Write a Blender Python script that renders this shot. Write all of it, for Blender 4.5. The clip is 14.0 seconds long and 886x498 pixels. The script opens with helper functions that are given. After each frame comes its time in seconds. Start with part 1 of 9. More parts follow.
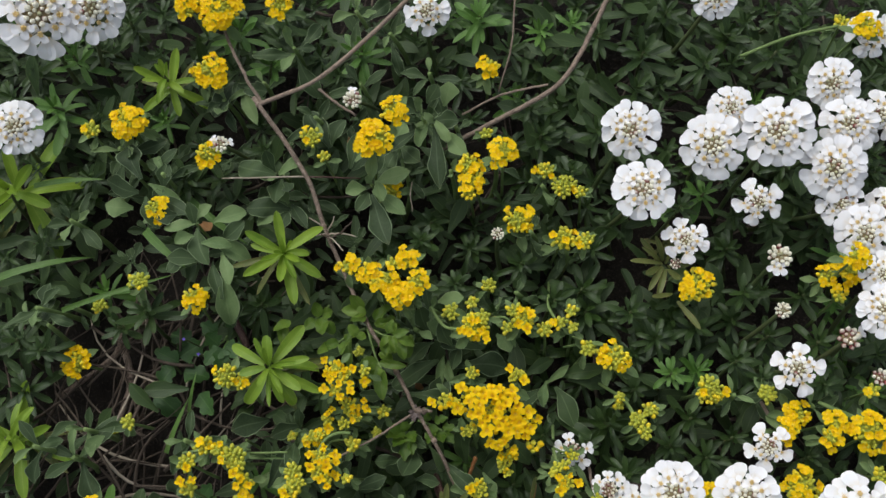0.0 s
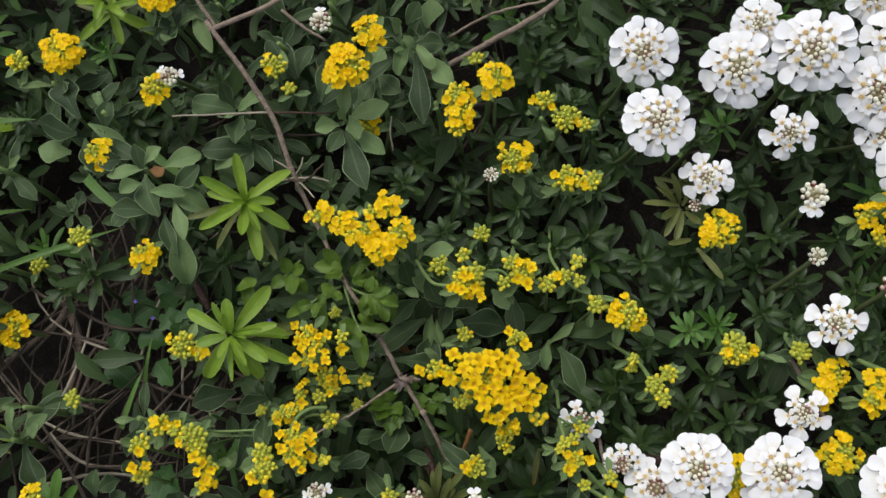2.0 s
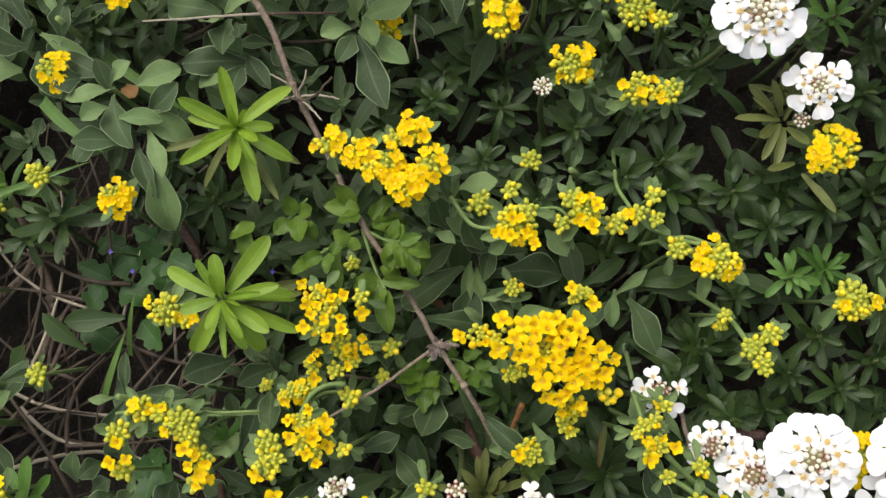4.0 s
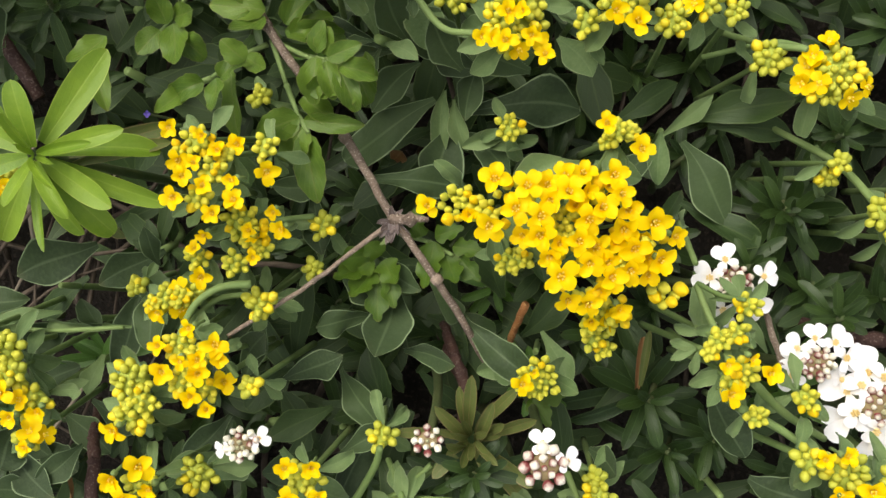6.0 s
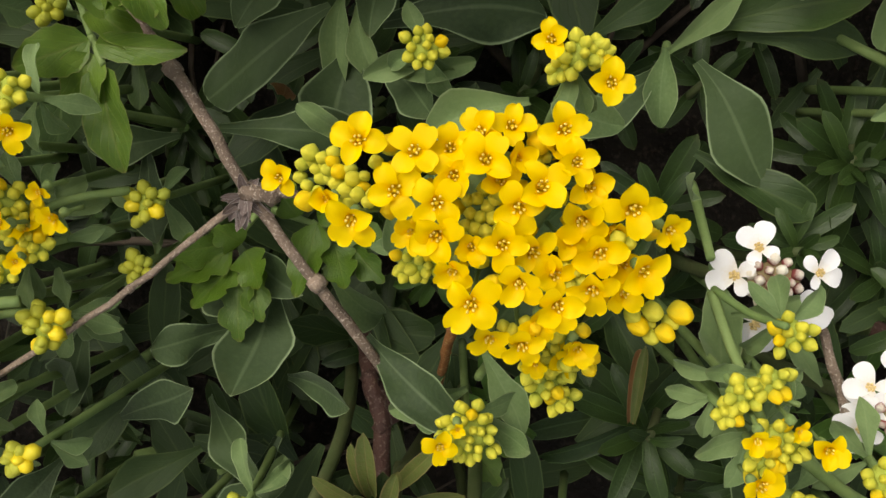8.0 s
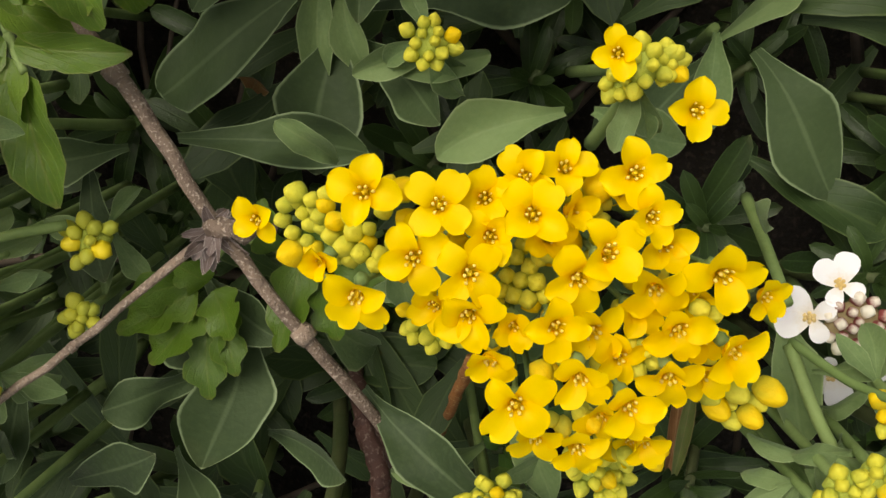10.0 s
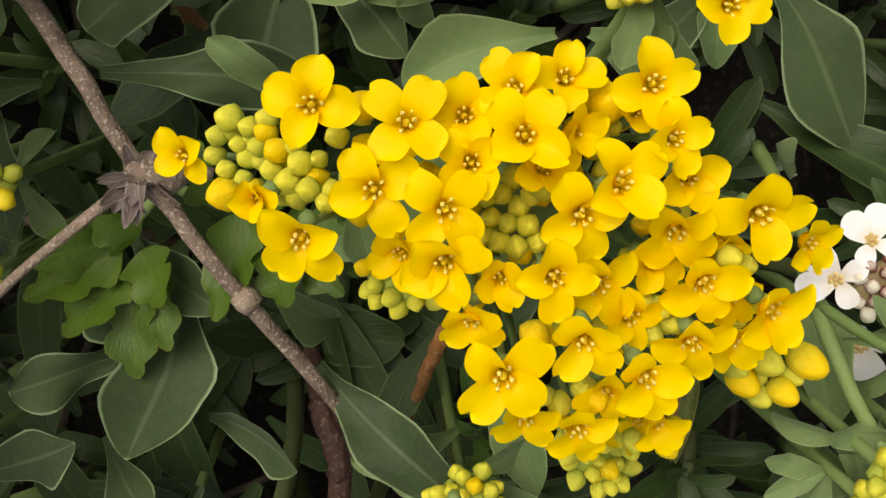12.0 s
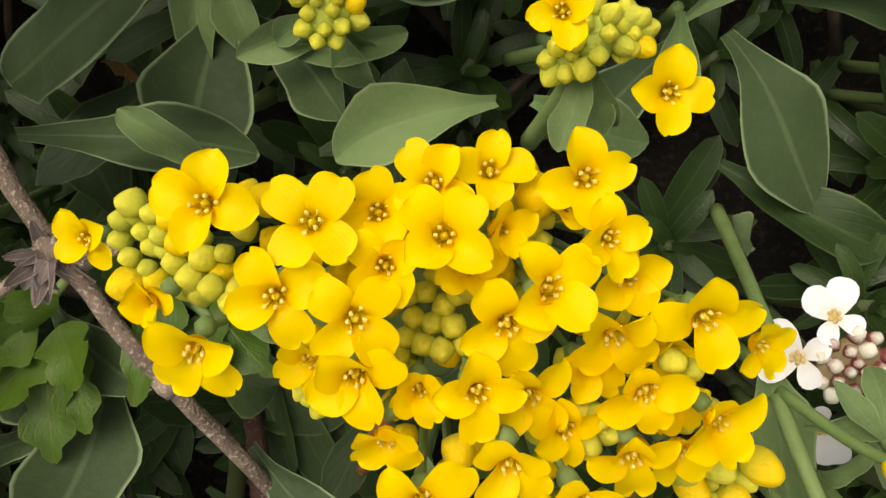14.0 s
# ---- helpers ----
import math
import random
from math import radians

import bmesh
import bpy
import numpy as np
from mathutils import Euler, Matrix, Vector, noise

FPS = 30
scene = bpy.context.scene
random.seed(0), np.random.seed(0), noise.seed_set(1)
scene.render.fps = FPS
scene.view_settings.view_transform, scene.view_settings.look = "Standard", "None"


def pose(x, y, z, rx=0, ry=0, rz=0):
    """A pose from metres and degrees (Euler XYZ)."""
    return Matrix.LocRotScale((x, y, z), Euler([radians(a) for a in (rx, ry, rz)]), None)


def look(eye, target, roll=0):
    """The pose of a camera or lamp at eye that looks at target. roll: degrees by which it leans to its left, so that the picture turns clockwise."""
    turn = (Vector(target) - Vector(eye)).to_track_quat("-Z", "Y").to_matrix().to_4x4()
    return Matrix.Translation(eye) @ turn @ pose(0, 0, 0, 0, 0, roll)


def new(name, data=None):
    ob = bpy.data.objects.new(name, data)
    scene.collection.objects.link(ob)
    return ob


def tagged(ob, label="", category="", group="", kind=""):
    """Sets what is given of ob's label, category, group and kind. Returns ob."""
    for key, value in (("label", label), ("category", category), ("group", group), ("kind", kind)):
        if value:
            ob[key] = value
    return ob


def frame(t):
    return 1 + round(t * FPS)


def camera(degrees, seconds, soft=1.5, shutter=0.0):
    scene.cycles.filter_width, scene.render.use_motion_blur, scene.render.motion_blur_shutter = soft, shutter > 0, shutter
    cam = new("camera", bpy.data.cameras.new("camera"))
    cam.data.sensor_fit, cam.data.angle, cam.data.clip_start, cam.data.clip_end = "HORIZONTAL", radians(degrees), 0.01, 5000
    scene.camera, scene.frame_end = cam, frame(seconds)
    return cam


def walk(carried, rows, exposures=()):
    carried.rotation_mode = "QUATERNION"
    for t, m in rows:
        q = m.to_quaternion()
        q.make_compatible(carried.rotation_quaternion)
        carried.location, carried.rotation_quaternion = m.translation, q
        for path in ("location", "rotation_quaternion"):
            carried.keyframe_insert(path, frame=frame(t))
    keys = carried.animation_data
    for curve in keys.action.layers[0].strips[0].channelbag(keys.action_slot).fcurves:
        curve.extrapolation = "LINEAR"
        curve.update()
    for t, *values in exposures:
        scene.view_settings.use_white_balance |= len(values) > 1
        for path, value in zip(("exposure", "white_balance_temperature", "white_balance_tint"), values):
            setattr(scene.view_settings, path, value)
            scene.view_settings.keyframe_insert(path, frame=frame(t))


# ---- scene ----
cam = camera(50.0, 14.0)
PATH = [
    (0, pose(-0.00671, -0.04554, 0.55856, 16.803, 2.232, 3.404)),
    (0.5, pose(-0.00779, -0.03910, 0.50288, 12.856, 1.395, 3.360)),
    (1, pose(0.00126, -0.03513, 0.50067, 13.130, 0.296, 2.037)),
    (1.5, pose(-0.00249, -0.03047, 0.50022, 13.418, 0.523, 1.634)),
    (2, pose(-0.01182, -0.02233, 0.49942, 12.701, 1.531, 2.088)),
    (2.5, pose(-0.01443, -0.02005, 0.48764, 11.933, 2.421, 3.552)),
    (2.7, pose(-0.01444, -0.01779, 0.48328, 12.182, 2.631, 4.921)),
    (4.8, pose(-0.02746, 0.01395, 0.36772, 2.252, 2.938, -1.251)),
    (5, pose(-0.02816, 0.01361, 0.35549, 1.328, 2.701, -1.399)),
    (5.2, pose(-0.02887, 0.01309, 0.34215, 0.239, 2.258, -1.366)),
    (5.5, pose(-0.02858, 0.00769, 0.32490, -0.921, 1.913, -0.944)),
    (5.8, pose(-0.02732, 0.00898, 0.30929, -1.074, 2.019, -0.398)),
    (6, pose(-0.02204, 0.01182, 0.29863, -1.611, 2.337, -0.269)),
    (6.5, pose(-0.01016, 0.01676, 0.27383, -3.047, 2.868, -0.627)),
    (7, pose(-0.00907, 0.02266, 0.25266, -4.353, 4.361, -1.097)),
    (7.5, pose(-0.00167, 0.01901, 0.23270, -6.735, 4.757, -1.292)),
    (8, pose(0.00041, 0.02100, 0.22051, -7.069, 5.159, -1.343)),
    (8.2, pose(-0.00271, 0.02290, 0.21669, -6.443, 5.408, -1.124)),
    (10.3, pose(-0.00856, 0.03088, 0.19001, -11.194, 2.518, -1.969)),
    (10.5, pose(-0.00891, 0.02933, 0.18820, -11.228, 2.363, -1.929)),
    (11, pose(-0.00610, 0.02593, 0.18292, -11.540, 1.913, -1.788)),
    (11.5, pose(-0.00590, 0.02627, 0.17822, -11.757, 1.345, -1.779)),
    (12, pose(-0.00920, 0.02337, 0.17609, -11.451, 0.943, -1.550)),
    (12.5, pose(-0.00615, 0.02154, 0.17298, -11.028, 0.435, -1.482)),
    (13, pose(-0.00433, 0.02022, 0.16743, -11.423, -0.057, -1.459)),
    (13.5, pose(-0.00512, 0.02437, 0.16402, -11.654, -0.001, -1.511)),
    (14, pose(-0.00468, 0.02776, 0.16860, -10.297, -0.141, -1.426)),
]
EXPOSURES = [(0, 0.08, 6150, 10), (2.7, 0.24, 6250, 10), (4.8, 0.80, 6650, 10), (6, 0.82, 6700, 10), (7, 0.60, 6850, 10), (8, 0.48, 6950, 10), (10.5, 0.44, 7150, 11), (14, 0.55, 7200, 11)]
walk(cam, PATH, EXPOSURES)

# ---- world and light: bright overcast daylight ----
world = bpy.data.worlds.new("overcast_sky")
scene.world = world
world.use_nodes = True
wn, wl = world.node_tree.nodes, world.node_tree.links
sky = wn.new("ShaderNodeTexSky")
sky.sky_type = "NISHITA"
sky.sun_disc = False
sky.sun_elevation, sky.sun_rotation = radians(58), radians(-35)
sky.air_density, sky.dust_density, sky.ozone_density = 1.0, 4.0, 1.0
grey = wn.new("ShaderNodeHueSaturation")
grey.inputs["Saturation"].default_value = 0.35
wl.new(sky.outputs[0], grey.inputs["Color"])
wl.new(grey.outputs[0], wn["Background"].inputs["Color"])
wn["Background"].inputs["Strength"].default_value = 0.13

sun_data = bpy.data.lights.new("sun", "SUN")
sun_data.energy, sun_data.angle, sun_data.color = 1.2, radians(40), (1.0, 0.96, 0.9)
sun = new("sun", sun_data)
sun.matrix_world = look((-0.25, 0.36, 0.75), (0, 0, 0))


# ---- materials ----
def node_mat(name):
    m = bpy.data.materials.new(name)
    m.use_nodes = True
    n, l = m.node_tree.nodes, m.node_tree.links
    return m, n, l, n["Principled BSDF"]


def mix_col(n, l, fac, a, b, mode="MIX"):
    x = n.new("ShaderNodeMix")
    x.data_type, x.blend_type = "RGBA", mode
    for sock, v in ((x.inputs[0], fac), (x.inputs[6], a), (x.inputs[7], b)):
        if isinstance(v, (int, float)):
            sock.default_value = v
        elif isinstance(v, tuple):
            sock.default_value = (*v, 1)
        else:
            l.new(v, sock)
    return x.outputs[2]


def mathn(n, l, op, a, b=0.0, clamp=False):
    x = n.new("ShaderNodeMath")
    x.operation, x.use_clamp = op, clamp
    for sock, v in ((x.inputs[0], a), (x.inputs[1], b)):
        if isinstance(v, (int, float)):
            sock.default_value = v
        else:
            l.new(v, sock)
    return x.outputs[0]


def noise_tex(n, l, scale, detail=3.0, coord="Object"):
    c, t = n.new("ShaderNodeTexCoord"), n.new("ShaderNodeTexNoise")
    t.inputs["Scale"].default_value, t.inputs["Detail"].default_value = scale, detail
    l.new(c.outputs[coord], t.inputs["Vector"])
    return t.outputs["Fac"]


def ramp(n, l, fac, lo, hi):
    r = n.new("ShaderNodeMapRange")
    r.inputs["From Min"].default_value, r.inputs["From Max"].default_value = lo, hi
    l.new(fac, r.inputs["Value"])
    return r.outputs["Result"]


def through_light(m, n, l, bsdf, colour, share):
    """Thin living tissue lets part of the light through."""
    t, x = n.new("ShaderNodeBsdfTranslucent"), n.new("ShaderNodeMixShader")
    x.inputs[0].default_value = share
    l.new(colour, t.inputs["Color"])
    l.new(bsdf.outputs[0], x.inputs[1])
    l.new(t.outputs[0], x.inputs[2])
    l.new(x.outputs[0], n["Material Output"].inputs["Surface"])


def leaf_mat(name, dark, light, rim, tip, rough=0.5, rim_w=0.06, glow=0.18, vary=0.35, rib=0.5, sheen=0.0, veins=0.35, withered=0.3):
    """Leaf with a midrib, side veins, a paler margin, mottling and a difference from leaf to leaf. UV: u across, v along."""
    m, n, l, b = node_mat(name)
    uv = n.new("ShaderNodeTexCoord")
    sep = n.new("ShaderNodeSeparateXYZ")
    l.new(uv.outputs["UV"], sep.inputs[0])
    u, v = sep.outputs[0], sep.outputs[1]
    side = mathn(n, l, "ABSOLUTE", mathn(n, l, "SUBTRACT", u, 0.5))
    info = n.new("ShaderNodeObjectInfo")
    blotch = noise_tex(n, l, 3.1, 4.0)
    fine = noise_tex(n, l, 26.0, 3.0)
    island = n.new("ShaderNodeNewGeometry").outputs["Random Per Island"]
    own = mathn(n, l, "FRACT", mathn(n, l, "ADD", info.outputs["Random"], island))
    tone = mathn(n, l, "ADD", mathn(n, l, "MULTIPLY", own, vary), mathn(n, l, "MULTIPLY", ramp(n, l, blotch, 0.3, 0.7), 1 - vary), True)
    col = mix_col(n, l, tone, dark, light)
    col = mix_col(n, l, mathn(n, l, "MULTIPLY", ramp(n, l, fine, 0.45, 0.75), 0.3), col, tip)
    wave = mathn(n, l, "SINE", mathn(n, l, "ADD", mathn(n, l, "MULTIPLY", v, 34.0), mathn(n, l, "MULTIPLY", side, -38.0)))
    vein = mathn(n, l, "MULTIPLY", ramp(n, l, wave, 0.75, 1.0), veins)
    col = mix_col(n, l, vein, col, light)
    ribs = mathn(n, l, "MULTIPLY", ramp(n, l, side, 0.045, 0.015), rib)
    col = mix_col(n, l, ribs, col, rim)
    edge = ramp(n, l, side, 0.5 - rim_w, 0.5 - rim_w * 0.35)
    ends = ramp(n, l, v, 0.955, 0.985)
    margin = mathn(n, l, "MULTIPLY", mathn(n, l, "MAXIMUM", edge, ends), 0.8)
    col = mix_col(n, l, margin, col, rim)
    shaded_or_withered = mathn(n, l, "MULTIPLY", ramp(n, l, mathn(n, l, "ADD", mathn(n, l, "MULTIPLY", noise_tex(n, l, 1.7, 2.0), 0.6), mathn(n, l, "MULTIPLY", v, 0.4)), 0.66, 0.85), withered)
    col = mix_col(n, l, shaded_or_withered, col, (0.16, 0.11, 0.035))
    l.new(col, b.inputs["Base Color"])
    b.inputs["Roughness"].default_value = rough
    b.inputs["Specular IOR Level"].default_value = 0.35
    if sheen:
        b.inputs["Sheen Weight"].default_value = sheen
        b.inputs["Sheen Roughness"].default_value = 0.6
    bump = n.new("ShaderNodeBump")
    bump.inputs["Strength"].default_value, bump.inputs["Distance"].default_value = 0.35, 0.0006
    h = mathn(n, l, "ADD", mathn(n, l, "MULTIPLY", fine, 0.6), mathn(n, l, "SUBTRACT", mathn(n, l, "MULTIPLY", vein, -0.8), ribs))
    l.new(h, bump.inputs["Height"])
    l.new(bump.outputs[0], b.inputs["Normal"])
    through_light(m, n, l, b, col, glow)
    return m


def petal_mat(name, base, mid, edge, glow=0.3, rough=0.55):
    m, n, l, b = node_mat(name)
    uv = n.new("ShaderNodeTexCoord")
    sep = n.new("ShaderNodeSeparateXYZ")
    l.new(uv.outputs["UV"], sep.inputs[0])
    info = n.new("ShaderNodeObjectInfo")
    v = mathn(n, l, "ADD", sep.outputs[1], mathn(n, l, "MULTIPLY", mathn(n, l, "SUBTRACT", noise_tex(n, l, 5.0), 0.5), 0.35))
    col = mix_col(n, l, ramp(n, l, v, 0.02, 0.34), base, mid)
    col = mix_col(n, l, ramp(n, l, v, 0.5, 1.0), col, edge)
    streak = mathn(n, l, "SINE", mathn(n, l, "MULTIPLY", sep.outputs[0], 55.0))
    col = mix_col(n, l, mathn(n, l, "MULTIPLY", ramp(n, l, streak, 0.4, 1.0), 0.025), col, base)
    col = mix_col(n, l, mathn(n, l, "MULTIPLY", info.outputs["Random"], 0.18), col, base)
    l.new(col, b.inputs["Base Color"])
    b.inputs["Roughness"].default_value = rough
    b.inputs["Specular IOR Level"].default_value = 0.12
    bump = n.new("ShaderNodeBump")
    bump.inputs["Strength"].default_value, bump.inputs["Distance"].default_value = 0.2, 0.00015
    l.new(mathn(n, l, "ADD", mathn(n, l, "MULTIPLY", streak, 0.05), noise_tex(n, l, 12.0)), bump.inputs["Height"])
    l.new(bump.outputs[0], b.inputs["Normal"])
    through_light(m, n, l, b, col, glow)
    return m


def bulk_mat(name, a, c, scale, rough=0.6, bump_d=0.0004, spot=None, island=False, glow=0.0):
    """Two-tone mottled surface with relief and a tint that differs from piece to piece."""
    m, n, l, b = node_mat(name)
    big, small = noise_tex(n, l, scale, 4.0), noise_tex(n, l, scale * 7.3, 3.0)
    if island:
        r = n.new("ShaderNodeNewGeometry").outputs["Random Per Island"]
    else:
        r = n.new("ShaderNodeObjectInfo").outputs["Random"]
    tone = mathn(n, l, "ADD", mathn(n, l, "MULTIPLY", ramp(n, l, big, 0.3, 0.7), 0.5), mathn(n, l, "MULTIPLY", r, 0.5), True)
    col = mix_col(n, l, tone, a, c)
    if spot:
        col = mix_col(n, l, mathn(n, l, "MULTIPLY", ramp(n, l, small, 0.55, 0.68), 0.75), col, spot)
    l.new(col, b.inputs["Base Color"])
    b.inputs["Roughness"].default_value = rough
    b.inputs["Specular IOR Level"].default_value = 0.3
    bump = n.new("ShaderNodeBump")
    bump.inputs["Strength"].default_value, bump.inputs["Distance"].default_value = 0.6, bump_d
    l.new(mathn(n, l, "ADD", big, mathn(n, l, "MULTIPLY", small, 0.6)), bump.inputs["Height"])
    l.new(bump.outputs[0], b.inputs["Normal"])
    if glow:
        through_light(m, n, l, b, col, glow)
    return m


def bud_mat(name, foot, tip, scale, lo=0.25, hi=0.75, glow=0.2):
    """Closed bud: sepals of one colour at its foot, another at its tip. UV v runs from foot to tip."""
    m, n, l, b = node_mat(name)
    uv = n.new("ShaderNodeTexCoord")
    sep = n.new("ShaderNodeSeparateXYZ")
    l.new(uv.outputs["UV"], sep.inputs[0])
    r = n.new("ShaderNodeObjectInfo").outputs["Random"]
    v = mathn(n, l, "ADD", sep.outputs[1], mathn(n, l, "MULTIPLY", mathn(n, l, "SUBTRACT", noise_tex(n, l, scale), 0.5), 0.5))
    v = mathn(n, l, "ADD", v, mathn(n, l, "MULTIPLY", mathn(n, l, "SUBTRACT", r, 0.5), 0.4))
    col = mix_col(n, l, ramp(n, l, v, lo, hi), foot, tip)
    l.new(col, b.inputs["Base Color"])
    b.inputs["Roughness"].default_value = 0.6
    b.inputs["Specular IOR Level"].default_value = 0.25
    bump = n.new("ShaderNodeBump")
    bump.inputs["Strength"].default_value, bump.inputs["Distance"].default_value = 0.6, 0.0003
    l.new(noise_tex(n, l, scale * 2.5, 4.0), bump.inputs["Height"])
    l.new(bump.outputs[0], b.inputs["Normal"])
    through_light(m, n, l, b, col, glow)
    return m


GREY = leaf_mat("grey_green_leaf", (0.018, 0.037, 0.0095), (0.056, 0.095, 0.0275), (0.25, 0.33, 0.17), (0.068, 0.103, 0.036), 0.66, 0.045, 0.12, 0.72, 0.16, 0.05, 0.05)
PALE = leaf_mat("pale_downy_leaf", (0.092, 0.158, 0.048), (0.185, 0.265, 0.095), (0.29, 0.37, 0.17), (0.20, 0.275, 0.105), 0.68, 0.04, 0.2, 0.5, 0.15, 0.08, 0.06)
DARK = leaf_mat("dark_green_leaf", (0.013, 0.031, 0.006), (0.042, 0.078, 0.015), (0.08, 0.135, 0.04), (0.042, 0.074, 0.021), 0.42, 0.04, 0.15, 0.7, 0.35, 0.0, 0.08)
MID = leaf_mat("mid_green_leaf", (0.050, 0.125, 0.016), (0.12, 0.235, 0.04), (0.15, 0.28, 0.06), (0.09, 0.18, 0.04), 0.45, 0.05, 0.2, 0.5, 0.4, 0.0, 0.1)
LIME = leaf_mat("lime_green_leaf", (0.10, 0.20, 0.012), (0.25, 0.37, 0.03), (0.34, 0.44, 0.07), (0.21, 0.32, 0.028), 0.45, 0.04, 0.25, 0.5, 0.3, 0.0, 0.1)
OLIVE = leaf_mat("olive_brown_leaf", (0.06, 0.088, 0.018), (0.15, 0.18, 0.045), (0.24, 0.19, 0.08), (0.16, 0.10, 0.04), 0.5, 0.08, 0.12, 0.5, 0.3, 0.0, 0.1)
CLOVER = leaf_mat("fresh_green_leaflet", (0.052, 0.115, 0.008), (0.135, 0.225, 0.018), (0.17, 0.20, 0.05), (0.13, 0.17, 0.02), 0.42, 0.03, 0.28, 0.5, 0.35, 0.05, 0.3, 0.8)
LOBED = leaf_mat("green_lobed_leaflet", (0.036, 0.085, 0.006), (0.085, 0.155, 0.012), (0.12, 0.16, 0.03), (0.09, 0.11, 0.02), 0.45, 0.03, 0.2, 0.5, 0.3, 0.0, 0.3, 0.6)
DEAD = leaf_mat("dead_leaf", (0.20, 0.09, 0.03), (0.36, 0.20, 0.08), (0.40, 0.27, 0.13), (0.24, 0.12, 0.05), 0.7, 0.05, 0.15, 0.5, 0.4)
SCALE = leaf_mat("papery_scale", (0.10, 0.07, 0.06), (0.26, 0.21, 0.19), (0.42, 0.37, 0.34), (0.10, 0.06, 0.055), 0.8, 0.08, 0.2, 0.5, 0.4)
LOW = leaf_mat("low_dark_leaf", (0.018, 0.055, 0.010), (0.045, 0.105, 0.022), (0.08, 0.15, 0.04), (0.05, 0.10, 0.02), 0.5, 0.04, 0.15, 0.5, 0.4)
# Darker copy of the grey leaf, with the shade of low leaves painted in.
UNDER = leaf_mat("shade_toned_lower_leaf", (0.018, 0.040, 0.009), (0.046, 0.082, 0.020), (0.09, 0.13, 0.04), (0.055, 0.08, 0.024), 0.55, 0.05, 0.12, 0.5, 0.35)
YELLOW = petal_mat("yellow_petal", (0.92, 0.60, 0.003), (0.95, 0.68, 0.003), (0.97, 0.73, 0.004), 0.36, 0.5)
WHITE = petal_mat("white_petal", (0.87, 0.81, 0.71), (0.95, 0.95, 0.955), (0.95, 0.955, 0.965), 0.25, 0.6)
BUD_Y = bud_mat("yellow_bud", (0.60, 0.58, 0.05), (0.94, 0.67, 0.008), 3.0, 0.05, 0.75, 0.32)
BUD_G = bud_mat("green_bud", (0.40, 0.47, 0.065), (0.80, 0.74, 0.07), 3.0, 0.05, 0.9, 0.32)
BUD_YI = bulk_mat("yellow_bud_far", (0.62, 0.53, 0.03), (0.86, 0.64, 0.015), 120, 0.5, 0.0002, None, True)
BUD_GI = bulk_mat("green_bud_far", (0.42, 0.47, 0.06), (0.72, 0.67, 0.06), 140, 0.55, 0.0002, None, True, 0.25)
YOUNG = bulk_mat("young_green_bud", (0.26, 0.33, 0.045), (0.42, 0.46, 0.06), 900, 0.65, 0.0004)
BUD_W = bud_mat("cream_bud", (0.62, 0.54, 0.28), (0.95, 0.92, 0.77), 3.0, -0.05, 0.4, 0.3)
BUD_P = bud_mat("pink_tipped_bud", (0.30, 0.075, 0.07), (0.94, 0.88, 0.74), 4.5, 0.55, 0.95, 0.3)
PALE_STRAW = bulk_mat("bleached_straw", (0.26, 0.22, 0.16), (0.42, 0.36, 0.27), 200, 0.8, 0.0004)
BUD_S = bulk_mat("greenish_sepal", (0.34, 0.36, 0.18), (0.58, 0.55, 0.36), 420, 0.6, 0.0002, (0.20, 0.11, 0.07))
CORE = bulk_mat("brown_green_flower_core", (0.16, 0.12, 0.055), (0.32, 0.25, 0.12), 600, 0.7, 0.0002)
TAN = bulk_mat("tan_anther", (0.66, 0.46, 0.14), (0.84, 0.66, 0.32), 900, 0.6, 0.0001)
ANTHER = bulk_mat("pale_yellow_anther", (0.86, 0.64, 0.08), (0.94, 0.76, 0.20), 900, 0.6, 0.0001)
THROAT = bulk_mat("yellow_throat", (0.84, 0.60, 0.015), (0.92, 0.68, 0.02), 700, 0.6, 0.0001)
STEM_P = bulk_mat("downy_green_stem", (0.11, 0.175, 0.048), (0.20, 0.275, 0.092), 260, 0.7, 0.0003)
STEM_D = bulk_mat("dark_green_stem", (0.04, 0.07, 0.02), (0.09, 0.10, 0.04), 200, 0.6, 0.0003)
BARK = bulk_mat("grey_brown_bark", (0.085, 0.060, 0.044), (0.31, 0.235, 0.175), 330, 0.85, 0.0014, (0.46, 0.385, 0.31))
REDBARK = bulk_mat("red_brown_bark", (0.035, 0.017, 0.013), (0.075, 0.036, 0.026), 200, 0.7, 0.0008, (0.16, 0.12, 0.10))
ORANGE = bulk_mat("orange_brown_bark", (0.20, 0.075, 0.022), (0.42, 0.19, 0.06), 300, 0.75, 0.0008, (0.52, 0.34, 0.16))
STRAW = bulk_mat("dry_straw", (0.014, 0.010, 0.007), (0.13, 0.10, 0.072), 160, 0.85, 0.0004, None, True)
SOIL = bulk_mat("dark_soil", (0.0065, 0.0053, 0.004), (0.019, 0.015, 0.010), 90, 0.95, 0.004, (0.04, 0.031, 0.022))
VIOLET = bulk_mat("violet_petal", (0.07, 0.045, 0.26), (0.12, 0.08, 0.36), 300, 0.6, 0.0001)
GRASS = leaf_mat("grass_blade", (0.06, 0.13, 0.02), (0.12, 0.22, 0.04), (0.16, 0.26, 0.07), (0.10, 0.18, 0.04), 0.45, 0.05, 0.2, 0.5, 0.4)


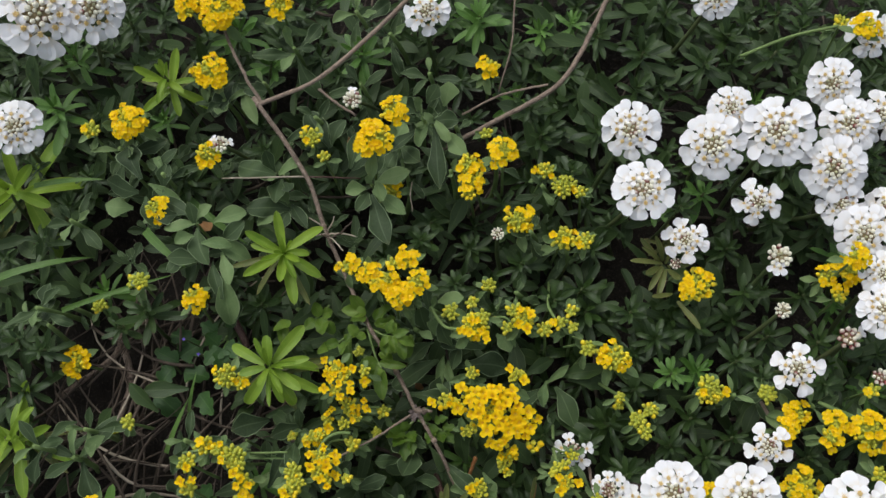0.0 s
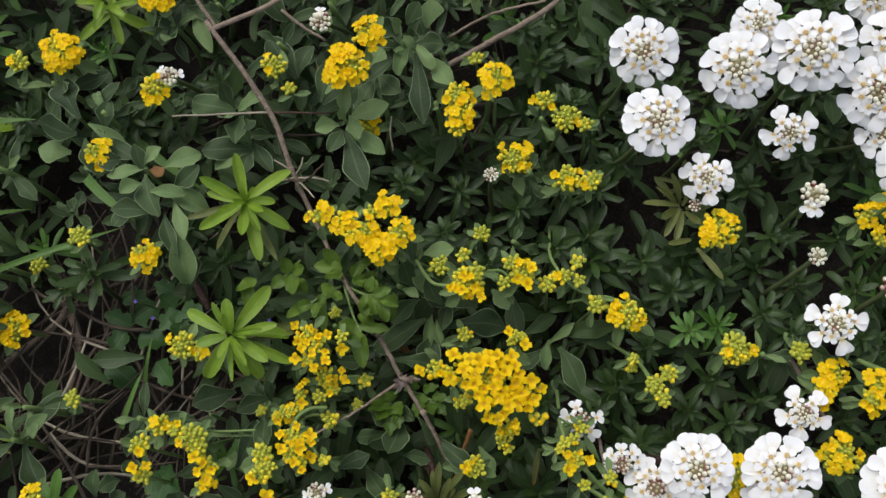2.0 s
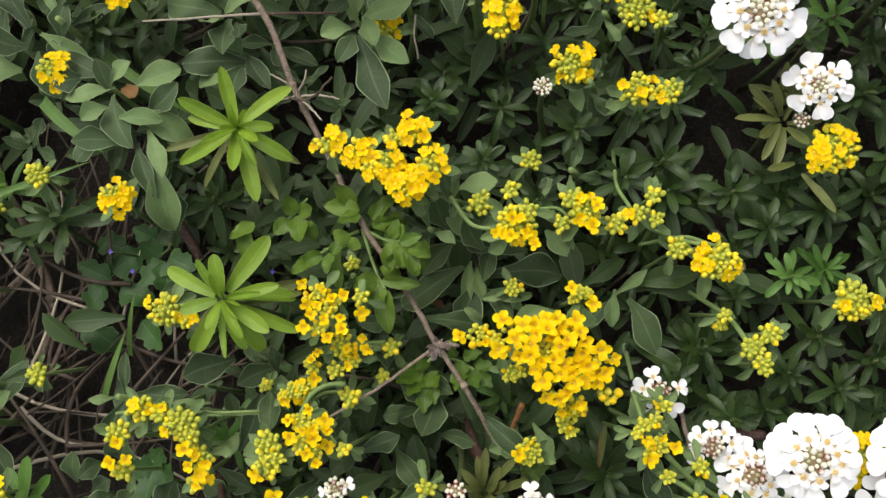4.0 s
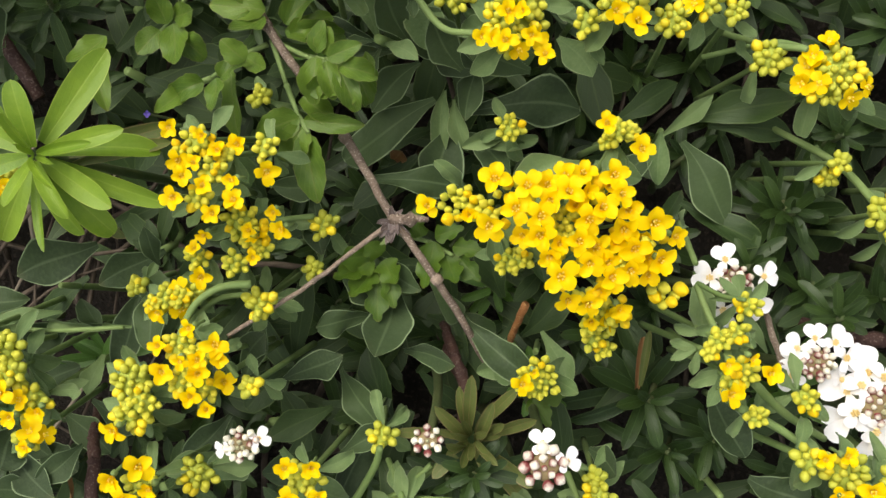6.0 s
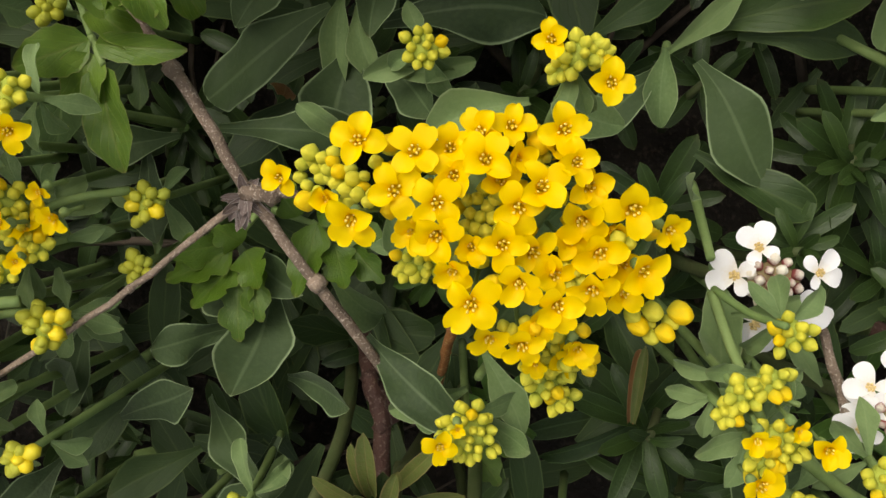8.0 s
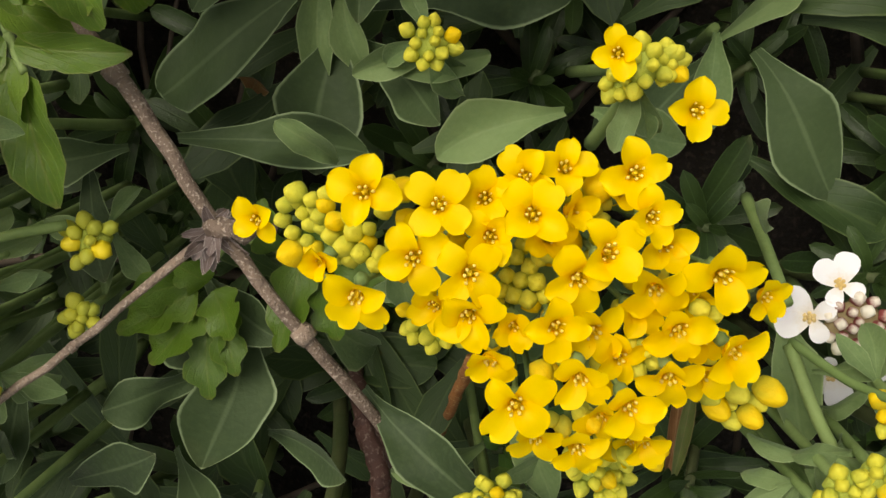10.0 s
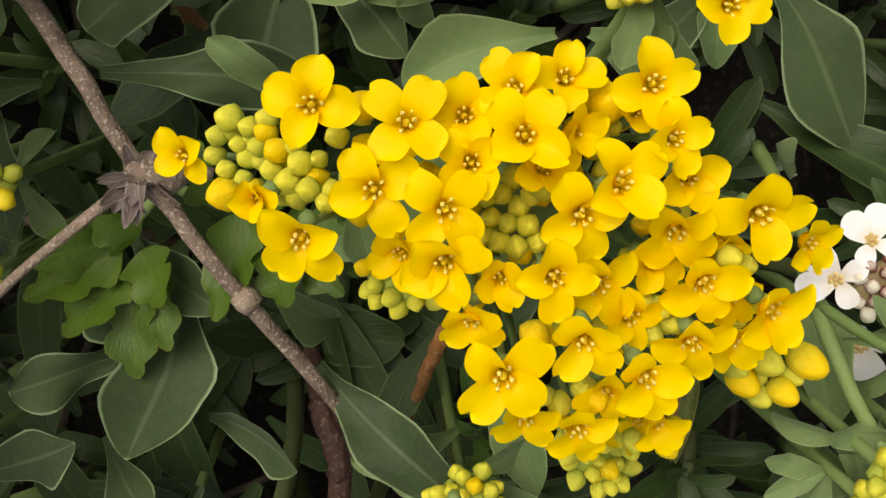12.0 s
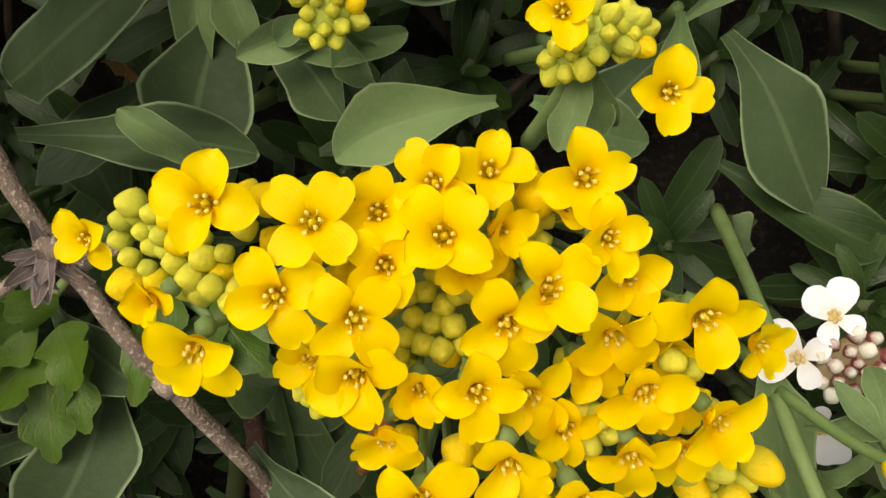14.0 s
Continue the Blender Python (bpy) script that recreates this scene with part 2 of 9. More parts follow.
# ---- building helpers ----
def mesh_of(name, verts, faces, mats, idx=None, uvs=None, smooth=True):
    me = bpy.data.meshes.new(name)
    me.from_pydata(verts, [], faces)
    for m in mats:
        me.materials.append(m)
    if idx:
        me.polygons.foreach_set("material_index", idx)
    if uvs:
        layer = me.uv_layers.new(name="UVMap")
        loop = np.zeros(len(me.loops), dtype=np.int32)
        me.loops.foreach_get("vertex_index", loop)
        layer.data.foreach_set("uv", np.array(uvs, dtype=np.float32)[loop].ravel())
    me.polygons.foreach_set("use_smooth", [smooth] * len(faces))
    me.update()
    return me


def part(name, me, parent, m=None, label=""):
    ob = new(name, me)
    ob.parent = parent
    if m is not None:
        ob.matrix_basis = m
    return tagged(ob, label) if label else ob


def thing(name, x, y, z, label, category, group="", m=None):
    ob = new(name)
    ob.empty_display_size = 0.005
    ob.matrix_basis = Matrix.Translation((x, y, z)) if m is None else m
    return tagged(ob, label, category, group)


class Soup:
    """Gathers simple surfaces into one mesh."""

    def __init__(self):
        self.v, self.f, self.i, self.uv = [], [], [], []

    def add(self, verts, faces, mat=0, uvs=None):
        o = len(self.v)
        self.v += [tuple(p) for p in verts]
        self.f += [tuple(o + k for k in f) for f in faces]
        self.i += [mat] * len(faces)
        self.uv += uvs if uvs else [(0.5, 0.5)] * len(verts)

    def mesh(self, name, mats):
        return mesh_of(name, self.v, self.f, mats, self.i, self.uv)


def sheet(nu, nv, place):
    """A grid of nu by nv cells; place(u, v) with u in -1..1 and v in 0..1 gives the point."""
    verts, uvs, faces = [], [], []
    for j in range(nv + 1):
        for i in range(nu + 1):
            u, v = -1 + 2 * i / nu, j / nv
            verts.append(place(u, v))
            uvs.append((u / 2 + 0.5, v))
    for j in range(nv):
        for i in range(nu):
            a = j * (nu + 1) + i
            faces.append((a, a + 1, a + nu + 2, a + nu + 1))
    return verts, faces, uvs


def leaf_sheet(nu, nv, wide, bend, fold, wave=0.0, ph=0.0, tooth=0.0, twist=0.0, sway=0.0):
    """A leaf of length 1 along y that faces z. wide(v) is its half width; bend the arc in radians; fold lifts the sides."""
    def place(u, s):
        v = 1 - (1 - s) ** 1.4
        w = wide(v) * (1 + (tooth * math.sin(v * 29) if abs(u) > 0.9 else 0))
        w *= 1 + sway * (math.sin(v * 10 + 2.1 * ph + (1.3 if u > 0 else 0)) + 0.6 * math.sin(v * 19 + ph + (2 if u > 0 else 0))) * min(1.0, 2 * abs(u))
        a = bend * v
        y = math.sin(a) / bend if abs(bend) > 1e-3 else v
        z = -(1 - math.cos(a)) / bend if abs(bend) > 1e-3 else 0.0
        x = u * w + sway * 1.3 * math.sin(v * 2.6 + ph) * v
        lift = fold * abs(u) ** 1.5 * w + wave * math.sin(v * 9 + ph + 1.5 * u) * w * abs(u) + twist * u * w * v
        return (x, y + lift * math.sin(a), z + lift * math.cos(a))
    return sheet(nu, nv, place)


def spatula(half):
    """Blade widest at two thirds, narrowing to a stalk, with a blunt tip."""
    return lambda v: half * (0.16 + 0.84 * max(0.0, math.sin(min(1.0, v / 0.66) ** 1.5 * math.pi / 2))) * (max(0.0, 1 - max(0.0, (v - 0.60) / 0.40) ** 2.2)) ** 0.6 + 0.004


def spoon(half):
    """Blade widest past the middle, narrowing to a stalk, with a short point."""
    return lambda v: half * (0.15 + 0.85 * max(0.0, math.sin(min(1.0, v / 0.62) ** 1.6 * math.pi / 2))) * (max(0.0, 1 - max(0.0, (v - 0.55) / 0.45) ** 1.9)) ** 0.82 + 0.002


def strap(half):
    """Narrow blade, widest past the middle, with a blunt tip."""
    return lambda v: half * (0.38 + 0.62 * math.sin(min(1, v / 0.6) * math.pi / 2)) * (max(0.0, 1 - max(0.0, (v - 0.6) / 0.4) ** 2.6)) ** 0.6 + 0.003


def oval(half):
    return lambda v: half * max(0.02, math.sin(min(1.0, v ** 0.8) * math.pi)) ** 0.6


def lobed(half):
    return lambda v: half * max(0.03, math.sin(min(1.0, v ** 0.75) * math.pi)) ** 0.6 * (0.60 + 0.46 * abs(math.sin(v * 7.5)))


def leaf_set(name, mat, shape, nu, nv, bends, folds, waves=(0.0,), teeth=0.0, sway=0.0):
    out = []
    shapes = shape if isinstance(shape, tuple) else (shape,)
    for k, b in enumerate(bends):
        vs, fs, uv = leaf_sheet(nu, nv, shapes[k % len(shapes)], b, folds[k % len(folds)], waves[k % len(waves)], 1.7 * k, teeth, 0.25 * math.sin(k * 2.1), sway)
        out.append(mesh_of(name, vs, fs, [mat], None, uv))
    return out


LEAVES = {
    "grey": leaf_set("grey_leaf", GREY, (spoon(0.20), spoon(0.205), spatula(0.20)), 6, 17, (0.3, 0.7, 1.0, -0.35, 0.5, 0.15, 0.85, 0.45), (0.25, 0.45, 0.1, 0.35, 0.6), (0.12, 0.3, 0.45), 0.0, 0.06),
    # Same spoon leaves as grey, darkened in colour where shade should fall.
    "shaded_or_withered": leaf_set("shade_toned_leaf", UNDER, (spoon(0.20), spatula(0.20)), 6, 13, (0.3, 0.7, 1.0, -0.3), (0.25, 0.45, 0.1), (0.12, 0.3), 0.0, 0.06),
    "pale": leaf_set("pale_leaf", PALE, (spoon(0.20), spatula(0.20)), 6, 13, (0.5, 1.1, 0.8, -0.5, 1.4), (0.35, 0.6, 0.2), (0.15, 0.35), 0.0, 0.07),
    "dark": leaf_set("dark_leaf", DARK, strap(0.125), 2, 6, (0.5, 0.8, 0.25, -0.3, 1.1), (0.25, 0.5, 0.4)),
    "mid": leaf_set("mid_leaf", MID, strap(0.125), 2, 6, (0.5, 0.9, 0.25, -0.3), (0.25, 0.5)),
    "lime": leaf_set("lime_leaf", LIME, strap(0.125), 4, 11, (0.6, 1.0, 0.3, -0.25), (0.3, 0.55)),
    "olive": leaf_set("olive_leaf", OLIVE, strap(0.095), 4, 7, (0.3, 0.6, -0.2), (0.3, 0.5)),
    "clover": leaf_set("leaflet", CLOVER, oval(0.29), 6, 14, (0.5, 1.1, -0.5, 1.5), (0.3, 0.6), (0.2, 0.4), 0.05),
    "lobed": leaf_set("lobed_leaflet", LOBED, lobed(0.36), 6, 18, (0.5, 1.1, -0.4), (0.25, 0.5), (0.15, 0.35), 0.05),
    "dead": leaf_set("dead_leaf", DEAD, strap(0.14), 4, 7, (0.4, 1.3, -0.5), (0.7, 0.9), (0.2,)),
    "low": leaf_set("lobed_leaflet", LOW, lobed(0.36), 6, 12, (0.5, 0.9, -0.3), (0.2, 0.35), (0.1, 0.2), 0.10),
    "scale": leaf_set("scale", SCALE, oval(0.14), 2, 5, (0.4, 1.0, -0.5), (0.5, 0.8), (0.2,)),
    "grass": leaf_set("grass_blade", GRASS, lambda v: 0.022 * (1 - v ** 3) + 0.001, 2, 12, (0.5, 0.9, 1.2), (0.4,)),
}


def aim(base, direction, length, width=1.0, roll=0.0):
    """Pose for a leaf that starts at base and runs along direction, face up."""
    d = Vector(direction).normalized()
    side = d.cross(Vector((0, 0, 1)))
    side = Vector((1, 0, 0)) if side.length < 1e-4 else side.normalized()
    up = side.cross(d)
    r = Matrix((side, d, up)).transposed().to_4x4()
    return Matrix.Translation(base) @ r @ Matrix.Rotation(roll, 4, "Y") @ Matrix.Diagonal((length * width, length, length, 1))


def put_leaf(parent, kind, base, tip, width, rng, name="leaf", label=""):
    """A leaf from base to tip, both relative to its plant; width in metres."""
    b, t = Vector(base), Vector(tip)
    length = (t - b).length
    me = rng.choice(LEAVES[kind])
    own = {"grey": 0.40, "shaded_or_withered": 0.40, "pale": 0.40, "dark": 0.25, "mid": 0.25, "lime": 0.25, "olive": 0.26, "clover": 0.62, "lobed": 0.72, "low": 0.72, "dead": 0.28, "scale": 0.28, "grass": 0.044}[kind]
    return part(name, me, parent, aim(b, t - b, length * 1.04, width / length / own, rng.uniform(-0.3, 0.3)), label)


def tube(soup, pts, r0, r1, sides=7, mat=0, knob=0.0, rng=None):
    """A tapering round stem along pts."""
    pts = [Vector(p) for p in pts]
    n, verts, faces = len(pts), [], []
    side = None
    for k, p in enumerate(pts):
        d = (pts[min(k + 1, n - 1)] - pts[max(k - 1, 0)]).normalized()
        ref = side if side is not None else (Vector((0, 0, 1)) if abs(d.z) < 0.9 else Vector((1, 0, 0)))
        side = (ref - d * ref.dot(d)).normalized()
        up = d.cross(side)
        r = r0 + (r1 - r0) * k / (n - 1)
        for s in range(sides):
            a = 2 * math.pi * s / sides
            rr = r * (1 + (rng.uniform(-knob, knob) if rng else 0))
            verts.append(p + (side * math.cos(a) + up * math.sin(a)) * rr)
    for k in range(n - 1):
        for s in range(sides):
            a, b = k * sides + s, k * sides + (s + 1) % sides
            faces.append((a, b, b + sides, a + sides))
    faces.append(tuple(range(sides - 1, -1, -1)))
    faces.append(tuple(range((n - 1) * sides, n * sides)))
    soup.add(verts, faces, mat)


def arc(a, b, sag, n=8, side=(0, 0, 1)):
    """Points from a to b that swell by sag along side."""
    a, b, s = Vector(a), Vector(b), Vector(side)
    return [a.lerp(b, k / n) + s * (sag * math.sin(math.pi * k / n)) for k in range(n + 1)]


def stem_mesh(pts, r0, r1, mat, sides=7, knob=0.0, rng=None):
    s = Soup()
    tube(s, pts, r0, r1, sides, 0, knob, rng)
    return s.mesh("stem", [mat])


def blob(rx, ry, rz, seg=8, rings=5, pinch=0.0):
    """A closed bud: longer than wide, narrower towards its tip."""
    verts, faces = [(0, 0, -rz)], []
    for j in range(1, rings):
        th = math.pi * j / rings
        z = -math.cos(th)
        w = math.sin(th) * (1 - pinch * max(0.0, z))
        for i in range(seg):
            a = 2 * math.pi * i / seg
            k = 1 + 0.09 * math.cos(4 * a)
            verts.append((rx * w * k * math.cos(a), ry * w * k * math.sin(a), rz * z))
    verts.append((0, 0, rz))
    last = len(verts) - 1
    for i in range(seg):
        faces.append((0, 1 + (i + 1) % seg, 1 + i))
        faces.append((last, last - seg + i, last - seg + (i + 1) % seg))
    for j in range(rings - 2):
        for i in range(seg):
            a, b = 1 + j * seg + i, 1 + j * seg + (i + 1) % seg
            faces.append((a, b, b + seg, a + seg))
    return verts, faces


def bud_mesh(name, mat, pinch=0.3):
    s = Soup()
    vs, fs = blob(0.43, 0.43, 0.55, 12, 8, pinch)
    s.add(vs, fs, 0, [(0.5, 0.5 + p[2] / 1.1) for p in vs])
    return s.mesh(name, [mat])


BUD = {k: bud_mesh("bud", m, p) for k, m, p in (("y", BUD_Y, 0.25), ("g", BUD_G, 0.3), ("w", BUD_W, 0.05), ("p", BUD_P, 0.05), ("s", BUD_S, 0.3))}


def petal_sheet(half, notch, cup, bend, nu=6, nv=7, claw=0.45, ripple=0.02, tube_d=0.0):
    """A petal of length 1 along y: a short claw, a broad round limb with a slightly wavy margin, a shallow notch at its tip. tube_d: how far its claw dips into the throat."""
    def place(u, s):
        v = 0.988 * (1 - (1 - s) ** 1.7)
        if v < 0.66:
            w = half * (claw + (1 - claw) * math.sin(v / 0.66 * math.pi / 2) ** 1.2)
        else:
            w = half * math.sqrt(1 - ((v - 0.66) / 0.34) ** 2.7)
        end = max(0.0, (v - 0.6) / 0.4)
        y = v - notch * end * end * (1 - abs(u)) ** 1.5
        a = bend * v * v
        zz = cup * (u * u) * w - math.sin(a) * 0.45 * v + ripple * (0.4 + abs(u)) * math.sin(v * 6.5 + 2.2 * u + 7 * half) * v - tube_d * max(0.0, 1 - v / 0.32) ** 1.6
        return (u * w, y, zz)
    return sheet(nu, nv, place)


def petal_mesh(mat, half, notch, cup, bend, nu=6, nv=8, claw=0.45, tube_d=0.0):
    vs, fs, uv = petal_sheet(half, notch, cup, bend, nu, nv, claw, 0.045 if tube_d else 0.02, tube_d)
    return mesh_of("petal", vs, fs, [mat], None, uv)


YPETALS = [petal_mesh(YELLOW, h, n, c, b, 6, 11, 0.46, 0.13) for h, n, c, b in ((0.46, 0.10, 0.40, 1.3), (0.49, 0.05, 0.55, 1.4), (0.44, 0.17, 0.30, 1.1), (0.47, 0.09, 0.20, 1.7), (0.46, 0.04, 0.65, 0.9), (0.42, 0.14, 0.70, 1.3), (0.45, 0.09, 0.05, 1.6), (0.43, 0.13, 0.50, 1.9))]
WPETALS = [petal_mesh(WHITE, h, 0.0, c, b, 6, 7, 0.3) for h, c, b in ((0.39, 0.15, 0.3), (0.41, 0.25, 0.45), (0.37, -0.05, 0.25), (0.40, 0.2, 0.15))]


def heart_mesh():
    """Yellow throat, ovary and six stamens of a yellow flower, for a flower of diameter 1."""
    s = Soup()
    s.add(*blob(0.045, 0.045, 0.09, 8, 6, 0.5))
    rings = ((0.03, -0.11), (0.085, -0.08), (0.125, -0.04), (0.15, 0.0))
    vs = [(q * math.cos(i * math.pi / 6), q * math.sin(i * math.pi / 6), h) for q, h in rings for i in range(12)]
    s.add(vs, [(j * 12 + i, j * 12 + (i + 1) % 12, j * 12 + 12 + (i + 1) % 12, j * 12 + 12 + i) for j in range(3) for i in range(12)] + [tuple(range(12))], 2)
    for k in range(6):
        a = k * math.pi / 3 + 0.3
        r, h = (0.080, 0.09) if k % 3 else (0.125, 0.05)
        tip = Vector((r * math.cos(a), r * math.sin(a), h))
        tube(s, [(0.06 * math.cos(a), 0.06 * math.sin(a), -0.06), tip * 0.8, tip], 0.013, 0.011, 4, 0)
        bv, bf = blob(0.026, 0.026, 0.038, 8, 5)
        s.add([tip + Vector(p) for p in bv], bf, 1)
    return s.mesh("heart", [THROAT, ANTHER, YELLOW])


HEART = heart_mesh()


def small_flower_mesh(seed, opening):
    """Whole yellow flower of diameter 1 with four petals and its heart."""
    rng = random.Random(seed)
    s = Soup()
    for k in range(4):
        vs, fs, uv = petal_sheet(0.46 + rng.uniform(-0.03, 0.05), rng.uniform(0.05, 0.14), rng.uniform(0.1, 0.5), rng.uniform(0.2, 0.8), 4, 5)
        m = Matrix.Rotation(k * math.pi / 2 + rng.uniform(-0.2, 0.2), 4, "Z") @ Matrix.Translation((0, 0.04, 0)) @ Matrix.Rotation(opening + rng.uniform(-0.2, 0.2), 4, "X") @ Matrix.Scale(0.5, 4)
        s.add([m @ Vector(p) for p in vs], fs, 0, uv)
    vs, fs = blob(0.13, 0.13, 0.12, 7, 5, 0.3)
    s.add(vs, fs, 1)
    for k in range(4):
        a = k * 1.57 + 0.6
        bv, bf = blob(0.035, 0.035, 0.05, 5, 4)
        s.add([Vector(p) + Vector((0.11 * math.cos(a), 0.11 * math.sin(a), 0.15)) for p in bv], bf, 2)
    return s.mesh("flower", [YELLOW, THROAT, ANTHER])


SMALL = [small_flower_mesh(k, o) for k, o in enumerate((0.35, 0.55, 0.2, 0.75, 0.45, 0.95))]


def facing(place, axis, spin, size):
    q = Vector((0, 0, 1)).rotation_difference(Vector(axis).normalized()).to_matrix().to_4x4()
    return Matrix.Translation(place) @ q @ Matrix.Rotation(spin, 4, "Z") @ Matrix.Scale(size, 4)


def open_flower(parent, place, axis, spin, size, opening, rng):
    """A near yellow flower: heart with stamens and four petals of its own."""
    f = part("flower", HEART, parent, facing(place, axis, spin, size))
    for k in range(4):
        m = Matrix.Rotation(k * math.pi / 2 + rng.uniform(-0.16, 0.16), 4, "Z") @ Matrix.Translation((0, 0.035, -0.02)) @ Matrix.Rotation(opening + 0.10 + rng.uniform(-0.25, 0.25), 4, "X") @ Matrix.Rotation(rng.uniform(-0.28, 0.28), 4, "Y") @ Matrix.Scale(0.465 * rng.uniform(0.93, 1.08), 4)
        part("petal", rng.choice(YPETALS), f, m)
    return f


def white_flower_mesh(seed, sides, scale):
    """Stamens and the small petals of one white flower."""
    rng = random.Random(seed)
    s = Soup()
    for side, ln in sides:
        vs, fs, uv = petal_sheet(0.39, 0.0, rng.uniform(0.0, 0.3), rng.uniform(0.1, 0.5), 4, 6, 0.3)
        m = Matrix.Rotation(side + rng.uniform(-0.15, 0.15), 4, "Z") @ Matrix.Translation((0, 0.1, 0.02)) @ Matrix.Rotation(rng.uniform(0.05, 0.35), 4, "X") @ Matrix.Scale(ln * rng.uniform(0.85, 1.1), 4)
        s.add([m @ Vector(p) for p in vs], fs, 0, uv)
    big = 1.9 if sides[0][1] > 2 else 1.25
    for k in range(7):
        a = k * 1.047 + 0.2
        far = 0.0 if k == 6 else 0.13 * big
        vs, fs = blob(0.075 * big, 0.075 * big, 0.11, 6, 5)
        s.add([Vector(p) + Vector((far * math.cos(a), 1.2 * far * math.sin(a) + 0.08 * big, 0.13 + rng.uniform(0, 0.07))) for p in vs], fs, 1)
    vs, fs = blob(0.14 * big, 0.19 * big, 0.09, 9, 6)
    s.add([Vector(p) + Vector((0, 0.08 * big, 0.04)) for p in vs], fs, 1)
    return s.mesh("flower", [WHITE, TAN])


WINNER = [white_flower_mesh(k, ((2.3, 1.15), (-2.3, 1.15)), 1.0) for k in range(3)]
WSMALL = [white_flower_mesh(k + 9, ((0.55, 1.0), (-0.55, 1.0), (2.3, 0.75), (-2.3, 0.75)), 1.0) for k in range(3)]
WFULL = [white_flower_mesh(k + 20, ((0.6, 2.3), (-0.6, 2.3), (2.2, 1.4), (-2.2, 1.4)), 1.0) for k in range(3)]


SINGLE = 0.046


def gold_head(x, y, z, r, bloom, foot=None, near=False, bracts=3, lean=(0.0, 0.0)):
    """A domed head of small yellow flowers and buds on a downy stem. bloom: share of open flowers; foot: where the stem leads."""
    rng = random.Random(int(x * 7e5) * 31 + int(y * 7e5))
    state = "with open flowers" if bloom > 0.6 else "half in bud" if bloom > 0.25 else "in tight green bud"
    size = "small" if r < 0.005 else "broad" if r > 0.009 else "rounded"
    t = thing("golden_alyssum", x, y, z, f"{size} golden yellow alyssum {state} on downy stem", "flower", "yellow flower heads")
    axis = Vector((lean[0], lean[1], 1)).normalized()
    turn = Vector((0, 0, 1)).rotation_difference(axis).to_matrix()
    bead = 0.0019 if near else 0.0022
    n = max(9, int((r / (0.485 * bead)) ** 2 * (0.95 - 0.25 * bloom)))
    rest = Soup()
    for k in range(n):
        a = k * 2.39996 + rng.uniform(-0.2, 0.2)
        q = ((k + 0.5) / n) ** 0.58
        th = q * 1.42
        d = turn @ Vector((math.sin(th) * math.cos(a), math.sin(th) * math.sin(a), math.cos(th)))
        lump = 0.86 + 0.12 * math.sin(3 * a + r * 9000) + rng.uniform(-0.05, 0.05)
        p = Vector((d.x * r * lump, d.y * r * lump, d.z * r * 0.62 - r * 0.45))
        if rng.random() < bloom * (0.16 if th < 0.5 else 0.62):
            spin, size_f = rng.uniform(0, 6.28), rng.uniform(0.0046, 0.0058)
            ax = (d + axis * 0.9)
            if near:
                open_flower(t, p + d * 0.0009, ax, spin, size_f, rng.uniform(0.5, 0.9), rng)
            else:
                part("flower", rng.choice(SMALL), t, facing(p + d * 0.0009, ax, spin, size_f))
            continue
        ripe = rng.random() < (0.12 + 0.6 * bloom) * (1.2 if th > 0.7 else 0.25)
        m = facing(p, d + axis * 0.4, a, bead * rng.uniform(0.92, 1.15) * (0.72 + 0.42 * q) * (1.1 if ripe else 1.0))
        if near or (x / SINGLE) ** 2 + ((y - 0.01) / SINGLE) ** 2 < 1:
            part("bud", BUD["y" if ripe else "g"], t, m)
        else:
            vs, fs = blob(0.49, 0.49, 0.54, 6, 5, 0.2)
            rest.add([m @ Vector(v) for v in vs], fs, 1 if ripe else 0)
    if rest.v:
        tagged(part("bud_tuft", rest.mesh("bud_tuft", [BUD_GI, BUD_YI]), t), kind="stuff")
    s = Soup()
    vs, fs = blob(r * 0.70, r * 0.70, r * 0.52, 12, 7)
    s.add([(p[0], p[1], p[2] - r * 0.50) for p in vs], fs, 1)
    if foot is None:
        a = rng.uniform(0, 6.28)
        foot = (x + 0.005 * math.cos(a), y + 0.005 * math.sin(a), max(0.02, z - 0.055))
    f = Vector(foot) - Vector((x, y, z))
    low = Vector((0, 0, -r * 0.6))
    out = Vector((f.x, f.y, 0))
    tube(s, arc(low, f, min(0.006, 0.25 * out.length), 9), 0.0006, 0.0009, 7, 0)
    part("stem", s.mesh("stem", [STEM_P, YOUNG]), t)
    for k in range(bracts):
        a = rng.uniform(0, 6.28) + k * 2.1
        b = low + f * 0.12
        ln = rng.uniform(0.9, 1.5) * r + 0.004
        put_leaf(t, "pale", b, b + Vector((math.cos(a) * ln, math.sin(a) * ln, rng.uniform(-0.2, 0.35) * ln)), ln * 0.36, rng, "bract")
    return t


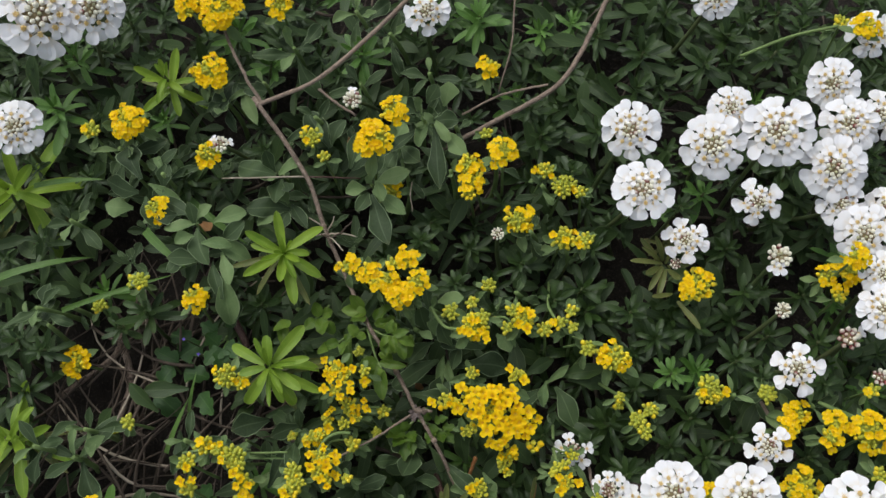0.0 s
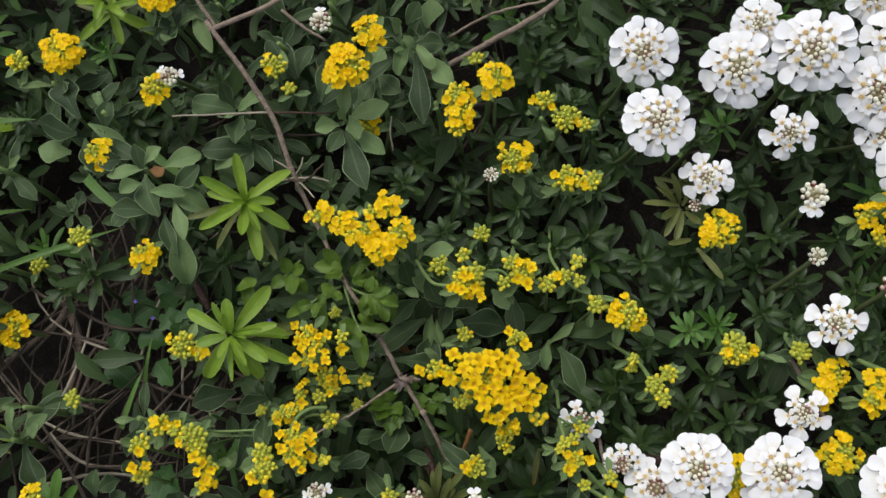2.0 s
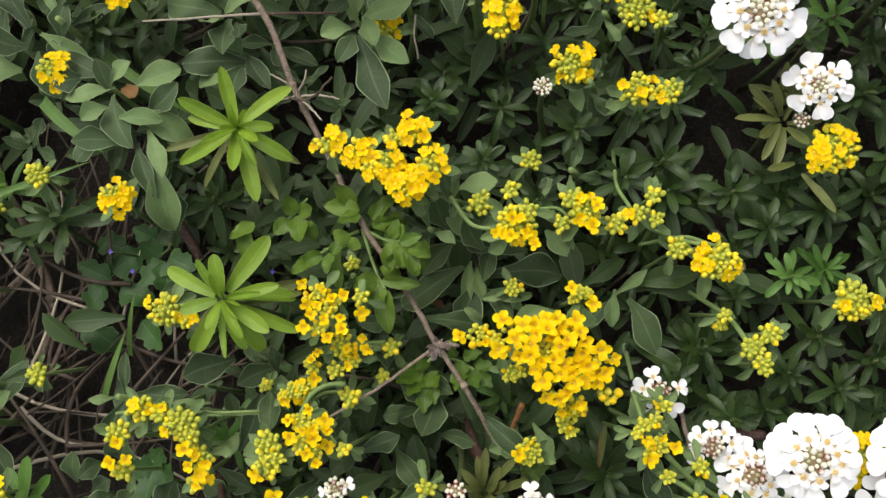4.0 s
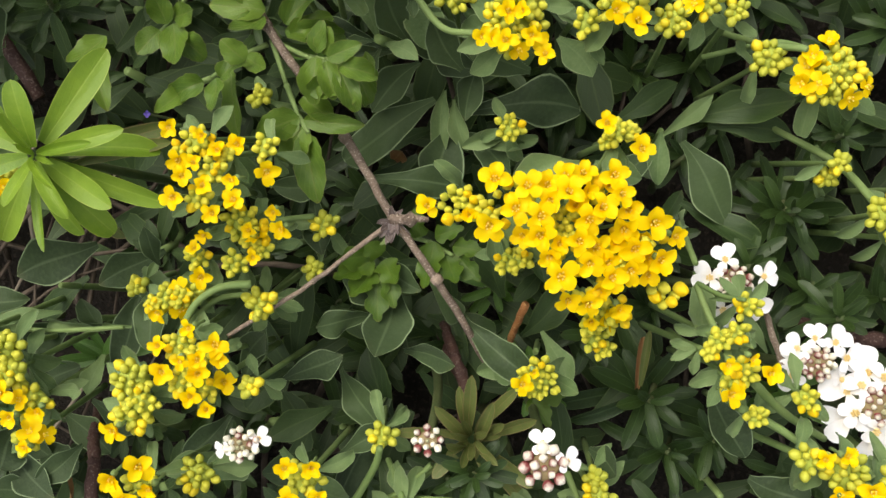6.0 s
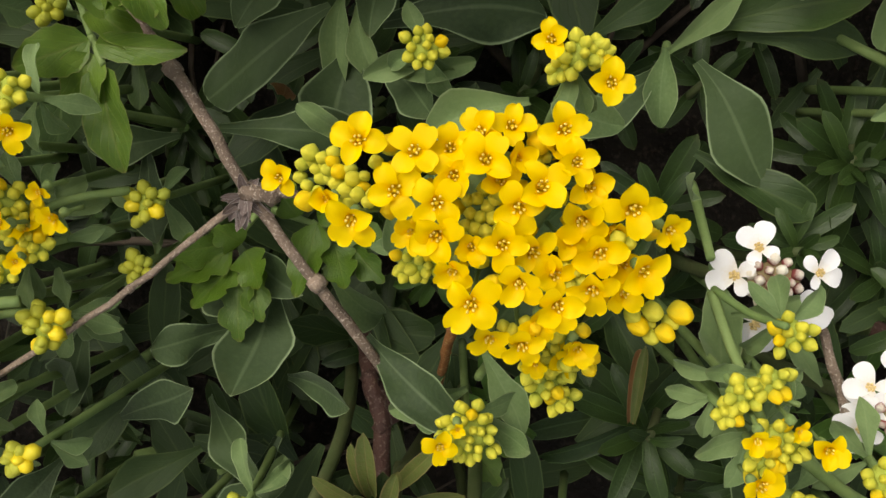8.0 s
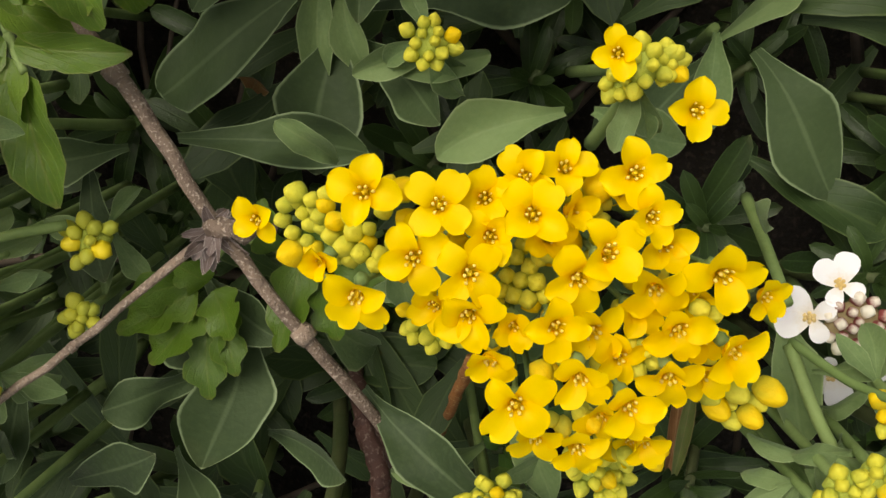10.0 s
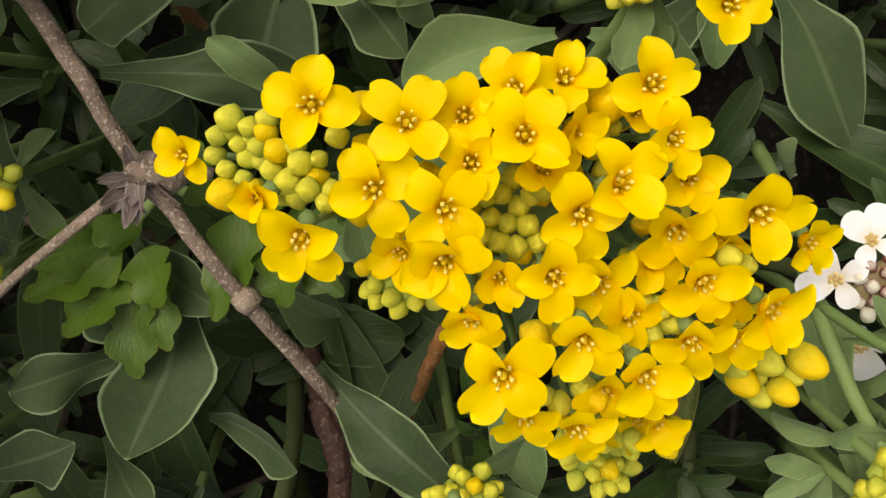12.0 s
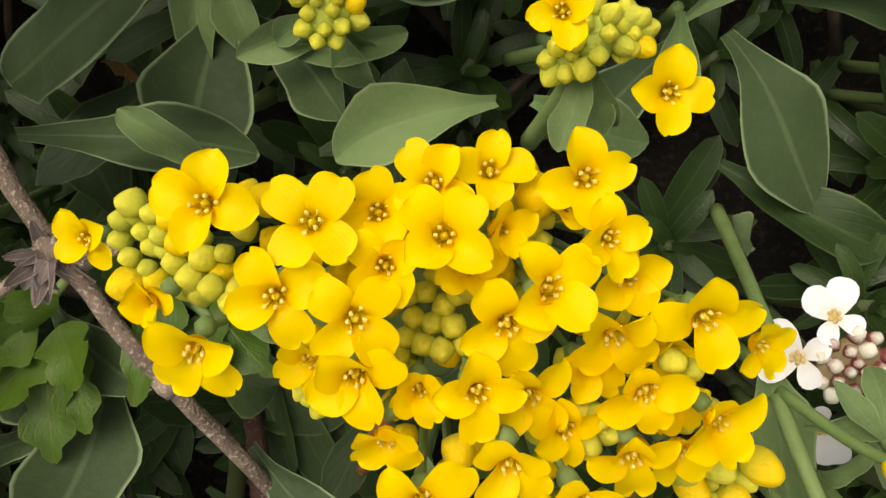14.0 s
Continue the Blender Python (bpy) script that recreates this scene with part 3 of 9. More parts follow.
def white_head(x, y, z, r, lean=(0.0, 0.0), full=1.0, bud_kind="w"):
    """A flat corymb of white flowers: large outer petals, smaller inner ones, buds in the middle."""
    rng = random.Random(int(x * 9e5) * 17 + int(y * 9e5))
    state = "fully open with cream buds in its middle" if full > 0.7 else "half open around cream buds"
    t = thing("white_candytuft", x, y, z, f"white candytuft bloom {state}", "flower", "white flower heads")
    axis = Vector((lean[0], lean[1], 1)).normalized()
    turn = Vector((0, 0, 1)).rotation_difference(axis).to_matrix().to_4x4()
    k0 = rng.uniform(0, 6.28)
    n = max(5, int(round(9.0 * full + rng.uniform(-0.3, 0.3))))
    for k in range(n):
        a = k0 + 2 * math.pi * (k + rng.uniform(-0.12, 0.12)) / n
        c = Vector((math.cos(a) * 0.53 * r, math.sin(a) * 0.53 * r, rng.uniform(-0.10, 0.0) * r))
        base = turn @ facing(c, (math.cos(a) * 0.3, math.sin(a) * 0.3, 1), a - math.pi / 2 + rng.uniform(-0.12, 0.12), 1.0)
        f = part("flower", rng.choice(WINNER), t, base @ Matrix.Scale(r * 0.24, 4))
        for side in (-0.36, 0.36):
            q = 0.505 * rng.uniform(0.88, 1.10) / 0.24
            m = Matrix.Rotation(side + rng.uniform(-0.14, 0.14), 4, "Z") @ Matrix.Translation((0, 0.15, -0.04 + 0.1 * (side > 0))) @ Matrix.Rotation(rng.uniform(-0.12, 0.30), 4, "X") @ Matrix.Rotation(rng.uniform(-0.30, 0.30), 4, "Y") @ Matrix.Diagonal((q * rng.uniform(0.90, 1.04), q, q, 1))
            part("petal", rng.choice(WPETALS), f, m)
    n2 = max(4, int(round(8 * full)))
    for k in range(n2):
        a = k0 + 0.4 + 2 * math.pi * (k + rng.uniform(-0.15, 0.15)) / n2
        c = Vector((math.cos(a) * 0.43 * r, math.sin(a) * 0.43 * r, 0.06 * r))
        part("inner_flower", rng.choice(WSMALL), t, turn @ facing(c, (math.cos(a) * 0.35, math.sin(a) * 0.35, 1), a - math.pi / 2, r * 0.28))
    n = 17
    for k in range(n):
        a, q = k * 2.39996, math.sqrt((k + 0.4) / n) * 0.32 * r
        p = Vector((math.cos(a) * q, math.sin(a) * q, (0.18 - 0.9 * (q / r) ** 2) * r))
        kind = "s" if rng.random() < (0.3 if k < 5 else 0.05) else "p" if rng.random() < 0.15 else bud_kind
        part("bud", BUD[kind], t, turn @ facing(p, (math.cos(a) * 0.5, math.sin(a) * 0.5, 1), a, rng.uniform(0.135, 0.18) * r * (0.74 if k < 5 else 1.0)))
    soup = Soup()
    soup.add(*blob(0.36 * r, 0.36 * r, 0.15 * r, 12, 6))
    part("flower_base", soup.mesh("flower_base", [CORE]), t, turn)
    head_stem(t, z, r, rng)
    return t


def white_buds(x, y, z, r, pink=False, petals=2, lean=(0.0, 0.0), at=(), flower=0.30):
    """A young white head: a knob of round buds, a few petals at its rim."""
    rng = random.Random(int(x * 8e5) * 13 + int(y * 8e5))
    t = thing("budding_candytuft", x, y, z, ("pink-tipped" if pink else "cream white") + " candytuft head of closed round buds", "flower bud", "white bud heads")
    axis = Vector((lean[0], lean[1], 1)).normalized()
    start = rng.uniform(0, 6.28)
    tight = 0.78 if at else 1.0
    for count, far, size, height in ((8, 0.74, 0.52, -0.08), (5, 0.38, 0.40, 0.05), (1, 0.0, 0.30, 0.10)) if pink and not at else ((10, 0.76, 0.44, -0.08), (7, 0.47, 0.38, 0.06), (3, 0.17, 0.30, 0.14)):
        for k in range(count):
            a = start + 2 * math.pi * (k + rng.uniform(-0.2, 0.2)) / count + far
            kind = "p" if rng.random() < (0.75 if pink else 0.2) else "s" if far < 0.3 else "w"
            p = Vector((math.cos(a) * far, math.sin(a) * far, height + rng.uniform(-0.05, 0.05))) * r * tight
            part("bud", BUD[kind], t, facing(p, axis + Vector((math.cos(a), math.sin(a), 0)) * far * 0.7, a, size * r * tight * rng.uniform(0.85, 1.15)))
    s = Soup()
    s.add(*blob(0.62 * r, 0.55 * r, 0.18 * r, 12, 6))
    part("flower_base", s.mesh("flower_base", [CORE]), t, Matrix.Translation((0, 0, -0.14 * r)))
    spots = at or [(rng.uniform(0, 6.28), 0.85) for _ in range(petals)]
    for a, far in spots:
        c = Vector((math.cos(a) * far, math.sin(a) * far, -0.15)) * r
        part("flower", rng.choice(WFULL), t, facing(c, (math.cos(a) * 0.4, math.sin(a) * 0.4, 1), a - math.pi / 2, r * flower * rng.uniform(0.85, 1.1)))
    head_stem(t, z, r, rng)
    return t


def head_stem(t, z, r, rng):
    s = Soup()
    a = rng.uniform(0, 6.28)
    vs, fs = blob(r * 0.5, r * 0.5, r * 0.3, 10, 5)
    s.add([(p[0], p[1], p[2] - r * 0.32) for p in vs], fs, 0)
    tube(s, arc((0, 0, -r * 0.3), (0.02 * math.cos(a), 0.02 * math.sin(a), 0.015 - z), 0.004, 8, (math.sin(a), math.cos(a), 0)), 0.0011, 0.0015, 7, 0)
    part("stem", s.mesh("stem", [STEM_D]), t)


TAKEN = []


def shoot(x, y, z, r, kind="dark", n=0, lean=(0.0, 0.0), height=0.0):
    """An upright leafy shoot seen from above: narrow leaves in a spiral, long ones below, a tuft of short ones at the tip."""
    rng = random.Random(int(x * 6e5) * 29 + int(y * 6e5) * 7 + 5)
    words = {"dark": "dark green candytuft shoot with narrow blunt leaves", "mid": "mid green leafy candytuft shoot with narrow leaves",
             "lime": "fresh lime green shoot with long narrow leaves", "olive": "olive green candytuft shoot with brownish leaf tips"}[kind]
    t = thing(kind + "_leafy_shoot" if kind in ("lime", "olive") else "candytuft_shoot", x, y, z, words, "leafy shoot", "leafy shoots")
    TAKEN.append((x, y))
    n = n or rng.randint(14, 18)
    h = height or r * 0.95
    axis = Vector((lean[0], lean[1], 1)).normalized()
    turn = Vector((0, 0, 1)).rotation_difference(axis).to_matrix()
    for k in range(n):
        q = (k + 0.3) / n
        a = k * 2.39996 + rng.uniform(-0.25, 0.25)
        up = 1.25 - 1.15 * q ** 0.7 + rng.uniform(-0.18, 0.18)
        ln = r * (0.32 + 0.88 * q ** 0.6) * rng.uniform(0.82, 1.15)
        b = turn @ Vector((0, 0, -h * q))
        d = turn @ Vector((math.cos(a) * math.cos(up), math.sin(a) * math.cos(up), math.sin(up)))
        put_leaf(t, kind, b, b + d * ln, ln * 0.205 * rng.uniform(0.85, 1.15) + 0.0005, rng)
    if kind in ("lime",):
        for k in range(4):
            a = rng.uniform(0, 6.28)
            b = turn @ Vector((0, 0, -h))
            put_leaf(t, "olive", b, b + Vector((math.cos(a), math.sin(a), -0.1)) * r * 1.05, r * 0.2, rng, "leaf", "withered brownish leaf")
    a = rng.uniform(0, 6.28)
    part("stem", stem_mesh(arc((0, 0, 0), (math.cos(a) * 0.01, math.sin(a) * 0.01, 0.01 - z), 0.003, 6, (math.sin(a), math.cos(a), 0)), 0.0008, 0.0014, STEM_D, 6), t)
    return t


def rosette(x, y, z, r, n=7, lean=(0.0, 0.0), kind="grey", start=0.0):
    """A loose rosette of grey-green spoon-shaped leaves."""
    rng = random.Random(int(x * 5e5) * 37 + int(y * 5e5) * 3 + 1)
    t = thing("grey_leaf_rosette", x, y, z, "rosette of dull green spoon-shaped leaves near the soil, shade painted in" if kind == "shaded_or_withered" else "rosette of grey-green downy spoon-shaped leaves with pale margins", "leafy shoot", "grey leaf rosettes")
    TAKEN.append((x, y))
    for k in range(n):
        a = start + k * 2.39996 + rng.uniform(-0.35, 0.35)
        q = (k + 0.5) / n
        up = 0.9 - 0.95 * q + rng.uniform(-0.2, 0.2)
        ln = r * (0.5 + 0.55 * q) * rng.uniform(0.85, 1.12)
        b = Vector((math.cos(a) * 0.001, math.sin(a) * 0.001, -0.014 * q))
        d = Vector((math.cos(a) * math.cos(up) + lean[0], math.sin(a) * math.cos(up) + lean[1], math.sin(up)))
        put_leaf(t, "pale" if kind == "grey" and q < 0.45 and rng.random() < 0.6 else kind, b, b + d.normalized() * ln, ln * rng.uniform(0.30, 0.40), rng)
    part("stem", stem_mesh(arc((0, 0, 0), (rng.uniform(-0.01, 0.01), rng.uniform(-0.01, 0.01), 0.01 - z), 0.003, 6, (1, 0, 0)), 0.0012, 0.0018, STEM_P, 7), t)
    return t


def plant(name, label, category, x, y, z, group=""):
    return thing(name, x, y, z, label, category, group)


def blade(t, kind, bx, by, bz, tx, ty, tz, width, name="leaf", label=""):
    """One leaf of the plant t, from base to tip in the world, with its width."""
    o = t.matrix_basis.translation
    rng = random.Random(int(bx * 4e5) + int(ty * 4e5) * 11)
    return put_leaf(t, kind, Vector((bx, by, bz)) - o, Vector((tx, ty, tz)) - o, width, rng, name, label)


def stalk(t, a, b, r0, r1, mat, sag=0.0, knob=0.0, name="stem", side=(0, 0, 1), n=8, wob=0.0):
    o = t.matrix_basis.translation
    rng = random.Random(int(a[0] * 3e5) + 7)
    pts = arc(Vector(a) - o, Vector(b) - o, sag, n, side)
    for p in pts[1:-1]:
        p += Vector((rng.uniform(-wob, wob), rng.uniform(-wob, wob), rng.uniform(-wob, wob)))
    return part(name, stem_mesh(pts, r0, r1, mat, 8, knob, rng), t)


def curve_through(pts, per=6):
    """Points of a smooth line through pts."""
    p = [Vector(q) for q in pts]
    p = [p[0] * 2 - p[1]] + p + [p[-1] * 2 - p[-2]]
    out = []
    for k in range(1, len(p) - 2):
        for j in range(per):
            t = j / per
            out.append(0.5 * (2 * p[k] + (p[k + 1] - p[k - 1]) * t + (2 * p[k - 1] - 5 * p[k] + 4 * p[k + 1] - p[k + 2]) * t * t + (3 * p[k] - p[k - 1] - 3 * p[k + 1] + p[k + 2]) * t ** 3))
    return out + [p[-2]]


def stem(name, label, category, mat, r0, r1, *pts, knob=0.04, wob=0.0):
    """A smooth stem, twig or branch of its own through the given places, with joints where it is woody."""
    rng = random.Random(int(pts[0][0] * 3e5) + 7)
    o = Vector(pts[0])
    line = curve_through([Vector(p) - o for p in pts])
    for p in line[1:-1]:
        p += Vector((rng.uniform(-wob, wob), rng.uniform(-wob, wob), rng.uniform(-wob, wob)))
    t = thing(name, o.x, o.y, o.z, label, category)
    part("stem", stem_mesh(line, r0, r1, mat, 8, knob, rng), t)
    if wob:
        for p in pts[1:-1]:
            q = Vector(p) - o
            s = Soup()
            s.add([Vector(v) + q for v in blob(r0 * 1.25, r0 * 1.25, r0 * 1.35, 8, 5)[0]], blob(1, 1, 1, 8, 5)[1])
            part("joint", s.mesh("joint", [mat]), t)
    return t


def lone_flower(x, y, z, ax, ay, spin, size, opening):
    """One open yellow flower on its own thin stalk beside a head of buds."""
    rng = random.Random(int(x * 7e5) * 3 + int(y * 7e5))
    t = thing("golden_alyssum_flower", x, y, z, "single open golden yellow four-petalled flower beside buds", "flower", "open yellow flowers")
    open_flower(t, (0, 0, 0), (ax, ay, 1), spin, size, opening, rng)
    s = Soup()
    d = Vector((ax, ay, 1)).normalized()
    tube(s, arc(-d * 0.0020, Vector((-ax * 0.003, -ay * 0.003, -0.007)), 0.0006, 5), 0.00028, 0.0004, 5)
    vs, fs = blob(0.0008, 0.0008, 0.0011, 7, 5)
    s.add([Vector(q) - d * 0.0021 for q in vs], fs, 0)
    part("pedicel", s.mesh("pedicel", [STEM_P]), t)
    return t


# ---- ground ----
def ground():
    s = Soup()
    rng = random.Random(3)
    n, half = 90, 0.45

    def place(u, v):
        px, py = u * half, (v - 0.5) * 2 * half + 0.05
        h = 0.010 * noise.noise(Vector((px * 14, py * 14, 0))) + 0.005 * noise.noise(Vector((px * 60, py * 60, 3))) + 0.002 * noise.noise(Vector((px * 190, py * 190, 5)))
        fade = min(1.0, (1 - max(abs(u), abs(2 * v - 1))) * 8)
        return (px, py, h * fade)
    vs, fs, uv = sheet(n, n, place)
    s.add(vs, fs)
    corner = [(-half, -half + 0.05, 0), (half, -half + 0.05, 0), (half, half + 0.05, 0), (-half, half + 0.05, 0)]
    far = [(-900, -900, 0), (900, -900, 0), (900, 900, 0), (-900, 900, 0)]
    s.add(corner + far, [(k, 4 + k, 4 + (k + 1) % 4, (k + 1) % 4) for k in range(4)])
    tagged(new("ground", s.mesh("ground", [SOIL])), "dark garden soil under the plants", "ground", kind="structure")


ground()


def loose_stalks(count, seed):
    """Dry stalks that lie over each other on the bare soil, each of its own."""
    rng = random.Random(seed)
    for k in range(count):
        px, py, pz = rng.uniform(-0.28, -0.135), rng.uniform(-0.075, 0.06), rng.uniform(0.008, 0.034)
        a, ln = rng.gauss(1.2, 0.75), rng.uniform(0.03, 0.09)
        d = Vector((math.cos(a), math.sin(a), rng.uniform(-0.2, 0.2))) * ln
        d.z = max(d.z, 0.005 - pz)
        r = 0.0008 * rng.uniform(0.45, 1.5)
        t = new("dry_stalk", stem_mesh(arc((0, 0, 0), d, ln * rng.uniform(-0.2, 0.2), 7, (-math.sin(a), math.cos(a), rng.uniform(-0.4, 0.6))), r, r * 0.55, PALE_STRAW if k % 9 == 0 else STRAW, 5, 0.1, rng))
        t.location = (px, py, pz)
        tagged(t, "dry brown grass stalk lying on dark soil", "plant litter", "dry stalks")


def litter(count, x0, x1, y0, y1, z0, z1, seed, name, label, mat, r0, l0, l1):
    """Fallen straw and thin dead stalks lying over each other."""
    rng = random.Random(seed)
    s = Soup()
    for _ in range(count):
        px, py, pz = rng.uniform(x0, x1), rng.uniform(y0, y1), rng.uniform(z0, z1)
        a, ln = rng.gauss(1.15, 0.8), rng.uniform(l0, l1)
        d = Vector((math.cos(a), math.sin(a), rng.uniform(-0.25, 0.3))) * ln
        p = Vector((px, py, pz))
        r = r0 * rng.uniform(0.5, 1.4)
        q = p + d
        q.z = max(0.004, q.z)
        tube(s, arc(p, q, ln * rng.uniform(-0.2, 0.2), 6, (-math.sin(a), math.cos(a), rng.uniform(-0.4, 0.6))), r, r * 0.6, 5)
    tagged(new(name, s.mesh(name, [mat])), label, "plant litter", kind="stuff")


loose_stalks(95, 5)
litter(160, -0.36, 0.24, -0.1, 0.30, 0.004, 0.03, 6, "dead_stalks", "thin dead brown stalks lying on the soil", STRAW, 0.0009, 0.03, 0.09)


def understorey(count, seed):
    """Lower leaves, with shade put into their colour, that close the gaps beneath the shoots."""
    rng = random.Random(seed)
    s = Soup()
    done = 0
    while done < count:
        px, py = rng.uniform(-0.38, 0.27), rng.uniform(-0.12, 0.31)
        bare = (px + 0.198) ** 2 / 0.066 ** 2 + (py - 0.002) ** 2 / 0.075 ** 2 < 1
        if (bare and rng.random() < 0.9) or noise.noise(Vector((px * 16, py * 16, 9))) < -0.16:
            continue
        done += 1
        long = rng.random() < 0.55
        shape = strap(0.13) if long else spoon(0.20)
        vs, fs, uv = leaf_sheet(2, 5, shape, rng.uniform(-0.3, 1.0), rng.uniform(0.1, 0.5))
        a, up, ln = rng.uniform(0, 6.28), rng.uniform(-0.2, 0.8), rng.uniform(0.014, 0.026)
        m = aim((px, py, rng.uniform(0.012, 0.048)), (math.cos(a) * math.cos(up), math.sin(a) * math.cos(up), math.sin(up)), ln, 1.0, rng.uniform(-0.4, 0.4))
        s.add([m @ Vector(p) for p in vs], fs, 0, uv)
    tagged(new("lower_leaves", s.mesh("lower_leaves", [UNDER])), "lower leaves of the plants near the soil, shade painted in", "foliage", kind="stuff")


understorey(2700, 12)


def leaf_arrays(kind):
    out = []
    for me in LEAVES[kind]:
        out.append(([v.co.copy() for v in me.vertices], [tuple(p.vertices) for p in me.polygons], me))
    return out


def fill_foliage(seed):
    """Lower shoots and rosettes between the ones that stand out, joined by kind."""
    rng = random.Random(seed)
    soups = {k: Soup() for k in ("dark", "mid", "grey")}
    kinds = {k: leaf_arrays(k) for k in soups}
    uvs = {"dark": sheet(2, 6, lambda u, v: (u, v, 0))[2], "mid": sheet(2, 6, lambda u, v: (u, v, 0))[2], "grey": sheet(6, 17, lambda u, v: (u, v, 0))[2]}
    spots = list(TAKEN)
    for _ in range(9000):
        x, y = rng.uniform(-0.38, 0.27), rng.uniform(-0.12, 0.31)
        if ((x + 0.196) / 0.062) ** 2 + ((y - 0.002) / 0.072) ** 2 < 1 or ((x - 0.066) / 0.016) ** 2 + ((y - 0.105) / 0.04) ** 2 < 1:
            continue
        if any((x - a) ** 2 + (y - b) ** 2 < 0.0158 ** 2 for a, b in spots):
            continue
        spots.append((x, y))
        downy = (-0.11 < x < 0.0 and y < 0.03) or (-0.24 < x < -0.07 and 0.03 < y < 0.2)
        if x < -0.12 and y < 0.09 and rng.random() < 0.45:
            continue
        kind = "grey" if downy and rng.random() < (0.4 if x < -0.12 or y < 0.03 else 0.75) else "dark" if rng.random() < 0.88 else "mid"
        mid = -0.105 < x < 0.10 and -0.06 < y < 0.10
        z, r = rng.uniform(0.024, 0.044) if mid else rng.uniform(0.032, 0.056), rng.uniform(0.0135, 0.019) if kind == "grey" else rng.uniform(0.011, 0.016)
        n = rng.randint(5, 8) if kind == "grey" else rng.randint(13, 17)
        if -0.105 < x < 0.10 and -0.06 < y < 0.10 and kind != "grey":
            shoot(x, y, z, r, kind, n=n - 2)
            continue
        if -0.12 < x < 0.10 and -0.06 < y < 0.10:
            # Rosettes near the large cluster take the leaf colour with painted-in shade.
            rosette(x, y, z, r, n, kind="shaded_or_withered", start=rng.uniform(0, 6.28))
            continue
        for k in range(n):
            q, a = (k + 0.4) / n, k * 2.39996 + rng.uniform(-0.3, 0.3)
            up = 1.15 - 1.1 * q ** 0.8 + rng.uniform(-0.2, 0.2)
            ln = r * (0.35 + 0.7 * q ** 0.6) * rng.uniform(0.82, 1.12)
            m = aim((x, y, z - r * 0.9 * q), (math.cos(a) * math.cos(up), math.sin(a) * math.cos(up), math.sin(up)), ln * 1.1, rng.uniform(0.72, 0.98), rng.uniform(-0.3, 0.3))
            vs, fs, _me = rng.choice(kinds[kind])
            soups[kind].add([m @ v for v in vs], fs, 0, uvs[kind])
    for kind, mat, label in (("dark", DARK, "lower dark green candytuft leaves between the shoots"), ("mid", MID, "lower mid green leaves between the shoots"), ("grey", GREY, "lower grey-green leaves between the rosettes")):
        tagged(new(kind + "_foliage", soups[kind].mesh(kind + "_foliage", [mat])), label, "foliage", kind="stuff")


# ---- white flower heads ----
white_head(0.0608, 0.1600, 0.1020, 0.0152, lean=(-0.17, -0.43))
white_head(0.1029, 0.1531, 0.1020, 0.0170, lean=(-0.21, -0.40))
white_head(0.1337, 0.1591, 0.1100, 0.0179, lean=(-0.34, -0.36))
white_head(0.1708, 0.1663, 0.1060, 0.0147, lean=(-0.21, -0.28))
white_head(0.1635, 0.1433, 0.1020, 0.0162, lean=(-0.23, -0.38))
white_head(0.1690, 0.1285, 0.0920, 0.0120, lean=(-0.28, -0.32), full=0.80)
white_head(0.1782, 0.1105, 0.0980, 0.0148, lean=(-0.39, -0.34))
white_head(0.1930, 0.1274, 0.0900, 0.0121, lean=(-0.40, -0.17), full=0.80)
white_head(0.0674, 0.1278, 0.1020, 0.0157, lean=(-0.04, -0.21))
white_head(0.1272, 0.1271, 0.0920, 0.0123, lean=(-0.15, -0.34), full=0.60)
white_head(0.0912, 0.1063, 0.0880, 0.0119, lean=(-0.21, -0.20), full=0.70)
white_head(0.1838, 0.0709, 0.1020, 0.0136, lean=(-0.27, -0.09))
white_head(0.1838, 0.0886, 0.1020, 0.0110, lean=(-0.24, -0.31))
white_head(0.1434, 0.0415, 0.0920, 0.0128, lean=(-0.22, -0.08), full=0.60)
white_head(0.1285, 0.0033, 0.0900, 0.0113, lean=(-0.22, -0.14), full=0.55)
white_head(0.0796, -0.0214, 0.1080, 0.0144, lean=(-0.16, -0.12))
white_head(0.0674, -0.0296, 0.0820, 0.0132, lean=(-0.02, 0.09), full=0.80, bud_kind="p")
white_head(0.1143, -0.0213, 0.1020, 0.0152, lean=(-0.20, -0.07))
white_head(0.1648, -0.0251, 0.1020, 0.0178, lean=(-0.19, 0.01))
white_head(0.1124, 0.1748, 0.1020, 0.0118, lean=(-0.11, -0.28))
white_head(0.1654, 0.1908, 0.1020, 0.0134, lean=(-0.30, -0.41))
white_head(0.1903, 0.1768, 0.0950, 0.0136, lean=(-0.31, -0.38), full=0.80)
white_head(-0.2645, 0.2161, 0.1020, 0.0239, lean=(0.38, -0.48))
white_head(-0.2394, 0.2248, 0.0950, 0.0188, lean=(0.49, -0.55))
white_head(-0.2652, 0.1480, 0.1020, 0.0149, lean=(0.35, -0.28))
white_head(-0.0508, 0.2327, 0.0900, 0.0129, lean=(0.03, -0.44), full=0.80)
white_head(0.1079, 0.2461, 0.0920, 0.0122, lean=(-0.20, -0.51))
white_head(0.1904, 0.2265, 0.0920, 0.0128, lean=(-0.21, -0.51), full=0.80)

white_head(-0.0754, -0.0620, 0.0980, 0.0115, lean=(0.05, 0.05))
white_head(-0.1787, -0.0679, 0.0900, 0.0120, lean=(0.15, 0.05))

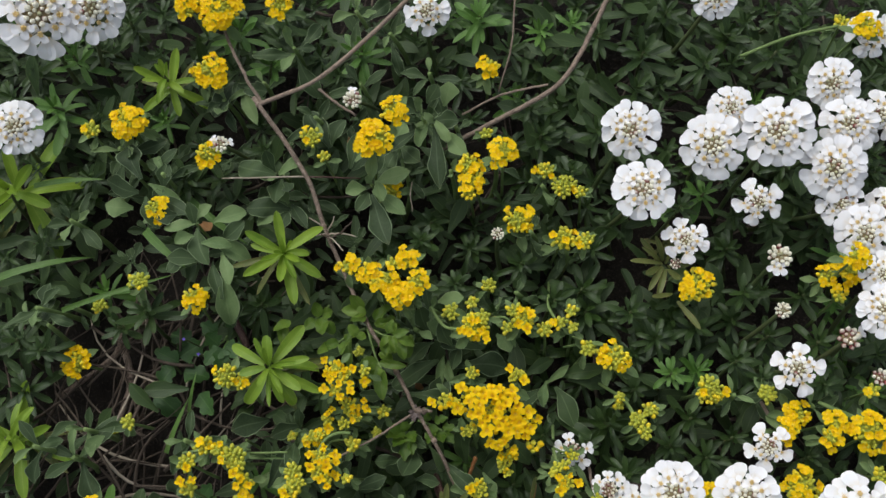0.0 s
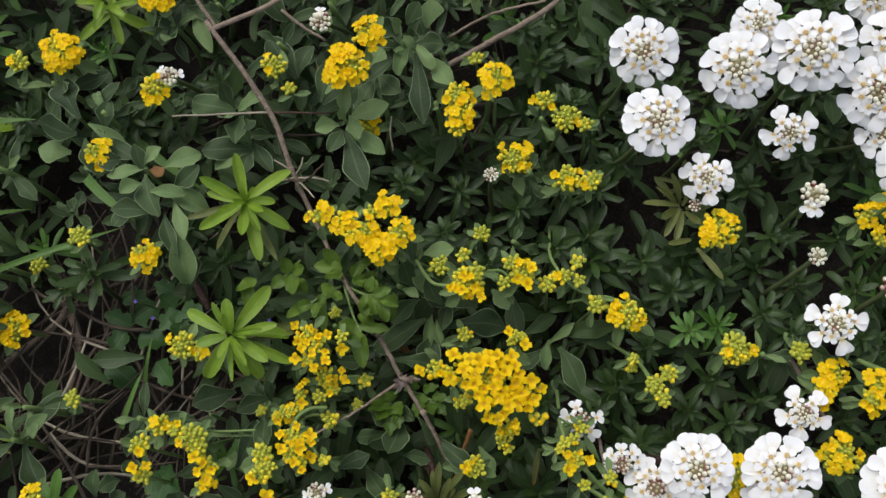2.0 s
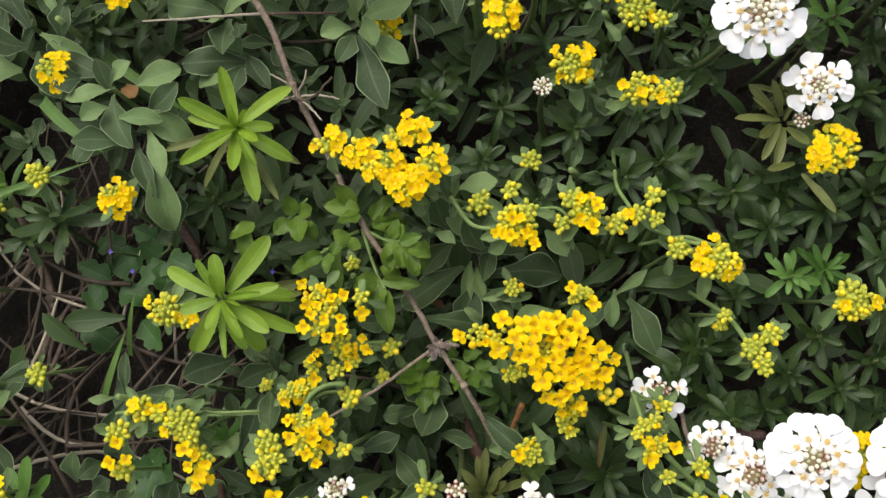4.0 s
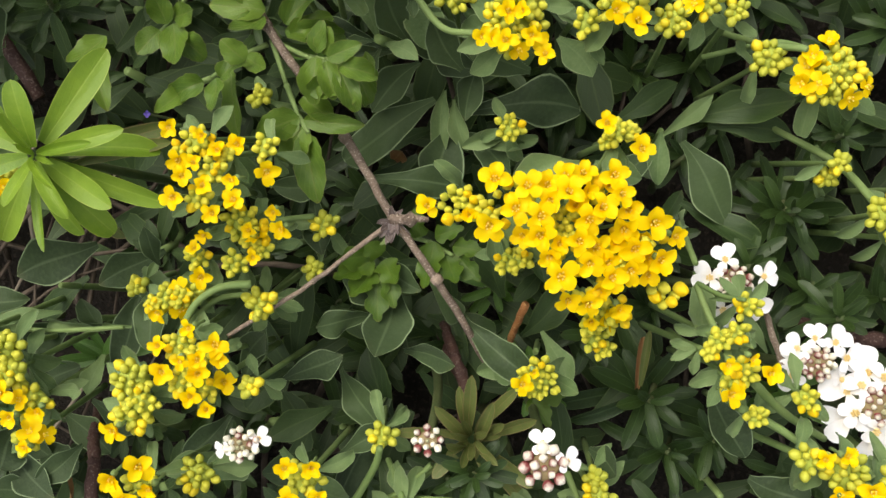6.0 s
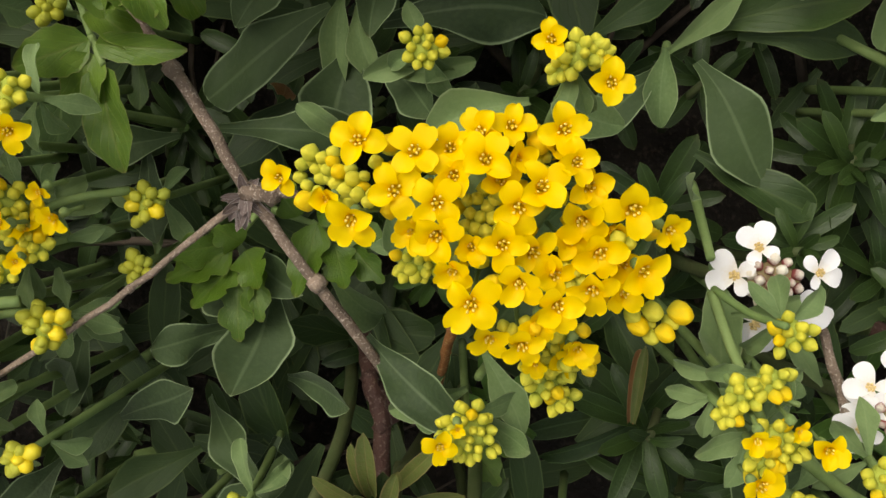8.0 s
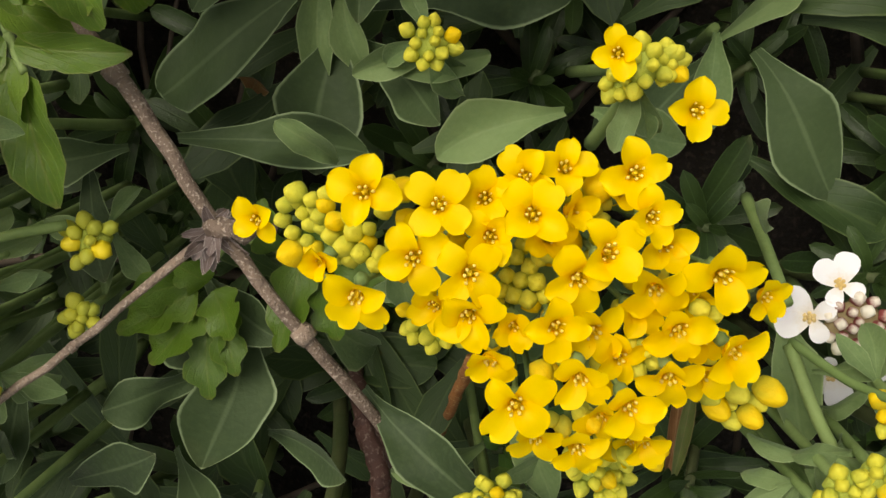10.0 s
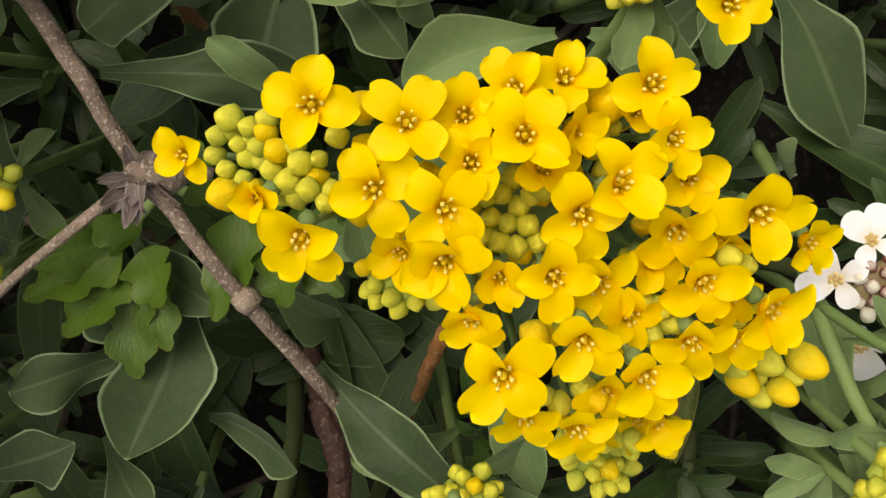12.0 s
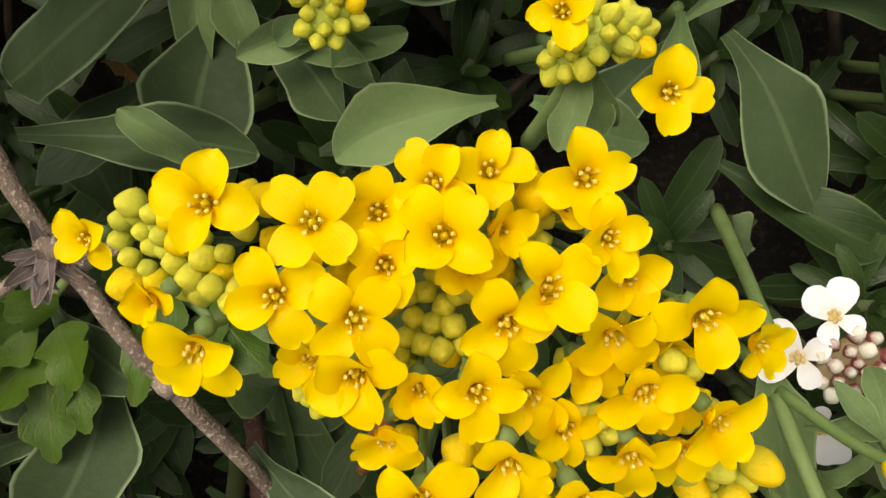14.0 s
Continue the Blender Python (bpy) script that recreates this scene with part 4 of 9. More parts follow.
# ---- white bud heads ----
white_buds(0.1384, 0.0999, 0.0880, 0.0068, False, 2)
white_buds(0.1413, 0.0735, 0.0800, 0.0046, False, 0)
white_buds(0.1717, 0.0595, 0.0850, 0.0063, True, 1)
white_buds(0.1878, 0.0418, 0.0800, 0.0046, True, 0)
white_buds(0.0873, 0.0957, 0.0800, 0.0033, True, 0)
white_buds(-0.0056, 0.1076, 0.0800, 0.0038, False, 0)
white_buds(-0.1603, 0.1521, 0.0800, 0.0051, False, 3)
white_buds(-0.0747, -0.0364, 0.0950, 0.0044, False, 2)
white_buds(-0.0344, -0.0371, 0.0870, 0.0039, True, 0)
white_buds(-0.0091, -0.0398, 0.0995, 0.0055, True, 2)
white_buds(0.1125, -0.0372, 0.0900, 0.0090, False, 3)
white_buds(0.0810, -0.0412, 0.0800, 0.0064, False, 1)
white_buds(-0.0895, 0.1821, 0.0800, 0.0058, False, 1)
white_buds(0.0366, -0.0024, 0.0763, 0.0060, True, lean=(0.1, 0.0), at=((1.95, 0.9), (2.95, 0.9), (0.2, 1.1), (-1.95, 1.1), (-0.8, 0.95)), flower=0.37)
white_buds(0.0539, -0.0205, 0.0820, 0.0058, True, at=((0.9, 1.0), (1.7, 0.95), (-2.7, 1.05), (0.2, 1.05), (2.5, 0.95), (-3.3, 0.8), (-0.6, 1.05)), flower=0.36)

# ---- yellow flower heads ----
gold_head(-0.2137, 0.1636, 0.0800, 0.0079, 0.60)
gold_head(-0.1665, 0.1467, 0.0800, 0.0070, 0.40)
gold_head(-0.1906, 0.1133, 0.0800, 0.0062, 0.40)
gold_head(-0.1106, 0.1590, 0.0800, 0.0062, 0.08)
gold_head(-0.1023, 0.1476, 0.0800, 0.0034, 0.00)
gold_head(-0.1932, 0.0731, 0.0800, 0.0048, 0.00)
gold_head(-0.1630, 0.0653, 0.0800, 0.0062, 0.50)
gold_head(-0.0713, 0.1464, 0.1120, 0.0093, 0.95)
gold_head(-0.0625, 0.1619, 0.1120, 0.0067, 0.95)
gold_head(-0.0660, 0.1314, 0.0750, 0.0062, 0.40)
gold_head(-0.0049, 0.1477, 0.0980, 0.0078, 0.60)
gold_head(-0.0145, 0.1651, 0.0800, 0.0034, 0.00)
gold_head(-0.0223, 0.1422, 0.0900, 0.0066, 0.50)
gold_head(-0.0196, 0.1339, 0.0900, 0.0055, 0.60)
gold_head(-0.0212, 0.1272, 0.0880, 0.0044, 0.60)
gold_head(0.0185, 0.1451, 0.0800, 0.0048, 0.20)
gold_head(0.0288, 0.1369, 0.0800, 0.0070, 0.10)
gold_head(0.0375, 0.1334, 0.0800, 0.0036, 0.00)
gold_head(0.0055, 0.1164, 0.0800, 0.0076, 0.30)
gold_head(0.0294, 0.1069, 0.0800, 0.0067, 0.20)
gold_head(0.0409, 0.1065, 0.0800, 0.0048, 0.20)
gold_head(-0.0090, 0.0832, 0.0650, 0.0041, 0.00)
gold_head(0.0990, 0.0853, 0.0800, 0.0093, 0.40)
gold_head(0.1639, 0.0925, 0.0800, 0.0048, 0.80)
gold_head(0.1768, 0.0967, 0.0800, 0.0070, 0.90)
gold_head(0.1701, 0.0830, 0.0800, 0.0042, 0.60)
gold_head(0.1692, 0.0950, 0.1100, 0.0052, 0.80)
gold_head(0.1044, 0.0307, 0.0800, 0.0079, 0.20)
gold_head(0.1320, 0.0304, 0.0800, 0.0050, 0.10)
gold_head(0.1461, 0.0216, 0.0800, 0.0056, 0.80)
gold_head(0.1413, 0.0131, 0.0800, 0.0050, 0.60)
gold_head(0.1651, 0.0178, 0.0800, 0.0050, 0.80)
gold_head(0.1623, 0.0107, 0.0800, 0.0050, 0.60)
gold_head(0.1823, 0.0146, 0.0800, 0.0104, 0.40)
gold_head(0.1835, 0.0348, 0.0800, 0.0036, 0.10)
gold_head(0.1475, -0.0135, 0.0800, 0.0087, 0.40)
gold_head(0.1847, -0.0066, 0.0800, 0.0045, 0.10)
gold_head(0.0596, 0.0221, 0.0700, 0.0026, 0.00)
gold_head(0.1021, -0.0232, 0.0850, 0.0086, 0.85)
gold_head(-0.1882, -0.0012, 0.0800, 0.0039, 0.00)
gold_head(-0.1690, 0.2303, 0.0900, 0.0119, 0.80)
gold_head(-0.1870, 0.2321, 0.0900, 0.0069, 0.50)
gold_head(-0.1366, 0.2401, 0.0800, 0.0070, 0.80)
gold_head(-0.1723, 0.1975, 0.0800, 0.0096, 0.70)
gold_head(-0.0147, 0.2054, 0.0800, 0.0057, 0.40)
gold_head(-0.2153, 0.1644, 0.0800, 0.0092, 0.50)
gold_head(-0.2342, 0.1581, 0.0800, 0.0051, 0.20)
gold_head(-0.2344, 0.0321, 0.0500, 0.0074, 0.60)
gold_head(-0.2256, 0.0650, 0.0500, 0.0044, 0.00)
gold_head(-0.2039, 0.0770, 0.0600, 0.0043, 0.00)
gold_head(-0.2122, -0.0002, 0.0300, 0.0035, 0.00)
gold_head(-0.0398, -0.0556, 0.0880, 0.0051, 0.35, bracts=4)
gold_head(-0.0105, -0.0578, 0.0860, 0.0051, 0.05, bracts=4)
gold_head(0.0023, -0.0565, 0.0880, 0.0034, 0.10)
gold_head(0.1816, 0.2209, 0.1100, 0.0066, 0.90)
gold_head(0.1766, 0.2347, 0.0900, 0.0044, 0.10)
gold_head(-0.0806, 0.0811, 0.1000, 0.0048, 0.90)
gold_head(-0.0693, 0.0782, 0.1000, 0.0051, 0.80)
gold_head(-0.0603, 0.0747, 0.1000, 0.0053, 0.60)
gold_head(-0.0503, 0.0852, 0.1020, 0.0053, 0.95)
gold_head(-0.0451, 0.0740, 0.1020, 0.0053, 0.90)
gold_head(-0.0535, 0.0671, 0.1000, 0.0056, 0.90)
gold_head(-0.0576, 0.0832, 0.0980, 0.0038, 0.50)
gold_head(-0.0658, 0.0723, 0.1000, 0.0035, 0.90)
gold_head(-0.0477, 0.0687, 0.1000, 0.0037, 0.80)
gold_head(-0.0151, 0.0545, 0.0940, 0.0071, 0.08, bracts=4)
gold_head(-0.0173, 0.0665, 0.0930, 0.0034, 0.20)
gold_head(-0.0110, 0.0593, 0.0950, 0.0037, 0.10)
gold_head(-0.0277, 0.0632, 0.0850, 0.0046, 0.00, bracts=4)
gold_head(0.0086, 0.0602, 0.0910, 0.0058, 0.05, bracts=4)
gold_head(0.0046, 0.0638, 0.0920, 0.0041, 0.05, bracts=4)
gold_head(0.0011, 0.0559, 0.0870, 0.0035, 0.10)
gold_head(0.0332, 0.0662, 0.0870, 0.0035, 0.15)
gold_head(0.0278, 0.0596, 0.0870, 0.0035, 0.10)
gold_head(0.0203, 0.0561, 0.0870, 0.0042, 0.15, bracts=4)
gold_head(0.0343, 0.0583, 0.0850, 0.0028, 0.10)
gold_head(0.0560, 0.0442, 0.0860, 0.0072, 0.35, bracts=4)
gold_head(0.0431, 0.0485, 0.0810, 0.0044, 0.05, bracts=4)
gold_head(0.0731, 0.0186, 0.0860, 0.0042, 0.10, bracts=4)
gold_head(0.0670, 0.0135, 0.0860, 0.0046, 0.10, bracts=4)
gold_head(0.0706, 0.0077, 0.0860, 0.0039, 0.05)
gold_head(0.0590, 0.0248, 0.0800, 0.0025, 0.00)
gold_head(-0.1370, 0.0228, 0.0950, 0.0061, 0.25, bracts=4)
gold_head(-0.1295, 0.0212, 0.0930, 0.0048, 0.20, bracts=4)
gold_head(-0.0589, 0.0113, 0.0790, 0.0036, 0.00, bracts=4)
gold_head(-0.0618, 0.0010, 0.0770, 0.0024, 0.00)
gold_head(-0.0724, -0.0064, 0.0870, 0.0037, 0.00, bracts=4)
gold_head(-0.0723, -0.0232, 0.0970, 0.0021, 0.10)
gold_head(-0.0868, -0.0038, 0.0930, 0.0034, 0.30)
gold_head(-0.0909, -0.0049, 0.0930, 0.0031, 0.40)
gold_head(-0.0719, -0.0063, 0.0880, 0.0035, 0.05)
gold_head(-0.1438, -0.0114, 0.0950, 0.0047, 0.10, bracts=4)
gold_head(-0.1355, -0.0130, 0.0950, 0.0041, 0.00, bracts=4)
gold_head(-0.1279, -0.0159, 0.0970, 0.0057, 0.05, bracts=4)
gold_head(-0.1250, -0.0204, 0.0970, 0.0040, 0.10, bracts=4)
gold_head(-0.1214, -0.0275, 0.0950, 0.0044, 0.10, bracts=4)
gold_head(-0.1224, -0.0356, 0.0950, 0.0037, 0.15)
gold_head(-0.1509, -0.0202, 0.0950, 0.0047, 0.10, bracts=4)
gold_head(-0.1481, -0.0322, 0.0950, 0.0041, 0.10, bracts=4)
gold_head(-0.0976, -0.0221, 0.0990, 0.0050, 0.00, bracts=4)
gold_head(-0.0973, -0.0293, 0.0980, 0.0047, 0.05, bracts=4)
gold_head(-0.0954, -0.0435, 0.1010, 0.0036, 0.10)
gold_head(-0.0862, -0.0448, 0.0900, 0.0045, 0.10, bracts=4)
gold_head(-0.0612, -0.0443, 0.0950, 0.0044, 0.10, bracts=4)
gold_head(-0.0451, -0.0374, 0.0830, 0.0036, 0.00, bracts=4)
gold_head(-0.0746, 0.0419, 0.0750, 0.0026, 0.00)
gold_head(-0.1047, -0.0031, 0.0750, 0.0022, 0.00)
gold_head(0.0443, -0.0369, 0.1050, 0.0036, 0.10)
gold_head(0.0517, -0.0398, 0.1050, 0.0049, 0.10, bracts=4)
gold_head(0.0638, -0.0428, 0.1020, 0.0043, 0.10, bracts=4)
gold_head(0.0584, -0.0475, 0.1050, 0.0049, 0.20, bracts=4)
gold_head(0.0044, -0.0515, 0.0850, 0.0044, 0.10, bracts=4)
gold_head(0.0033, -0.0465, 0.0830, 0.0025, 0.00)
gold_head(-0.0095, -0.0240, 0.0840, 0.0053, 0.00, near=True, bracts=4)
gold_head(-0.0154, 0.0340, 0.0760, 0.0036, 0.00, near=True, bracts=4)
gold_head(-0.0159, 0.0031, 0.0890, 0.0036, 0.00, near=True, bracts=4)
gold_head(-0.0808, 0.0290, 0.1040, 0.0035, 0.05, near=True, bracts=4)
gold_head(-0.0848, 0.0267, 0.1030, 0.0023, 0.10, near=True)
gold_head(-0.0676, 0.0277, 0.1010, 0.0029, 0.05, near=True, bracts=4)
gold_head(-0.0774, 0.0224, 0.1060, 0.0030, 0.05, near=True, bracts=4)
gold_head(-0.0805, 0.0171, 0.1060, 0.0028, 0.10, near=True, bracts=4)
gold_head(-0.0754, 0.0260, 0.1040, 0.0018, 0.20, near=True)
gold_head(-0.0753, 0.0124, 0.0920, 0.0042, 0.00, near=True, bracts=4)
gold_head(-0.0726, 0.0091, 0.0910, 0.0042, 0.05, near=True, bracts=4)
gold_head(-0.0766, 0.0029, 0.0910, 0.0031, 0.05, near=True, bracts=4)
gold_head(-0.0709, 0.0061, 0.0910, 0.0027, 0.10, near=True, bracts=4)
gold_head(-0.0848, 0.0044, 0.0920, 0.0031, 0.05, near=True, bracts=4)
gold_head(-0.0910, -0.0044, 0.0950, 0.0028, 0.05, near=True, bracts=4)
gold_head(-0.0877, -0.0039, 0.0950, 0.0022, 0.05, near=True)
gold_head(-0.0939, -0.0055, 0.0950, 0.0016, 0.20, near=True)
gold_head(-0.0859, -0.0141, 0.1020, 0.0035, 0.05, near=True, bracts=4)
gold_head(-0.0822, -0.0165, 0.1020, 0.0035, 0.10, near=True, bracts=4)
gold_head(-0.0858, -0.0216, 0.1010, 0.0035, 0.10, near=True, bracts=4)
gold_head(-0.0814, -0.0232, 0.0990, 0.0032, 0.05, near=True, bracts=4)
gold_head(-0.0950, -0.0264, 0.1000, 0.0038, 0.05, near=True, bracts=4)
gold_head(0.0304, -0.0113, 0.1010, 0.0027, 0.00, near=True, bracts=4)
gold_head(0.0269, -0.0126, 0.1010, 0.0027, 0.00, near=True, bracts=4)
gold_head(0.0252, -0.0154, 0.1000, 0.0018, 0.10, near=True)
gold_head(0.0317, -0.0194, 0.1010, 0.0037, 0.00, near=True, bracts=4)
gold_head(0.0295, -0.0213, 0.1010, 0.0029, 0.05, near=True, bracts=4)
gold_head(0.0470, -0.0263, 0.0950, 0.0032, 0.00, near=True, bracts=4)
gold_head(0.0356, -0.0295, 0.0970, 0.0026, 0.00, near=True, bracts=4)
gold_head(0.0346, -0.0065, 0.0950, 0.0030, 0.00, near=True, bracts=4)

gold_head(-0.2002, -0.0444, 0.0800, 0.0045, 0.40)

# ---- single open flowers beside the heads ----
lone_flower(-0.0869, 0.0319, 0.1030, -0.06, -0.32, 0.99, 0.00481, 0.70)
lone_flower(-0.0728, 0.0283, 0.1020, -0.10, 0.04, 0.50, 0.00532, 0.80)
lone_flower(-0.0669, 0.0227, 0.1020, 0.28, -0.38, 0.10, 0.00581, 0.68)
lone_flower(-0.0825, 0.0215, 0.1090, 0.19, -0.05, 0.37, 0.00461, 0.72)
lone_flower(-0.0846, 0.0172, 0.1080, -0.23, -0.15, 0.07, 0.00576, 0.84)
lone_flower(-0.0780, 0.0194, 0.1100, 0.28, 0.17, 1.15, 0.00477, 0.94)
lone_flower(-0.0725, 0.0206, 0.1080, -0.34, -0.26, 1.52, 0.00446, 0.87)
lone_flower(-0.0722, 0.0166, 0.1080, -0.06, 0.16, 0.97, 0.00520, 0.89)
lone_flower(-0.0769, 0.0139, 0.1070, -0.14, -0.33, 0.70, 0.00487, 0.65)
lone_flower(-0.0806, 0.0243, 0.1070, -0.08, 0.18, 0.52, 0.00393, 0.60)
lone_flower(-0.0652, 0.0106, 0.0950, -0.32, -0.34, 1.23, 0.00527, 0.73)
lone_flower(-0.0670, 0.0143, 0.0950, -0.15, -0.39, 1.54, 0.00385, 0.75)
lone_flower(-0.0822, 0.0093, 0.0950, -0.20, -0.41, 0.09, 0.00385, 0.66)
lone_flower(-0.0835, 0.0002, 0.0930, 0.12, -0.35, 0.06, 0.00574, 0.77)
lone_flower(-0.0843, 0.0064, 0.0950, -0.18, 0.20, 0.19, 0.00405, 0.79)
lone_flower(-0.0718, 0.0045, 0.0940, 0.19, -0.18, 1.55, 0.00367, 0.77)
lone_flower(-0.0789, 0.0298, 0.1070, -0.18, -0.18, 0.06, 0.00337, 0.75)
lone_flower(-0.0718, 0.0103, 0.0970, -0.18, 0.13, 1.30, 0.00400, 0.77)
lone_flower(-0.0828, -0.0099, 0.1040, -0.33, -0.28, 0.38, 0.00439, 0.67)
lone_flower(-0.0898, -0.0137, 0.1030, -0.19, 0.12, 0.22, 0.00461, 0.62)
lone_flower(-0.0772, -0.0132, 0.1050, 0.30, -0.08, 1.56, 0.00626, 0.74)
lone_flower(-0.0891, -0.0191, 0.1030, 0.28, -0.02, 1.24, 0.00596, 0.86)
lone_flower(-0.0809, -0.0190, 0.1050, -0.00, -0.39, 0.33, 0.00588, 0.91)
lone_flower(-0.0778, -0.0223, 0.0970, 0.28, 0.15, 0.53, 0.00620, 0.83)
lone_flower(-0.0835, -0.0245, 0.1020, 0.21, -0.03, 1.28, 0.00503, 0.78)
lone_flower(-0.0805, -0.0277, 0.1000, 0.11, -0.00, 0.42, 0.00510, 0.92)
lone_flower(-0.0767, -0.0160, 0.1040, 0.32, -0.40, 1.52, 0.00497, 0.94)
lone_flower(-0.0846, -0.0167, 0.1050, 0.12, -0.42, 1.41, 0.00379, 0.64)
lone_flower(0.0284, -0.0234, 0.1040, 0.33, -0.02, 0.09, 0.00630, 0.66)
lone_flower(0.0371, -0.0194, 0.1020, 0.09, -0.08, 1.17, 0.00581, 0.92)
lone_flower(0.0278, -0.0172, 0.1050, -0.20, -0.45, 1.45, 0.00436, 0.60)
lone_flower(0.0329, -0.0162, 0.1040, 0.26, -0.37, 1.27, 0.00325, 0.87)
lone_flower(-0.0132, -0.0244, 0.0870, 0.26, -0.09, 1.38, 0.00553, 0.67)
lone_flower(-0.0105, -0.0217, 0.0870, 0.12, -0.24, 1.40, 0.00298, 0.87)
lone_flower(-0.0163, 0.0558, 0.0990, -0.02, -0.11, 0.04, 0.00562, 0.61)
lone_flower(-0.0193, 0.0503, 0.0980, 0.07, -0.13, 1.36, 0.00502, 0.81)
lone_flower(-0.0114, 0.0508, 0.0990, -0.25, -0.21, 1.21, 0.00500, 0.78)
lone_flower(-0.0085, 0.0472, 0.0970, -0.34, 0.09, 1.30, 0.00472, 0.63)
lone_flower(-0.0217, 0.0509, 0.0970, 0.03, -0.20, 1.24, 0.00504, 0.71)
lone_flower(-0.0169, 0.0498, 0.0990, -0.19, -0.13, 1.52, 0.00562, 0.63)
lone_flower(-0.0135, 0.0557, 0.0990, -0.27, -0.05, 1.39, 0.00469, 0.78)
lone_flower(0.0128, 0.0612, 0.0950, -0.05, 0.11, 1.22, 0.00540, 0.62)
lone_flower(0.0065, 0.0566, 0.0950, 0.27, -0.32, 0.47, 0.00572, 0.89)
lone_flower(0.0112, 0.0542, 0.0950, -0.05, 0.07, 0.26, 0.00699, 0.91)
lone_flower(-0.1316, -0.0183, 0.1010, -0.23, -0.35, 0.78, 0.00527, 0.72)
lone_flower(-0.1254, -0.0243, 0.1000, 0.03, 0.14, 1.12, 0.00622, 0.60)
lone_flower(-0.1237, -0.0297, 0.0990, -0.13, -0.10, 0.76, 0.00500, 0.85)
lone_flower(-0.1181, -0.0285, 0.0980, -0.01, -0.40, 0.39, 0.00565, 0.90)
lone_flower(-0.1210, -0.0365, 0.0980, -0.10, 0.05, 1.55, 0.00408, 0.82)
lone_flower(-0.1489, -0.0226, 0.0990, 0.12, -0.05, 0.49, 0.00562, 0.92)
lone_flower(-0.1506, -0.0295, 0.0990, -0.02, 0.14, 0.48, 0.00594, 0.90)
lone_flower(-0.1458, -0.0280, 0.0980, 0.20, -0.05, 0.69, 0.00471, 0.65)
lone_flower(-0.1346, -0.0106, 0.0970, 0.19, -0.21, 1.04, 0.00378, 0.65)
lone_flower(-0.0999, -0.0317, 0.1020, -0.29, -0.36, 1.27, 0.00648, 0.66)
lone_flower(-0.0929, -0.0382, 0.1070, 0.28, -0.21, 0.90, 0.00695, 0.72)
lone_flower(-0.0990, -0.0411, 0.1060, 0.08, -0.39, 0.63, 0.00607, 0.93)
lone_flower(-0.0959, -0.0452, 0.1070, -0.22, -0.02, 0.51, 0.00695, 0.71)
lone_flower(-0.0914, -0.0433, 0.1050, -0.33, -0.44, 1.49, 0.00518, 0.89)
lone_flower(-0.0643, -0.0404, 0.0990, 0.21, 0.07, 1.50, 0.00531, 0.66)
lone_flower(-0.0585, -0.0402, 0.0990, 0.06, -0.13, 0.90, 0.00562, 0.93)
lone_flower(-0.0639, -0.0476, 0.0980, 0.18, 0.18, 0.18, 0.00596, 0.83)
lone_flower(-0.0573, -0.0471, 0.0980, 0.12, 0.03, 0.97, 0.00502, 0.89)
lone_flower(0.0461, -0.0357, 0.1080, -0.14, 0.15, 0.64, 0.00451, 0.81)
lone_flower(0.0504, -0.0350, 0.1080, 0.28, 0.01, 0.49, 0.00481, 0.68)
lone_flower(0.0648, -0.0366, 0.1050, -0.12, -0.04, 1.56, 0.00579, 0.91)
lone_flower(0.0554, -0.0420, 0.1080, -0.07, -0.19, 1.28, 0.00632, 0.70)
lone_flower(0.0496, -0.0442, 0.1070, -0.06, -0.44, 0.29, 0.00483, 0.79)
lone_flower(0.0667, -0.0454, 0.1030, 0.14, -0.05, 0.57, 0.00584, 0.93)
lone_flower(0.0468, -0.0472, 0.1070, 0.09, -0.35, 0.11, 0.00544, 0.94)
lone_flower(0.0532, -0.0470, 0.1080, 0.34, 0.15, 0.95, 0.00632, 0.71)
lone_flower(0.0530, 0.0418, 0.0850, -0.29, -0.28, 0.35, 0.00463, 0.92)
lone_flower(0.0541, 0.0452, 0.0850, 0.27, 0.06, 0.23, 0.00363, 0.68)
lone_flower(0.0032, 0.0316, 0.1065, -0.14, 0.17, 0.26, 0.00530, 0.88)
lone_flower(0.0100, 0.0264, 0.1065, 0.13, -0.09, 1.51, 0.00580, 0.69)
lone_flower(0.0054, -0.0075, 0.0990, 0.02, -0.35, 0.15, 0.00415, 0.61)
lone_flower(0.0008, -0.0088, 0.0990, -0.13, -0.37, 0.10, 0.00454, 0.95)
lone_flower(0.0077, -0.0095, 0.0980, -0.15, 0.13, 1.10, 0.00298, 0.86)

# ---- the large yellow cluster ----
cluster = thing("yellow_flower_cluster", -0.0065, 0.0106, 0.0850, "large golden yellow flower cluster in full bloom above grey leaves", "flower")
crng = random.Random(77)


def cluster_flower(x, y, z, ax, ay, spin, size, opening):
    o = cluster.matrix_basis.translation
    p = Vector((x, y, z)) - o
    f = open_flower(cluster, p, (ax, ay, 1), spin, size, opening, crng)
    s = Soup()
    d = Vector((ax, ay, 1)).normalized()
    tube(s, arc(p - d * 0.0020, Vector((p.x * 0.8, p.y * 0.8, max(0.0, p.z - 0.018))), 0.001, 5), 0.0003, 0.0004, 5)
    vs, fs = blob(0.0008, 0.0008, 0.0011, 7, 5)
    s.add([Vector(q) + p - d * 0.0022 for q in vs], fs, 0)
    part("pedicel", s.mesh("pedicel", [STEM_P]), cluster)


